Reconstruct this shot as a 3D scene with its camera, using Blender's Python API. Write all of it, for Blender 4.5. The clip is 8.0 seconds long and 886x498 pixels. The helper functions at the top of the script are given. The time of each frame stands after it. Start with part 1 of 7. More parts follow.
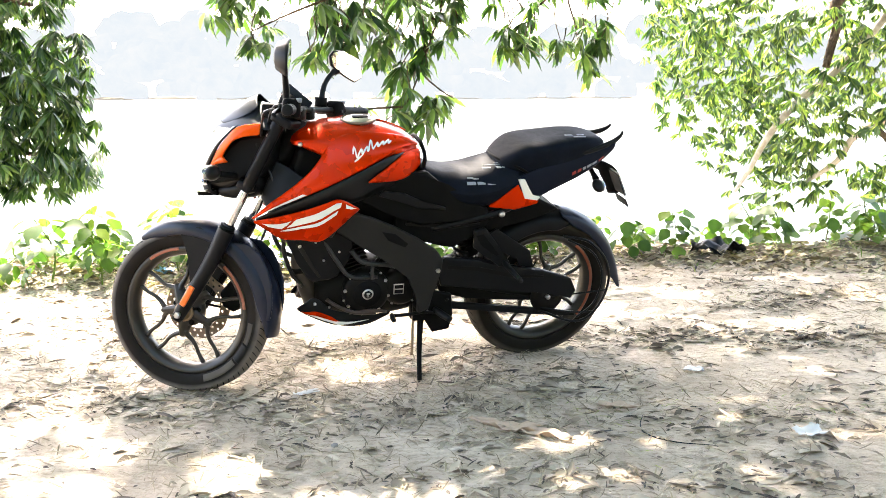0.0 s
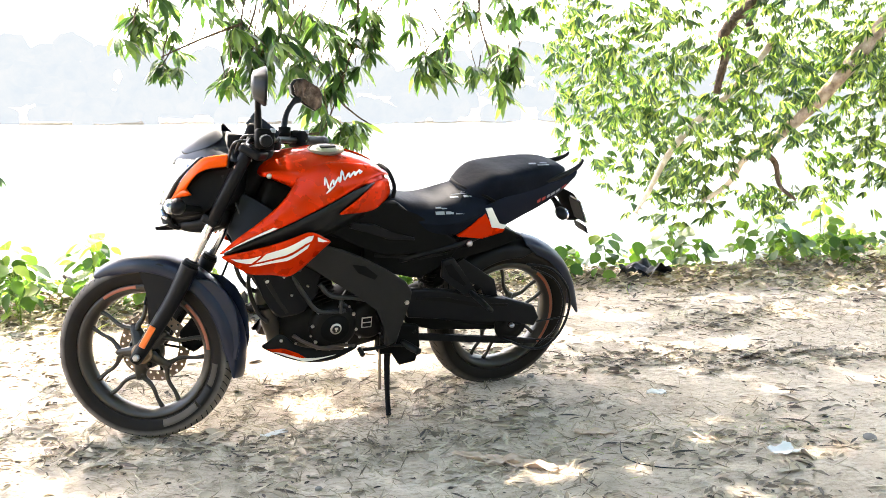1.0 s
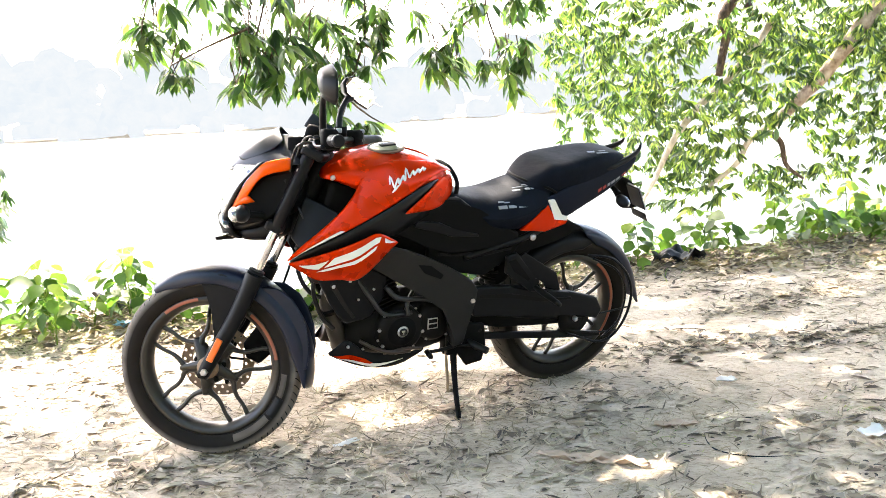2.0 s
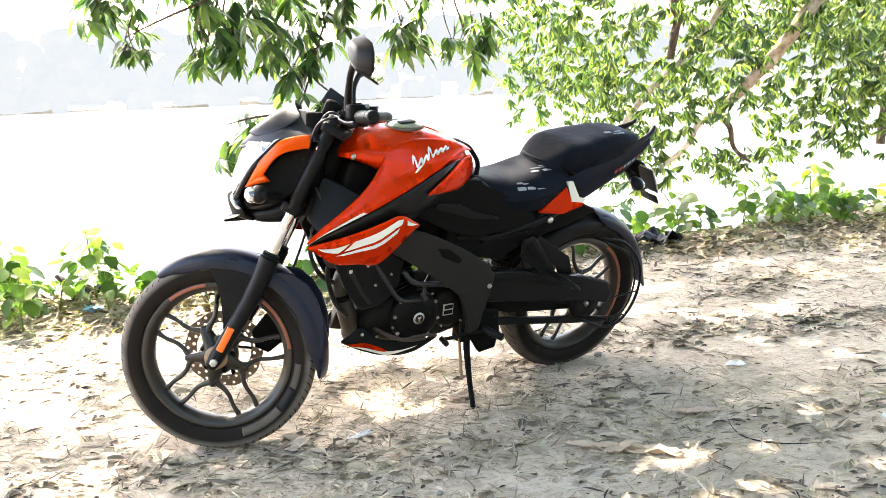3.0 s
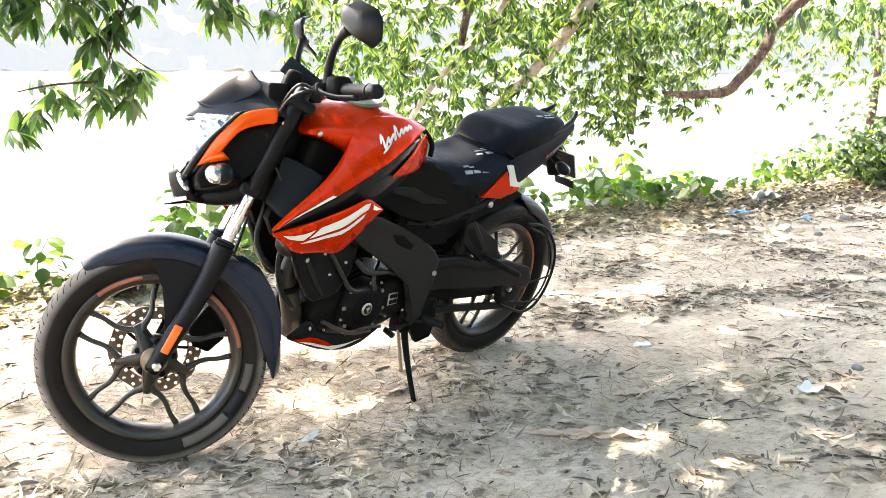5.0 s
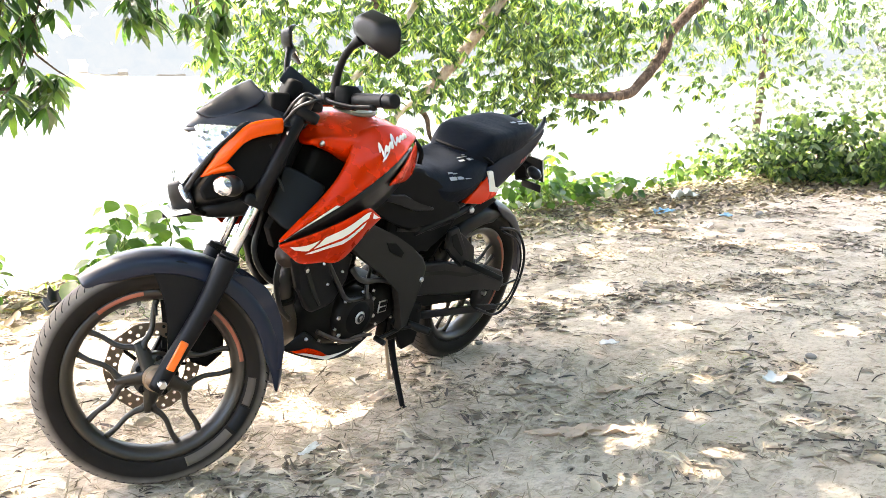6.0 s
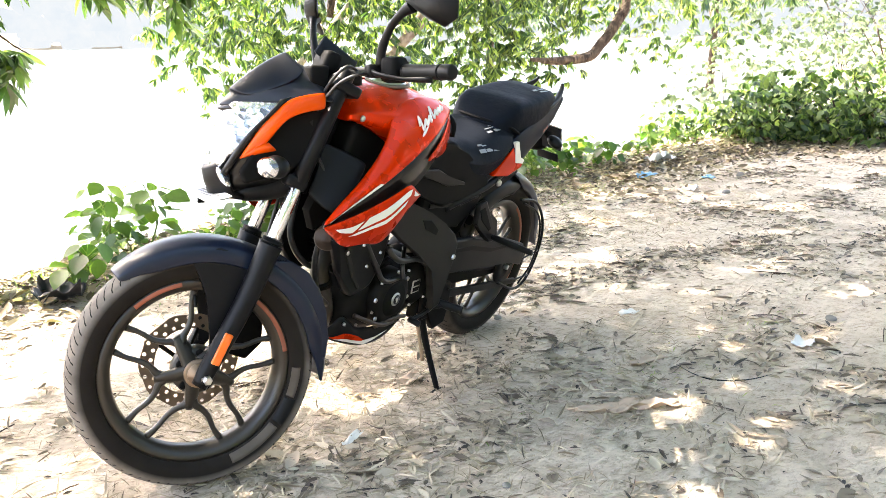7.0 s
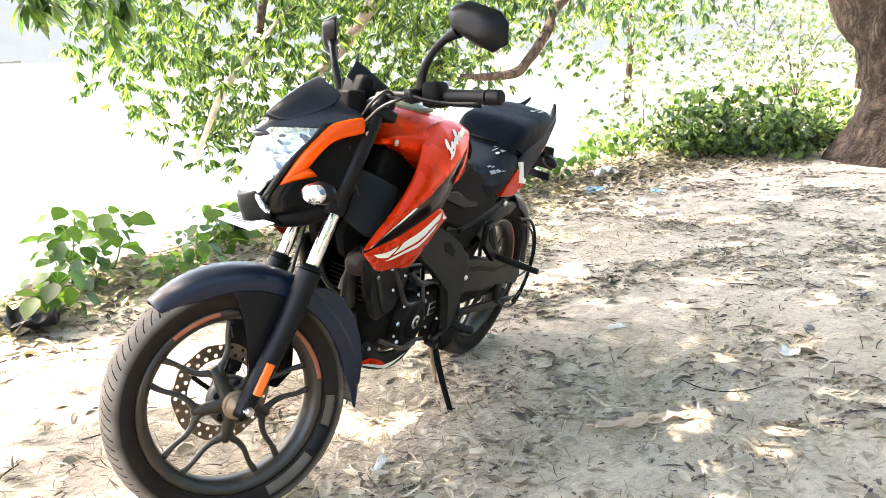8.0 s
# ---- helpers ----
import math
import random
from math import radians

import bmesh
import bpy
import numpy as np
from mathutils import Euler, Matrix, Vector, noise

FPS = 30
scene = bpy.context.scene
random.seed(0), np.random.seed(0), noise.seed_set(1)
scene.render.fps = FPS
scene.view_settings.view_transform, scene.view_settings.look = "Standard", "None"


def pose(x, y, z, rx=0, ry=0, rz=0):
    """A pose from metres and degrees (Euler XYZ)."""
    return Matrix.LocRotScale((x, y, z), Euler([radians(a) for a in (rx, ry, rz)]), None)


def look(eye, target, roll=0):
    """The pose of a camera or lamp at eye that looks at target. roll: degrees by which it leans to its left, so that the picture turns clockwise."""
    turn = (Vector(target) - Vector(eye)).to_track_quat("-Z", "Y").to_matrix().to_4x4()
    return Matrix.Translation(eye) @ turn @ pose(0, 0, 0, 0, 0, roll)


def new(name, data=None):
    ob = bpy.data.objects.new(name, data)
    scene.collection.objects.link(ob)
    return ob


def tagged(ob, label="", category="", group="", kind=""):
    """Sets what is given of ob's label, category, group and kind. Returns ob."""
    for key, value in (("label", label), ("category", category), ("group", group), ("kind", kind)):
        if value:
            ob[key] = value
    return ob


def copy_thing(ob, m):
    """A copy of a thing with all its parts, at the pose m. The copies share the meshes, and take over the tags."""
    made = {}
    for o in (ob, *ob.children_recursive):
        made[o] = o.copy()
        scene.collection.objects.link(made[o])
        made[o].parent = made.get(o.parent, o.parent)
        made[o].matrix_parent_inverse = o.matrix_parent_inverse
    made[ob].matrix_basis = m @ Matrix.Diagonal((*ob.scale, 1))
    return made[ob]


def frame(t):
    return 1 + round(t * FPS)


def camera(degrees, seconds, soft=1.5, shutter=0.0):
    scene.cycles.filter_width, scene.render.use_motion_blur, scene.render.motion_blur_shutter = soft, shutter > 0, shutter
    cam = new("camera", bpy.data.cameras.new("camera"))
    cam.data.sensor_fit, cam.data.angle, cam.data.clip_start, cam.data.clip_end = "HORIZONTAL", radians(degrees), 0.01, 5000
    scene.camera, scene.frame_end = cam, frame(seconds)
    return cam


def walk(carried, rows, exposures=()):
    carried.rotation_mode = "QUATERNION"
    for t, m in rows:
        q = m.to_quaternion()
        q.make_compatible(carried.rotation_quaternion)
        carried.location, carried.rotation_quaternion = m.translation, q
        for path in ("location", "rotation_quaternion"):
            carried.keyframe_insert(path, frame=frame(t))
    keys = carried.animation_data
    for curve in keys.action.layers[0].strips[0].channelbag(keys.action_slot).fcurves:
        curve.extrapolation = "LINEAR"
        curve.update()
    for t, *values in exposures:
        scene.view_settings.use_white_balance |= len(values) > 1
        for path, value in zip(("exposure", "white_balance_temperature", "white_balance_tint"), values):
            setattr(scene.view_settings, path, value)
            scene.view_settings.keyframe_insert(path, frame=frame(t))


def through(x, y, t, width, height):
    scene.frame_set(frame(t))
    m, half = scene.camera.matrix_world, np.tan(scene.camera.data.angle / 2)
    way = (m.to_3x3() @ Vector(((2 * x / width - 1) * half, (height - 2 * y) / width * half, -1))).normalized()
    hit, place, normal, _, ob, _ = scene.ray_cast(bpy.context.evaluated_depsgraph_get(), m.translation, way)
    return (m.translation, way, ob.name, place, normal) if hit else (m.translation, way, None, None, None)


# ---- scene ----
cam = camera(53.0, 8.0, soft=0.7)
PATH = [
    (0, (0.173, 0.007, 1.091), (0.072, 1.974, 0.741), -0.2),
    (0.5, (0.065, 0.056, 1.093), (0.065, 2.028, 0.76), 0.3),
    (1, (-0.113, 0.065, 1.108), (0.034, 2.037, 0.81), -0.3),
    (1.5, (-0.264, 0.081, 1.112), (-0.092, 2.054, 0.835), -2.1),
    (2, (-0.359, 0.171, 1.1), (-0.195, 2.141, 0.796), -3.2),
    (2.2, (-0.401, 0.229, 1.099), (-0.226, 2.194, 0.773), -3.5),
    (3.3, (-0.736, 0.357, 1.102), (-0.345, 2.286, 0.749), -1.4),
    (3.5, (-0.818, 0.381, 1.099), (-0.373, 2.3, 0.754), -0.9),
    (4, (-0.976, 0.451, 1.095), (-0.473, 2.355, 0.745), -0.8),
    (4.5, (-1.091, 0.586, 1.096), (-0.436, 2.435, 0.704), -0.4),
    (5, (-1.182, 0.663, 1.098), (-0.347, 2.435, 0.694), 0.5),
    (5.2, (-1.236, 0.689, 1.096), (-0.335, 2.43, 0.699), 0.7),
    (6.3, (-1.511, 0.833, 1.117), (-0.45, 2.477, 0.704), -0.1),
    (6.5, (-1.544, 0.878, 1.118), (-0.471, 2.509, 0.685), -0.4),
    (7, (-1.606, 1.017, 1.118), (-0.482, 2.604, 0.65), -0.9),
    (7.5, (-1.7, 1.117, 1.13), (-0.514, 2.659, 0.665), -0.7),
    (8, (-1.845, 1.206, 1.146), (-0.567, 2.68, 0.706), -0.8),
]
walk(cam, [(t, look(eye, target, roll)) for t, eye, target, roll in PATH], ((0.0, 3.70, 7150.0, 14.0), (8.0, 3.70, 7150.0, 14.0)))

# ---- light ----
SUN_EL, SUN_AZ = 52.0, -28.0     # degrees above the horizon; from +y towards +x
world = bpy.data.worlds.new("world")
scene.world = world
world.use_nodes = True
wn = world.node_tree.nodes
sky = wn.new("ShaderNodeTexSky")
sky.sky_type = "NISHITA"
sky.sun_disc = False
sky.sun_elevation = radians(SUN_EL)
sky.sun_rotation = radians(SUN_AZ)
sky.dust_density = 3.0
world.node_tree.links.new(sky.outputs[0], wn["Background"].inputs[0])
wn["Background"].inputs[1].default_value = 0.15
sun_data = bpy.data.lights.new("sun", "SUN")
sun_data.energy, sun_data.angle, sun_data.color = 3.0, radians(0.6), (1.0, 0.95, 0.86)
sun = new("sun", sun_data)
SUN_DIR = Vector((math.sin(radians(SUN_AZ)) * math.cos(radians(SUN_EL)), math.cos(radians(SUN_AZ)) * math.cos(radians(SUN_EL)), math.sin(radians(SUN_EL))))
sun.matrix_world = look((0, 0, 20), Vector((0, 0, 20)) - SUN_DIR)

# ---- materials ----
def principled(name, base=(0.5, 0.5, 0.5), rough=0.5, metal=0.0, coat=0.0, spec=0.5):
    m = bpy.data.materials.new(name)
    m.use_nodes = True
    b = m.node_tree.nodes["Principled BSDF"]
    b.inputs["Base Color"].default_value = (*base, 1)
    b.inputs["Roughness"].default_value = rough
    b.inputs["Metallic"].default_value = metal
    b.inputs["Coat Weight"].default_value = coat
    b.inputs["Coat Roughness"].default_value = 0.025
    b.inputs["Specular IOR Level"].default_value = spec
    return m, m.node_tree, b


def node(nt, kind, **values):
    n = nt.nodes.new(kind)
    for key, value in values.items():
        n.inputs[key.replace("_", " ")].default_value = value
    return n


def noise_tex(nt, scale, detail=4.0, coord="Object", rough=0.55, stretch=None):
    tc = nt.nodes.new("ShaderNodeTexCoord")
    n = node(nt, "ShaderNodeTexNoise", Scale=scale, Detail=detail, Roughness=rough)
    if stretch:
        mp = nt.nodes.new("ShaderNodeMapping")
        mp.inputs["Scale"].default_value = stretch
        nt.links.new(tc.outputs[coord], mp.inputs[0])
        nt.links.new(mp.outputs[0], n.inputs["Vector"])
    else:
        nt.links.new(tc.outputs[coord], n.inputs["Vector"])
    return n


def ramp(nt, source, stops):
    r = nt.nodes.new("ShaderNodeValToRGB")
    e = r.color_ramp.elements
    while len(e) < len(stops):
        e.new(0.5)
    for el, (pos, col) in zip(e, stops):
        el.position, el.color = pos, (*col, 1)
    nt.links.new(source, r.inputs[0])
    return r


def bump(nt, b, source, strength, dist):
    bp = node(nt, "ShaderNodeBump", Strength=strength, Distance=dist)
    nt.links.new(source, bp.inputs["Height"])
    nt.links.new(bp.outputs[0], b.inputs["Normal"])
    return bp


def mix_rgb(nt, fac, a, c):
    m = nt.nodes.new("ShaderNodeMix")
    m.data_type = "RGBA"
    for sock, v in ((m.inputs[0], fac), (m.inputs[6], a), (m.inputs[7], c)):
        if isinstance(v, bpy.types.NodeSocket):
            nt.links.new(v, sock)
        else:
            sock.default_value = v if isinstance(v, float) else (*v, 1)
    return m.outputs[2]


def painted(name, base, rough, coat=0.0, dust=0.25, metal=0.0, spec=0.5, dust_col=(0.32, 0.27, 0.21)):
    """A painted or moulded surface with a film of dust and a little uneven gloss."""
    m, nt, b = principled(name, base, rough, metal, coat, spec)
    big = noise_tex(nt, 9.0, 5.0)
    fine = noise_tex(nt, 160.0, 3.0)
    geo = nt.nodes.new("ShaderNodeNewGeometry")
    sep = nt.nodes.new("ShaderNodeSeparateXYZ")
    nt.links.new(geo.outputs["Normal"], sep.inputs[0])
    up = nt.nodes.new("ShaderNodeMapRange")
    up.inputs["From Min"].default_value, up.inputs["From Max"].default_value = -0.6, 1.0
    up.inputs["To Min"].default_value, up.inputs["To Max"].default_value = 0.25 * dust, dust
    nt.links.new(sep.outputs[2], up.inputs[0])
    r = ramp(nt, big.outputs[0], [(0.35, (0.25, 0.25, 0.25)), (0.7, (1, 1, 1))])
    mul = nt.nodes.new("ShaderNodeMath")
    mul.operation = "MULTIPLY"
    nt.links.new(up.outputs[0], mul.inputs[0])
    nt.links.new(r.outputs[0], mul.inputs[1])
    nt.links.new(mix_rgb(nt, mul.outputs[0], base, dust_col), b.inputs["Base Color"])
    rr = nt.nodes.new("ShaderNodeMapRange")
    rr.inputs["To Min"].default_value, rr.inputs["To Max"].default_value = rough * 0.8, min(1.0, rough * 1.25 + 0.3 * dust)
    nt.links.new(big.outputs[0], rr.inputs[0])
    nt.links.new(rr.outputs[0], b.inputs["Roughness"])
    bump(nt, b, fine.outputs[0], 0.05, 0.002)
    return m


ORANGE = painted("orange_paint", (0.56, 0.0215, 0.0003), 0.27, coat=0.35, dust=0.0, metal=0.45, spec=0.0)
RED = painted("red_paint", (0.35, 0.012, 0.010), 0.3, coat=0.8, dust=0.02)
WHITE = painted("white_graphic", (0.75, 0.73, 0.68), 0.35, coat=0.4, dust=0.10)
GLOSS_BLACK = painted("gloss_black", (0.003, 0.0031, 0.0036), 0.30, coat=0.15, dust=0.003, spec=0.2)
SATIN_BLACK = painted("satin_black", (0.0046, 0.0048, 0.0056), 0.42, dust=0.004, spec=0.14)
MATT_BLACK = painted("matt_black_plastic", (0.0040, 0.0040, 0.0040), 0.6, dust=0.004, spec=0.06)
NAVY = painted("dark_blue_black", (0.0034, 0.0072, 0.0190), 0.36, coat=0.12, dust=0.004, spec=0.25)
TAIL_NAVY = painted("tail_blue_black", (0.0034, 0.0054, 0.0120), 0.50, dust=0.003, spec=0.10)
COWL = painted("cowl_grey_black", (0.009, 0.0105, 0.017), 0.40, coat=0.08, dust=0.01, spec=0.3)
DUSTY_PIPE = painted("dusty_pipe", (0.035, 0.028, 0.023), 0.5, metal=0.3, dust=0.14)
GRIMY = painted("grimy_brown_metal", (0.026, 0.016, 0.011), 0.5, metal=0.2, dust=0.2, dust_col=(0.16, 0.10, 0.07))
GREY_FRAME = painted("frame_grey", (0.0115, 0.0108, 0.0100), 0.62, dust=0.05, spec=0.15)
ENGINE = painted("engine_black", (0.0046, 0.0042, 0.0039), 0.5, dust=0.016, metal=0.0, spec=0.10)
# Same plastic as orange_paint, lightened: sky light from above is painted in.
ORANGE_SKYLIT = painted("orange_paint_skylit", (0.62, 0.060, 0.001), 0.32, metal=0.3, coat=0.4, dust=0.0, spec=0.0)
STEEL = painted("brushed_steel", (0.55, 0.54, 0.52), 0.3, metal=1.0, dust=0.1)
ALU_DULL = painted("dull_disc_steel", (0.15, 0.108, 0.078), 0.45, metal=0.7, dust=0.1)
CHROME = painted("chrome", (0.78, 0.78, 0.80), 0.13, metal=1.0, dust=0.03)
RUST = painted("brown_metal", (0.24, 0.16, 0.10), 0.5, metal=0.5, dust=0.15)
AMBER = painted("amber_reflector", (0.80, 0.13, 0.004), 0.3, coat=0.3, dust=0.02)
TAIL_RED = painted("red_lens", (0.5, 0.02, 0.02), 0.12, coat=1.0, dust=0.02)
RIM = painted("rim_grey_black", (0.020, 0.016, 0.012), 0.34, dust=0.02, spec=0.4)
SCREEN = painted("smoked_screen", (0.0045, 0.006, 0.011), 0.30, coat=0.05, dust=0.004, spec=0.22)
PLATE = painted("plate_white", (0.72, 0.72, 0.70), 0.4, dust=0.15)
PLATE_INK = painted("plate_grey", (0.16, 0.17, 0.19), 0.5)
INK_WHITE = painted("printed_white", (0.22, 0.24, 0.27), 0.5, dust=0.1)
CABLE = painted("cable_black", (0.005, 0.005, 0.005), 0.45, dust=0.01)
RUBBER_GRIP = painted("grip_rubber", (0.004, 0.004, 0.004), 0.55, dust=0.006, spec=0.2)

# clear lens over a bright reflector
LENS, _nt, _b = principled("clear_lens", (0.80, 0.82, 0.84), 0.16, metal=0.8, coat=1.0)
_v = _nt.nodes.new("ShaderNodeTexVoronoi")
_v.inputs["Scale"].default_value = 62.0
_tc = _nt.nodes.new("ShaderNodeTexCoord")
_nt.links.new(_tc.outputs["Object"], _v.inputs["Vector"])
_r = ramp(_nt, _v.outputs["Color"], [(0.2, (0.10, 0.105, 0.12)), (0.60, (0.66, 0.68, 0.72))])
_nt.links.new(_r.outputs[0], _b.inputs["Base Color"])
bump(_nt, _b, _v.outputs["Distance"], 0.35, 0.01)

MIRROR, _nt, _b = principled("mirror_glass", (0.85, 0.86, 0.87), 0.02, metal=1.0)

# seat cover: black leathercloth with creases
SEAT, _nt, _b = principled("seat_leathercloth", (0.016, 0.019, 0.026), 0.58, spec=0.06)
_n1 = noise_tex(_nt, 11.0, 4.0, stretch=(1.0, 0.5, 1.0))
_n2 = noise_tex(_nt, 420.0, 2.0)
_mx = _nt.nodes.new("ShaderNodeMath")
_mx.operation = "MULTIPLY_ADD"
_nt.links.new(_n2.outputs[0], _mx.inputs[0])
_mx.inputs[1].default_value = 0.05
_nt.links.new(_n1.outputs[0], _mx.inputs[2])
bump(_nt, _b, _mx.outputs[0], 0.3, 0.02)
_r = ramp(_nt, _n1.outputs[0], [(0.3, (0.0030, 0.0045, 0.0080)), (0.75, (0.0056, 0.0080, 0.0135))])
_nt.links.new(_r.outputs[0], _b.inputs["Base Color"])

# tyre: dusty rubber; slanting grooves on the tread from the wheel's own angle and width
def tyre_material(name, dust, grooves):
    m, nt, b = principled(name, (0.02, 0.02, 0.02), 0.7, spec=0.08)
    tc = nt.nodes.new("ShaderNodeTexCoord")
    sep = nt.nodes.new("ShaderNodeSeparateXYZ")
    nt.links.new(tc.outputs["Object"], sep.inputs[0])
    def op(kind, a, c=None, d=None):
        n = nt.nodes.new("ShaderNodeMath")
        n.operation = kind
        for i, v in enumerate((a, c, d)):
            if v is None:
                continue
            if isinstance(v, (int, float)):
                n.inputs[i].default_value = v
            else:
                nt.links.new(v, n.inputs[i])
        return n.outputs[0]
    ang = op("ARCTAN2", sep.outputs[2], sep.outputs[0])
    rad = op("SQRT", op("ADD", op("MULTIPLY", sep.outputs[0], sep.outputs[0]), op("MULTIPLY", sep.outputs[2], sep.outputs[2])))
    wide = op("ABSOLUTE", sep.outputs[1])
    phase = op("ADD", op("MULTIPLY", ang, grooves / (2 * math.pi)), op("MULTIPLY", wide, 30.0))
    saw = op("ABSOLUTE", op("SUBTRACT", op("FRACT", phase), 0.5))
    line = op("LESS_THAN", saw, 0.075)
    edge = op("MULTIPLY", op("GREATER_THAN", wide, 0.008), op("LESS_THAN", wide, 0.042))
    tread = op("GREATER_THAN", rad, 0.276)
    groove = op("MULTIPLY", op("MULTIPLY", line, edge), tread)
    n1 = noise_tex(nt, 14.0, 5.0)
    n2 = noise_tex(nt, 300.0, 2.0)
    crown = nt.nodes.new("ShaderNodeMapRange")
    crown.inputs["From Min"].default_value, crown.inputs["From Max"].default_value = 0.270, 0.286
    nt.links.new(rad, crown.inputs[0])
    dusty = op("MULTIPLY", op("MULTIPLY_ADD", crown.outputs[0], 0.95, 0.03), op("MULTIPLY", n1.outputs[0], dust))
    col = mix_rgb(nt, dusty, (0.011, 0.0085, 0.0068), (0.21, 0.18, 0.155))
    col = mix_rgb(nt, groove, col, (0.007, 0.0065, 0.006))
    nt.links.new(col, b.inputs["Base Color"])
    h = op("SUBTRACT", op("MULTIPLY", n2.outputs[0], 0.15), groove)
    bump(nt, b, h, 0.8, 0.004)
    return m


TYRE_F = tyre_material("front_tyre_rubber", 1.35, 76)
TYRE_R = tyre_material("rear_tyre_rubber", 0.55, 52)

# dusty earth
EARTH, _nt, _b = principled("dusty_earth", (0.364, 0.310, 0.239), 0.92, spec=0.25)
_a = noise_tex(_nt, 0.7, 6.0)
_c = noise_tex(_nt, 6.0, 6.0, rough=0.62)
_d = noise_tex(_nt, 55.0, 6.0, rough=0.72, stretch=(0.6, 1.0, 1.0))
_r1 = ramp(_nt, _a.outputs[0], [(0.30, (0.452, 0.368, 0.278)), (0.55, (0.585, 0.490, 0.384)), (0.75, (0.660, 0.570, 0.458))])
_r2 = ramp(_nt, _c.outputs[0], [(0.30, (0.375, 0.288, 0.208)), (0.58, (0.675, 0.575, 0.460))])
_r3 = ramp(_nt, _d.outputs[0], [(0.30, (0.404, 0.360, 0.294)), (0.50, (1.0, 1.0, 1.0)), (0.68, (1.12, 1.1, 1.08))])
_col = mix_rgb(_nt, 0.5, _r1.outputs[0], _r2.outputs[0])
_mm = _nt.nodes.new("ShaderNodeMix")
_mm.data_type, _mm.blend_type = "RGBA", "MULTIPLY"
_mm.inputs[0].default_value = 0.8
_nt.links.new(_col, _mm.inputs[6])
_nt.links.new(_r3.outputs[0], _mm.inputs[7])
_nt.links.new(_mm.outputs[2], _b.inputs["Base Color"])
_h = _nt.nodes.new("ShaderNodeMath")
_h.operation = "MULTIPLY_ADD"
_nt.links.new(_d.outputs[0], _h.inputs[0])
_h.inputs[1].default_value = 0.35
_nt.links.new(_c.outputs[0], _h.inputs[2])
bump(_nt, _b, _h.outputs[0], 1.0, 0.065)

# river
WATER, _nt, _b = principled("river_water", (0.16, 0.19, 0.17), 0.12, spec=0.6)
_w = noise_tex(_nt, 1.3, 4.0, stretch=(0.4, 1.6, 1.0))
bump(_nt, _b, _w.outputs[0], 0.25, 0.25)


def leaf_material(name, dark, mid, light, glow=0.45, rough=0.42, brown=None, through=(2.0, 2.4, 1.0)):
    m, nt, b = principled(name, mid, rough, spec=0.45)
    geo = nt.nodes.new("ShaderNodeNewGeometry")
    stops = [(0.0, dark), (0.55, mid), (0.92, light)]
    if brown:
        stops.append((0.97, brown))
    r = ramp(nt, geo.outputs["Random Per Island"], stops)
    nn = noise_tex(nt, 12.0, 3.0)
    rr = ramp(nt, nn.outputs[0], [(0.3, (0.7, 0.7, 0.7)), (0.7, (1.15, 1.15, 1.1))])
    mm = nt.nodes.new("ShaderNodeMix")
    mm.data_type, mm.blend_type = "RGBA", "MULTIPLY"
    mm.inputs[0].default_value = 0.8
    nt.links.new(r.outputs[0], mm.inputs[6])
    nt.links.new(rr.outputs[0], mm.inputs[7])
    nt.links.new(mm.outputs[2], b.inputs["Base Color"])
    if glow:
        tr = nt.nodes.new("ShaderNodeBsdfTranslucent")
        gain = nt.nodes.new("ShaderNodeMix")
        gain.data_type, gain.blend_type = "RGBA", "MULTIPLY"
        gain.inputs[0].default_value = 1.0
        gain.inputs[7].default_value = (*through, 1)
        nt.links.new(mm.outputs[2], gain.inputs[6])
        nt.links.new(gain.outputs[2], tr.inputs[0])
        ms = nt.nodes.new("ShaderNodeMixShader")
        ms.inputs[0].default_value = glow
        nt.links.new(b.outputs[0], ms.inputs[1])
        nt.links.new(tr.outputs[0], ms.inputs[2])
        nt.links.new(ms.outputs[0], nt.nodes["Material Output"].inputs[0])
    return m


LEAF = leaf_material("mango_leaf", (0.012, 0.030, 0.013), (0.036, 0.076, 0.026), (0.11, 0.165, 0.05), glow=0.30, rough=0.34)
# Brighter copy of mango_leaf; sunlight on the leaves is put into its colour.
LEAF_SUN_TINT = leaf_material("sun_tinted_leaf", (0.010, 0.028, 0.011), (0.048, 0.088, 0.026), (0.26, 0.31, 0.085), glow=0.42, rough=0.28)
SHRUB_LEAF = leaf_material("shrub_leaf", (0.014, 0.034, 0.015), (0.068, 0.108, 0.040), (0.24, 0.29, 0.12), glow=0.45)
WEED = leaf_material("weed_leaf", (0.026, 0.058, 0.014), (0.070, 0.125, 0.027), (0.17, 0.22, 0.05), glow=0.5)
# Far woods emit a pale blue; the air's haze is painted in this way.
FAR_HAZE_GLOW, _nt, _b = principled("painted_haze_glow", (0.0, 0.0, 0.0), 1.0, spec=0.0)
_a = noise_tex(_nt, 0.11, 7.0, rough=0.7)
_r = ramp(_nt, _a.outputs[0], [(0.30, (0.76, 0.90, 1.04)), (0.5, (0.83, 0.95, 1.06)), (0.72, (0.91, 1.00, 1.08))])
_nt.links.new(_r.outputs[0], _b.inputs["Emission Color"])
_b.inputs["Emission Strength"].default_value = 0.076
# Leaf green bleached for distance: haze and glare are put into the colour.
HAZED_LEAF = leaf_material("haze_tinted_leaf", (0.050, 0.080, 0.050), (0.17, 0.21, 0.135), (0.42, 0.45, 0.34), glow=0.42, rough=0.45, through=(1.5, 1.75, 1.15))
CURLED = painted("curled_brown_leaf", (0.47, 0.34, 0.245), 0.7, dust=0.3)
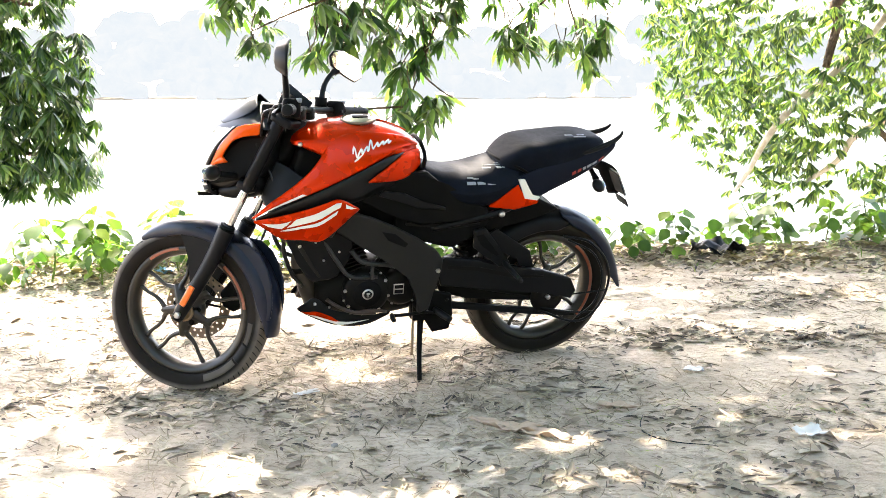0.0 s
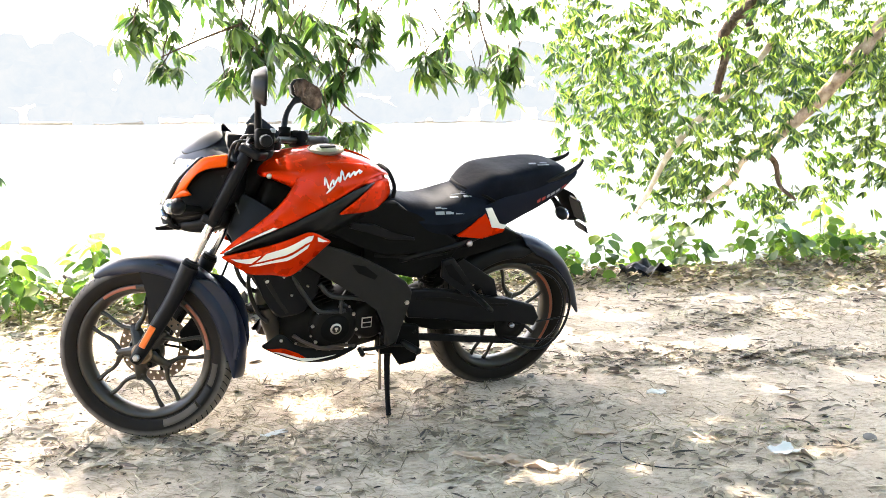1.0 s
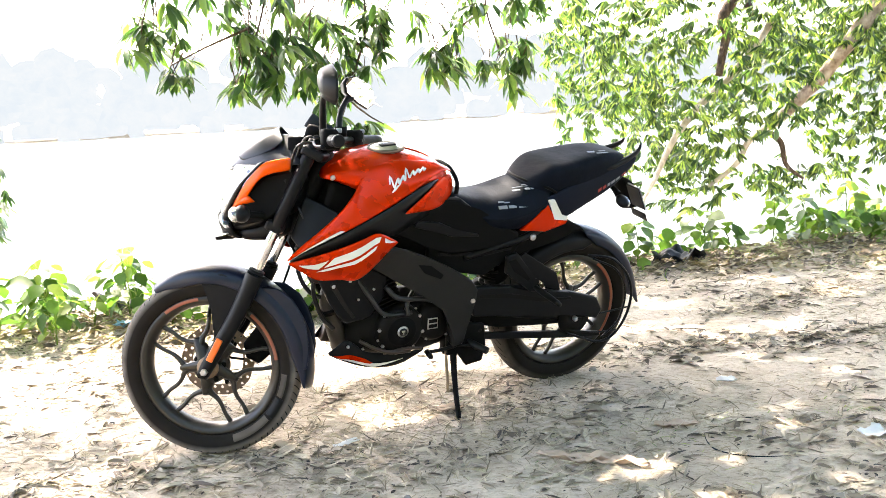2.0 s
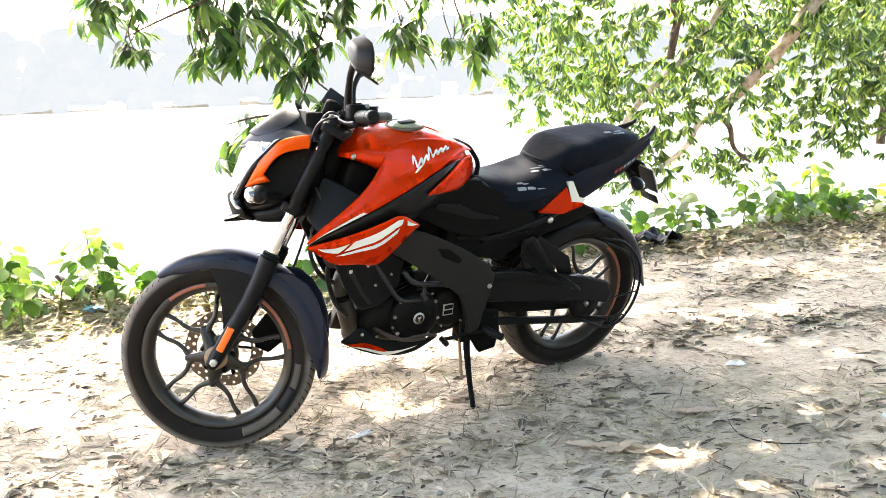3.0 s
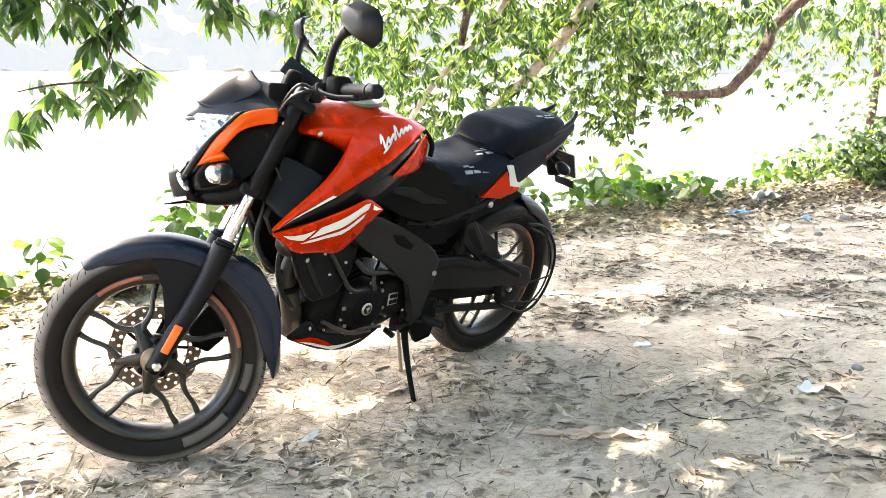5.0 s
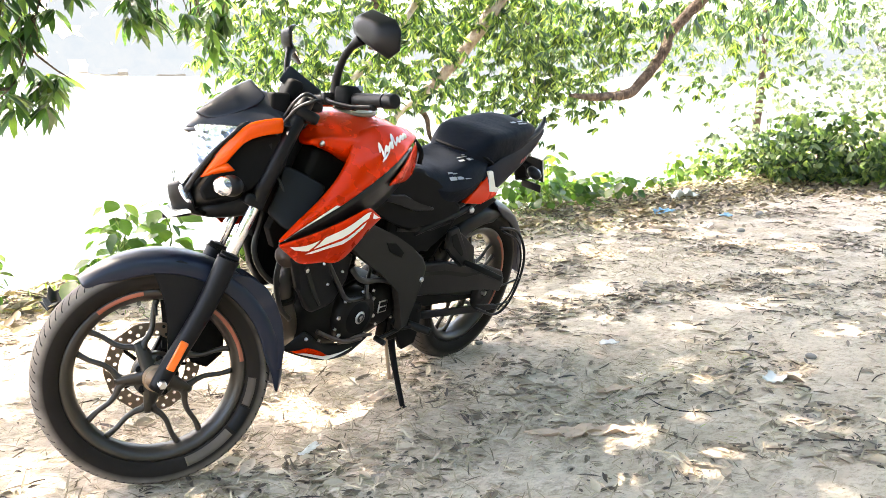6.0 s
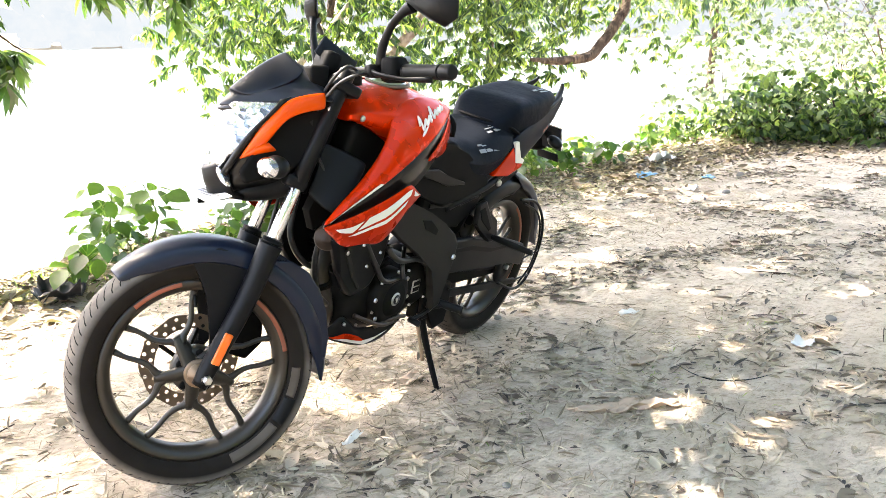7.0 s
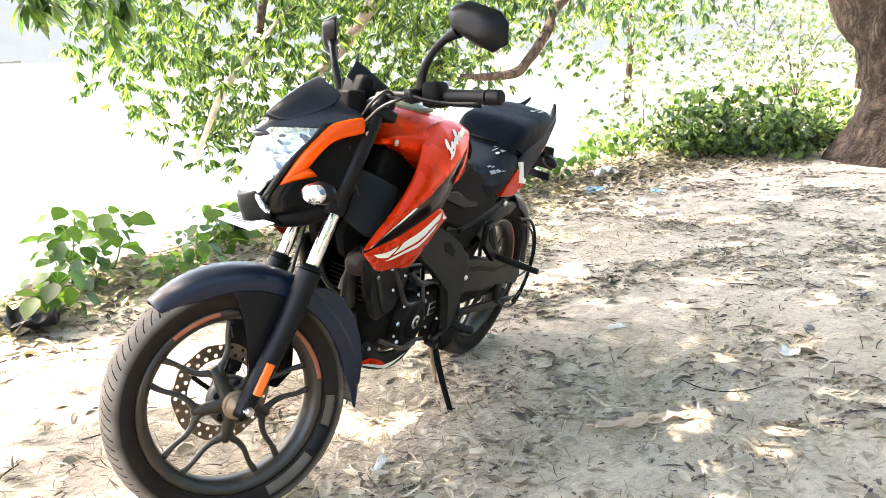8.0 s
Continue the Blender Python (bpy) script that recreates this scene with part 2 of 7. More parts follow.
DRY = leaf_material("dry_leaf", (0.080, 0.056, 0.038), (0.325, 0.262, 0.188), (0.49, 0.412, 0.312), glow=0.0, rough=0.75)
DRIFT = leaf_material("drifted_leaf", (0.04, 0.028, 0.018), (0.20, 0.145, 0.095), (0.42, 0.34, 0.25), glow=0.1, rough=0.7)
# Dark leaf brown that also paints in the shade under curled litter.
DARK_DRY = leaf_material("dark_leaf_and_shade", (0.018, 0.013, 0.010), (0.06, 0.042, 0.03), (0.16, 0.12, 0.09), glow=0.0, rough=0.75)
STRAW = leaf_material("straw", (0.12, 0.088, 0.052), (0.37, 0.295, 0.195), (0.60, 0.51, 0.37), glow=0.0, rough=0.7)
GRASS = leaf_material("grass_blade", (0.06, 0.10, 0.02), (0.14, 0.20, 0.04), (0.30, 0.30, 0.10), glow=0.35)

BARK, _nt, _b = principled("bark", (0.16, 0.12, 0.09), 0.9, spec=0.2)
_a = noise_tex(_nt, 9.0, 6.0, stretch=(1.0, 1.0, 0.35), rough=0.65)
_v = _nt.nodes.new("ShaderNodeTexVoronoi")
_v.feature = "DISTANCE_TO_EDGE"
_v.inputs["Scale"].default_value = 11.0
_wob = noise_tex(_nt, 5.0, 4.0)
_add = _nt.nodes.new("ShaderNodeVectorMath")
_add.operation = "MULTIPLY_ADD"
_nt.links.new(_wob.outputs["Color"], _add.inputs[0])
_add.inputs[1].default_value = (0.35, 0.35, 0.35)
_mp = _nt.nodes.new("ShaderNodeMapping")
_mp.inputs["Scale"].default_value = (1.0, 1.0, 0.42)
_nt.links.new(_nt.nodes.new("ShaderNodeTexCoord").outputs["Object"], _mp.inputs[0])
_nt.links.new(_mp.outputs[0], _add.inputs[2])
_nt.links.new(_add.outputs[0], _v.inputs["Vector"])
_crack = ramp(_nt, _v.outputs["Distance"], [(0.0, (0.45, 0.45, 0.45)), (0.22, (1, 1, 1))])
_r = ramp(_nt, _a.outputs[0], [(0.3, (0.035, 0.023, 0.016)), (0.55, (0.105, 0.074, 0.054)), (0.75, (0.21, 0.165, 0.128))])
_mm = _nt.nodes.new("ShaderNodeMix")
_mm.data_type, _mm.blend_type = "RGBA", "MULTIPLY"
_mm.inputs[0].default_value = 0.8
_nt.links.new(_r.outputs[0], _mm.inputs[6])
_nt.links.new(_crack.outputs[0], _mm.inputs[7])
_nt.links.new(_mm.outputs[2], _b.inputs["Base Color"])
_h = _nt.nodes.new("ShaderNodeMath")
_h.operation = "MULTIPLY_ADD"
_nt.links.new(_crack.outputs[0], _h.inputs[0])
_h.inputs[1].default_value = 0.35
_nt.links.new(_a.outputs[0], _h.inputs[2])
bump(_nt, _b, _h.outputs[0], 1.0, 0.07)
# Paler than BARK: the sun on these branches is put into the colour.
PALE_BARK, _nt, _b = principled("pale_sun_tinted_bark", (0.42, 0.36, 0.29), 0.85, spec=0.2)
_a = noise_tex(_nt, 12.0, 5.0)
_r = ramp(_nt, _a.outputs[0], [(0.3, (0.26, 0.21, 0.16)), (0.7, (0.52, 0.46, 0.38))])
_nt.links.new(_r.outputs[0], _b.inputs["Base Color"])
bump(_nt, _b, _a.outputs[0], 0.6, 0.03)
# Patchy brown bark, lightened to paint in sunlight on the big limb.
LIMB_BARK, _nt, _b = principled("sun_tinted_limb_bark", (0.26, 0.20, 0.15), 0.85, spec=0.2)
_a = noise_tex(_nt, 7.0, 6.0)
_r = ramp(_nt, _a.outputs[0], [(0.32, (0.10, 0.065, 0.045)), (0.5, (0.26, 0.20, 0.15)), (0.72, (0.44, 0.37, 0.30))])
_nt.links.new(_r.outputs[0], _b.inputs["Base Color"])
bump(_nt, _b, _a.outputs[0], 0.7, 0.04)
PAPER = painted("waste_paper", (0.62, 0.62, 0.60), 0.7, dust=0.2)
BLUE_PLASTIC = painted("blue_plastic", (0.12, 0.32, 0.50), 0.3, dust=0.15)
DARK_PLASTIC = painted("dark_plastic", (0.006, 0.007, 0.009), 0.5, dust=0.01, spec=0.2)
STONE = painted("stone", (0.16, 0.15, 0.14), 0.85, dust=0.3)

# ---- mesh helpers ----
def part(name, bm, material, parent=None, label="", m=None, smooth=True, levels=0, thick=0.0):
    bmesh.ops.recalc_face_normals(bm, faces=bm.faces)
    me = bpy.data.meshes.new(name)
    for f in bm.faces:
        f.smooth = smooth
    bm.to_mesh(me)
    bm.free()
    me.materials.append(material)
    ob = new(name, me)
    if m is not None:
        ob.matrix_basis = m
    if parent:
        ob.parent = parent
    if thick:
        s = ob.modifiers.new("thickness", "SOLIDIFY")
        s.thickness, s.offset = thick, -1
    if smooth and not levels and len(me.polygons) < 1500 and any(len(p.vertices) > 4 for p in me.polygons):
        ob.modifiers.new("flat_faces", "WEIGHTED_NORMAL").keep_sharp = True
    if levels:
        s = ob.modifiers.new("round", "SUBSURF")
        s.levels = s.render_levels = levels
    if label:
        tagged(ob, label)
    return ob


def catmull(pts, per=6):
    pts = [Vector(p) for p in pts]
    if len(pts) < 3:
        return pts
    out = []
    ext = [pts[0] * 2 - pts[1]] + pts + [pts[-1] * 2 - pts[-2]]
    for i in range(1, len(ext) - 2):
        a, b, c, d = ext[i - 1:i + 3]
        for k in range(per):
            t = k / per
            out.append(0.5 * ((2 * b) + (c - a) * t + (2 * a - 5 * b + 4 * c - d) * t * t + (3 * b - a - 3 * c + d) * t ** 3))
    return out + [pts[-1]]


def tube(pts, r, n=10, per=6, bm=None, flat=1.0, cap=True):
    """A round or flattened bar along smooth points; r is one radius or one per given point."""
    bm = bm or bmesh.new()
    k = len(pts)
    path = catmull(pts, per) if k > 2 else [Vector(p) for p in pts]
    rad = [r] * k if isinstance(r, (int, float)) else list(r)
    rs = [float(np.interp(i * (k - 1) / (len(path) - 1), range(k), rad)) for i in range(len(path))]
    rings, side = [], None
    for i, p in enumerate(path):
        d = (path[min(i + 1, len(path) - 1)] - path[max(i - 1, 0)]).normalized()
        if side is None:
            side = d.orthogonal().normalized()
        side = (side - d * side.dot(d)).normalized()
        up = d.cross(side)
        rings.append([bm.verts.new(p + rs[i] * (math.cos(a) * side + flat * math.sin(a) * up)) for a in (2 * math.pi * j / n for j in range(n))])
    for a, b in zip(rings, rings[1:]):
        for j in range(n):
            bm.faces.new((a[j], a[(j + 1) % n], b[(j + 1) % n], b[j]))
    if cap:
        bm.faces.new(rings[0])
        bm.faces.new(rings[-1])
    return bm


def lathe(profile, n=64, closed=True, bm=None, arc=(0.0, 360.0), m=None):
    """Turns (radius, y) points about the y axis."""
    bm = bm or bmesh.new()
    full = abs(arc[1] - arc[0]) >= 359.9
    count = n if full else n + 1
    rings = []
    for i in range(count):
        a = radians(arc[0] + (arc[1] - arc[0]) * i / n)
        ring = []
        for r, y in profile:
            v = Vector((r * math.cos(a), y, r * math.sin(a)))
            ring.append(bm.verts.new(m @ v if m is not None else v))
        rings.append(ring)
    k = len(profile)
    for i in range(n):
        a, b = rings[i], rings[(i + 1) % count]
        for j in range(k if closed else k - 1):
            bm.faces.new((a[j], a[(j + 1) % k], b[(j + 1) % k], b[j]))
    if not full and closed:
        bm.faces.new(rings[0])
        bm.faces.new(rings[-1])
    return bm


def prism(poly, y0, y1, bevel=0.006, bm=None, taper=1.0):
    """A plate with an outline in x and z between two y, its edges bevelled."""
    bm = bm or bmesh.new()
    cx = sum(p[0] for p in poly) / len(poly)
    cz = sum(p[1] for p in poly) / len(poly)
    lo = [bm.verts.new((x, y0, z)) for x, z in poly]
    hi = [bm.verts.new((cx + (x - cx) * taper, y1, cz + (z - cz) * taper)) for x, z in poly]
    made = [bm.faces.new(lo), bm.faces.new(hi)]
    n = len(poly)
    for i in range(n):
        made.append(bm.faces.new((lo[i], lo[(i + 1) % n], hi[(i + 1) % n], hi[i])))
    if bevel:
        edges = list({e for f in made for e in f.edges})
        bmesh.ops.bevel(bm, geom=edges, offset=bevel, segments=2, affect="EDGES", profile=0.6)
    return bm


def box(size, bevel=0.004, m=None, bm=None):
    bm = bm or bmesh.new()
    made = bmesh.ops.create_cube(bm, size=1.0)["verts"]
    bmesh.ops.scale(bm, vec=size, verts=made)
    if bevel:
        edges = list({e for v in made for e in v.link_edges})
        done = bmesh.ops.bevel(bm, geom=edges, offset=bevel, segments=2, affect="EDGES", profile=0.6)
        made = list({v for f in done["faces"] for v in f.verts} | {v for v in made if v.is_valid})
    if m is not None:
        bmesh.ops.transform(bm, matrix=m, verts=[v for v in made if v.is_valid])
    return bm


def along(pts, count):
    """Evenly many points on a smooth curve."""
    c = catmull(pts, 10)
    d = [0.0]
    for a, b in zip(c, c[1:]):
        d.append(d[-1] + (b - a).length)
    return [Vector([np.interp(s, d, [p[i] for p in c]) for i in range(3)]) for s in np.linspace(0, d[-1], count)]


class Patch:
    """A bulged sheet between two edges; side -1 mirrors it to the right-hand side."""
    def __init__(self, upper, lower, bulge=0.01, count=15):
        self.u, self.l, self.bulge, self.n = along(upper, count), along(lower, count), bulge, count

    def point(self, u, v, lift=0.0):
        i = min(max(u, 0.0), 1.0) * (self.n - 1)
        k = min(int(i), self.n - 2)
        a = self.u[k].lerp(self.u[k + 1], i - k)
        b = self.l[k].lerp(self.l[k + 1], i - k)
        p = a.lerp(b, v)
        p.y += self.bulge * 4 * v * (1 - v) + lift
        return p

    def mesh(self, rows=5, side=1, span=(0, 1, 0, 1), cols=None, lift=0.0, shape=None):
        bm = bmesh.new()
        cols = cols or self.n
        grid = []
        for j in range(rows + 1):
            row = []
            for i in range(cols):
                s, q = i / (cols - 1), j / rows
                if shape:
                    u, v = shape(s, q)
                else:
                    u, v = span[0] + (span[1] - span[0]) * s, span[2] + (span[3] - span[2]) * q
                p = self.point(u, v, lift)
                row.append(bm.verts.new((p.x, p.y * side, p.z)))
            grid.append(row)
        for j in range(rows):
            for i in range(cols - 1):
                bm.faces.new((grid[j][i], grid[j][i + 1], grid[j + 1][i + 1], grid[j + 1][i]))
        bmesh.ops.remove_doubles(bm, verts=bm.verts, dist=0.0004)
        return bm


def quad_shape(a, b, c, d):
    """Maps the unit square to four (u, v) corners."""
    return lambda s, q: tuple((1 - q) * ((1 - s) * a[i] + s * b[i]) + q * ((1 - s) * d[i] + s * c[i]) for i in (0, 1))


def loft(rings, cap=True):
    bm = bmesh.new()
    vs = [[bm.verts.new(p) for p in ring] for ring in rings]
    n = len(vs[0])
    for a, b in zip(vs, vs[1:]):
        for j in range(n):
            bm.faces.new((a[j], a[(j + 1) % n], b[(j + 1) % n], b[j]))
    if cap:
        bm.faces.new(vs[0])
        bm.faces.new(vs[-1])
    return bm


def half_ring(x, half):
    """A closed ring at x from its left half, given as (y, z) from the top middle to the bottom middle."""
    left = [(x, y, z) for y, z in half]
    right = [(x, -y, z) for y, z in reversed(half[1:-1])]
    return left + right
NEAR = [
    (8.5, 0.3, 12, [(-2.12, 1.95), (-1.53, 1.95), (-1.72, 1.50), (-1.90, 1.45), (-2.08, 1.53)]),
    (8.5, 0.4, 66, [(-1.53, 1.95), (0.07, 2.04), (-0.08, 1.51), (-0.29, 1.41), (-0.45, 1.12), (-0.60, 1.02), (-0.77, 1.30), (-1.09, 1.40), (-1.36, 1.20), (-1.46, 1.55)]),
    (8.5, 0.3, 34, [(0.12, 2.05), (1.41, 2.12), (1.34, 1.52), (1.17, 1.10), (0.99, 1.16), (0.88, 1.40), (0.50, 1.42), (0.23, 1.42)]),
    (8.5, 0.25, 26, [(-1.24, 0.97), (-0.79, 1.01), (-0.40, 1.10), (-0.05, 1.02), (-0.42, 0.80), (-0.62, 0.70), (-0.76, 0.80), (-0.96, 0.50), (-1.25, 0.55)]),
    (8.5, 0.5, 70, [(-2.30, 2.9), (1.6, 3.1), (1.5, 2.12), (-2.20, 1.95)]),
]
RIGHT = [
    (13, 2, 486, [(2.24, 2.60), (5.91, 2.44), (5.74, 1.07), (5.40, 0.51), (4.36, 0.48), (3.92, -0.16), (3.57, -0.22), (2.67, 0.74)]),
    (13, 1.8, 194, [(6.00, 2.44), (7.45, 2.37), (7.48, 0.81), (6.44, 0.86)]),
    (13, 1.5, 70, [(6.70, 0.85), (7.48, 0.81), (7.51, -0.47), (7.17, -0.36)]),
    (13, 0.8, 32, [(5.04, -0.06), (5.92, 0.10), (5.88, -0.41), (5.39, -0.42)]),
    (13, 1.2, 56, [(3.85, 0.51), (4.70, 0.46), (4.61, -0.37), (3.83, -0.49)]),
    (12.5, 1.5, 226, [(6.91, 2.11), (10.74, 2.25), (9.71, 1.20), (8.44, 0.55), (7.89, 0.19), (6.98, 0.83)]),
    (12.5, 1.5, 113, [(10.74, 2.25), (13.33, 2.35), (13.52, 1.13), (11.46, 0.63), (10.26, 0.73)]),
    (13, 2, 421, [(1.92, 4.59), (8.54, 4.39), (8.61, 2.32), (2.24, 2.60)]),
]
LEFT = [
    (8.5, 0.6, 364, [(-5.76, 2.74), (-4.07, 2.72), (-3.89, 1.64), (-3.64, 0.95), (-3.72, 0.18), (-4.07, 0.07), (-4.97, 0.18), (-6.05, 0.35)]),
]

# ---- ground, river and far bank ----
def edge_y(x):
    """The line along which the flat earth ends and the bank's weeds begin."""
    return 5.55 + 0.19 * x + (0.35 * (x - 6.0) if x > 6.0 else 0.0) + (0.25 * (-3 - x) if x < -3 else 0.0) + 0.18 * math.sin(1.7 * x + 0.6)


def smooth(a, b, v):
    t = min(max((v - a) / (b - a), 0.0), 1.0)
    return t * t * (3 - 2 * t)


def ground_z(x, y):
    z = 0.006 + 0.010 * noise.noise((x * 0.9, y * 0.9, 0.0)) + 0.006 * noise.noise((x * 4.0, y * 4.0, 3.0)) + 0.003 * noise.noise((x * 14.0, y * 14.0, 7.0))
    z += 0.004 * math.exp(-((x + 0.93) ** 2 + (y - 3.02) ** 2) / 0.16) + 0.012 * math.exp(-((x - 0.36) ** 2 + (y - 3.62) ** 2) / 0.10)
    d = y - edge_y(x)
    z += 0.06 * smooth(-0.5, 0.4, d) * (0.6 + 0.8 * noise.noise((x * 1.3, y * 1.3, 9.0)))
    z -= 0.9 * smooth(0.18, 2.0, d) + 2.1 * smooth(1.0, 6.5, d)
    z += 4.5 * smooth(326, 350, y)
    return z


def axis(lo, hi, fine_lo, fine_hi, step):
    a = list(np.arange(fine_lo, fine_hi + 1e-6, step))
    s, v = step, fine_lo
    left = []
    while v > lo:
        s *= 1.28
        v -= s
        left.append(max(v, lo))
    s, v = step, fine_hi
    while v < hi:
        s *= 1.28
        v += s
        a.append(min(v, hi))
    return list(reversed(left)) + a


def fast_mesh(name, verts, faces, material, parent=None, smooth_faces=False, label=""):
    me = bpy.data.meshes.new(name)
    me.from_pydata(verts, [], faces)
    me.materials.append(material)
    me.polygons.foreach_set("use_smooth", [smooth_faces] * len(me.polygons))
    me.update()
    ob = new(name, me)
    if parent:
        ob.parent = parent
    if label:
        tagged(ob, label)
    return ob


gx, gy = axis(-900, 900, -3.6, 5.2, 0.05), axis(-300, 900, 1.2, 7.2, 0.05)
verts = [(x, y, ground_z(x, y)) for y in gy for x in gx]
nx = len(gx)
faces = [(j * nx + i, j * nx + i + 1, (j + 1) * nx + i + 1, (j + 1) * nx + i) for j in range(len(gy) - 1) for i in range(nx - 1)]
ground = fast_mesh("ground", verts, faces, EARTH, smooth_faces=True)
tagged(ground, "dusty pale earth of a shaded river bank", "ground", kind="structure")
wv = [(x, y, -1.6) for y in (7.0, 40, 120, 330) for x in (-900, -200, 0, 200, 900)]
wf = [(j * 5 + i, j * 5 + i + 1, (j + 1) * 5 + i + 1, (j + 1) * 5 + i) for j in range(3) for i in range(4)]
tagged(fast_mesh("water", wv, wf, WATER), "wide bright river behind the bank", "river", kind="structure")

# ---- leaves ----
STATIONS = ((0.0, 0.0), (0.12, 0.55), (0.38, 1.0), (0.68, 0.78), (1.0, 0.0))


def leaves_mesh(name, base, way, up, length, width, material, curl=0.25, fold=0.25, parent=None, label="", simple=False):
    """Many single lance-shaped leaves in one mesh: base points, directions, upper sides, lengths, width over length."""
    base, way, up = (np.asarray(a, float) for a in (base, way, up))
    length = np.asarray(length, float)[:, None]
    width = np.broadcast_to(np.asarray(width, float), (len(base),))[:, None]
    way = way / np.linalg.norm(way, axis=1)[:, None]
    side = np.cross(way, up)
    side /= np.linalg.norm(side, axis=1)[:, None] + 1e-9
    up = np.cross(side, way)
    st = STATIONS if not simple else ((0.0, 0.0), (0.4, 1.0), (1.0, 0.0))
    cols = []
    for t, w in st:
        mid = base + length * t * way - length * curl * t * t * up
        if w == 0:
            cols.append(mid)
        else:
            off = side * (0.5 * w * width * length)
            lift = up * (fold * 0.5 * w * width * length)
            cols += [mid - off + lift, mid, mid + off + lift]
    k = len(cols)
    v = np.stack(cols, 1).reshape(-1, 3)
    f = []
    last = k - 1
    f += [(0, 1, 2), (0, 2, 3)]
    for a in range(1, k - 4, 3):
        f += [(a, a + 3, a + 4, a + 1), (a + 1, a + 4, a + 5, a + 2)]
    a = k - 4
    f += [(a, last, a + 1), (a + 1, last, a + 2)]
    faces = []
    for i in range(len(base)):
        o = i * k
        faces += [tuple(o + j for j in q) for q in f]
    return fast_mesh(name, v.tolist(), faces, material, parent, True, label)


def inside(p, poly):
    hit = False
    for (x0, y0), (x1, y1) in zip(poly, poly[1:] + poly[:1]):
        if (y0 > p[1]) != (y1 > p[1]) and p[0] < (x1 - x0) * (p[1] - y0) / (y1 - y0) + x0:
            hit = not hit
    return hit


def whorls(regions, rng):
    """Leaf-rosette centres scattered in upright regions: (distance, spread, count, outline in x and z)."""
    out = []
    for y, spread, count, poly in regions:
        xs, zs = [p[0] for p in poly], [p[1] for p in poly]
        made = tries = 0
        while made < count and tries < 8000:
            tries += 1
            p = (rng.uniform(min(xs), max(xs)), rng.uniform(min(zs), max(zs)))
            if inside(p, poly):
                out.append((p[0], y + rng.uniform(-spread, spread), p[1]))
                made += 1
    return out


def rosettes(name, centres, material, rng, leaf=0.20, per=(9, 14), droop=0.7, parent=None, label="", wide=0.24, open_=0.9, loose=0.35):
    base, way, up, length = [], [], [], []
    for c in centres:
        tilt = Vector((rng.gauss(0, loose), rng.gauss(0, loose), -0.35)).normalized()
        turn = rng.uniform(0, 6.28)
        n = rng.randint(*per)
        size = leaf * rng.uniform(0.8, 1.2)
        for i in range(n):
            a = turn + i * 2.4
            r = Vector((math.cos(a), math.sin(a), 0))
            d = (r * open_ * rng.uniform(0.5, 1.1) + tilt * (0.15 + loose) + Vector((0, 0, -droop * rng.uniform(0.3, 1.2)))).normalized()
            back = -tilt * rng.uniform(0, 0.10)
            base.append(Vector(c) + back + r * 0.012)
            way.append(d)
            up.append((Vector((0, 0, 1)) + r * 0.6 + Vector((rng.gauss(0, 0.7 * loose), rng.gauss(0, 0.7 * loose), 0))))
            length.append(size * rng.uniform(0.6, 1.1))
    return leaves_mesh(name, [tuple(b) for b in base], [tuple(d) for d in way], [tuple(u) for u in up], length, wide, material, curl=0.22, parent=parent, label=label)


def limb(pts, radii, parent, material=BARK, name="limb", label="", n=10):
    bm = tube(pts, radii, n, 6 if n < 30 else 14)
    for v in bm.verts:
        k = noise.noise(v.co * 3.0)
        fine = noise.noise(Vector((v.co.x * 9, v.co.y * 9, v.co.z * 3.5)))
        v.co += Vector((k + 0.5 * fine, noise.noise(v.co * 3.0 + Vector((9, 0, 0))) + 0.5 * fine, 0)) * 0.10 * max(radii)
    return part(name, bm, material, parent, label)


# ---- the motorcycle ----
# Its own axes: x ahead from under the rear axle, y to its left, z up its middle plane.
BIKE = Matrix.Translation((0.334, 3.638, 0.012)) @ Matrix.Rotation(radians(201.4), 4, "Z") @ Matrix.Rotation(radians(-13.89), 4, "X") @ Matrix.Rotation(radians(-0.39), 4, "Y")
CASTER, STEER_ANGLE, WHEELBASE, TRAIL, R_WHEEL = radians(25), radians(-33.5), 1.353, 0.095, 0.304
REAR_X, REAR_Z = -0.006, 0.311      # the rear axle
HEAD = Vector((WHEELBASE + TRAIL, 0, 0))
STEER = Matrix.Translation(HEAD) @ Matrix.Rotation(STEER_ANGLE, 4, Vector((-math.sin(CASTER), 0, math.cos(CASTER)))) @ Matrix.Translation(-HEAD)
bike = new("motorcycle")
bike.matrix_basis = BIKE
tagged(bike, "orange and black motorcycle leaning on its side stand on dust", "motorcycle")


def body(name, bm, material, label="", parent=None, **more):
    return part(name, bm, material, parent or bike, label, **more)


def fork(name, bm, material, label="", **more):
    """A part that turns with the handlebar."""
    return part(name, bm, material, bike, label, m=STEER, **more)


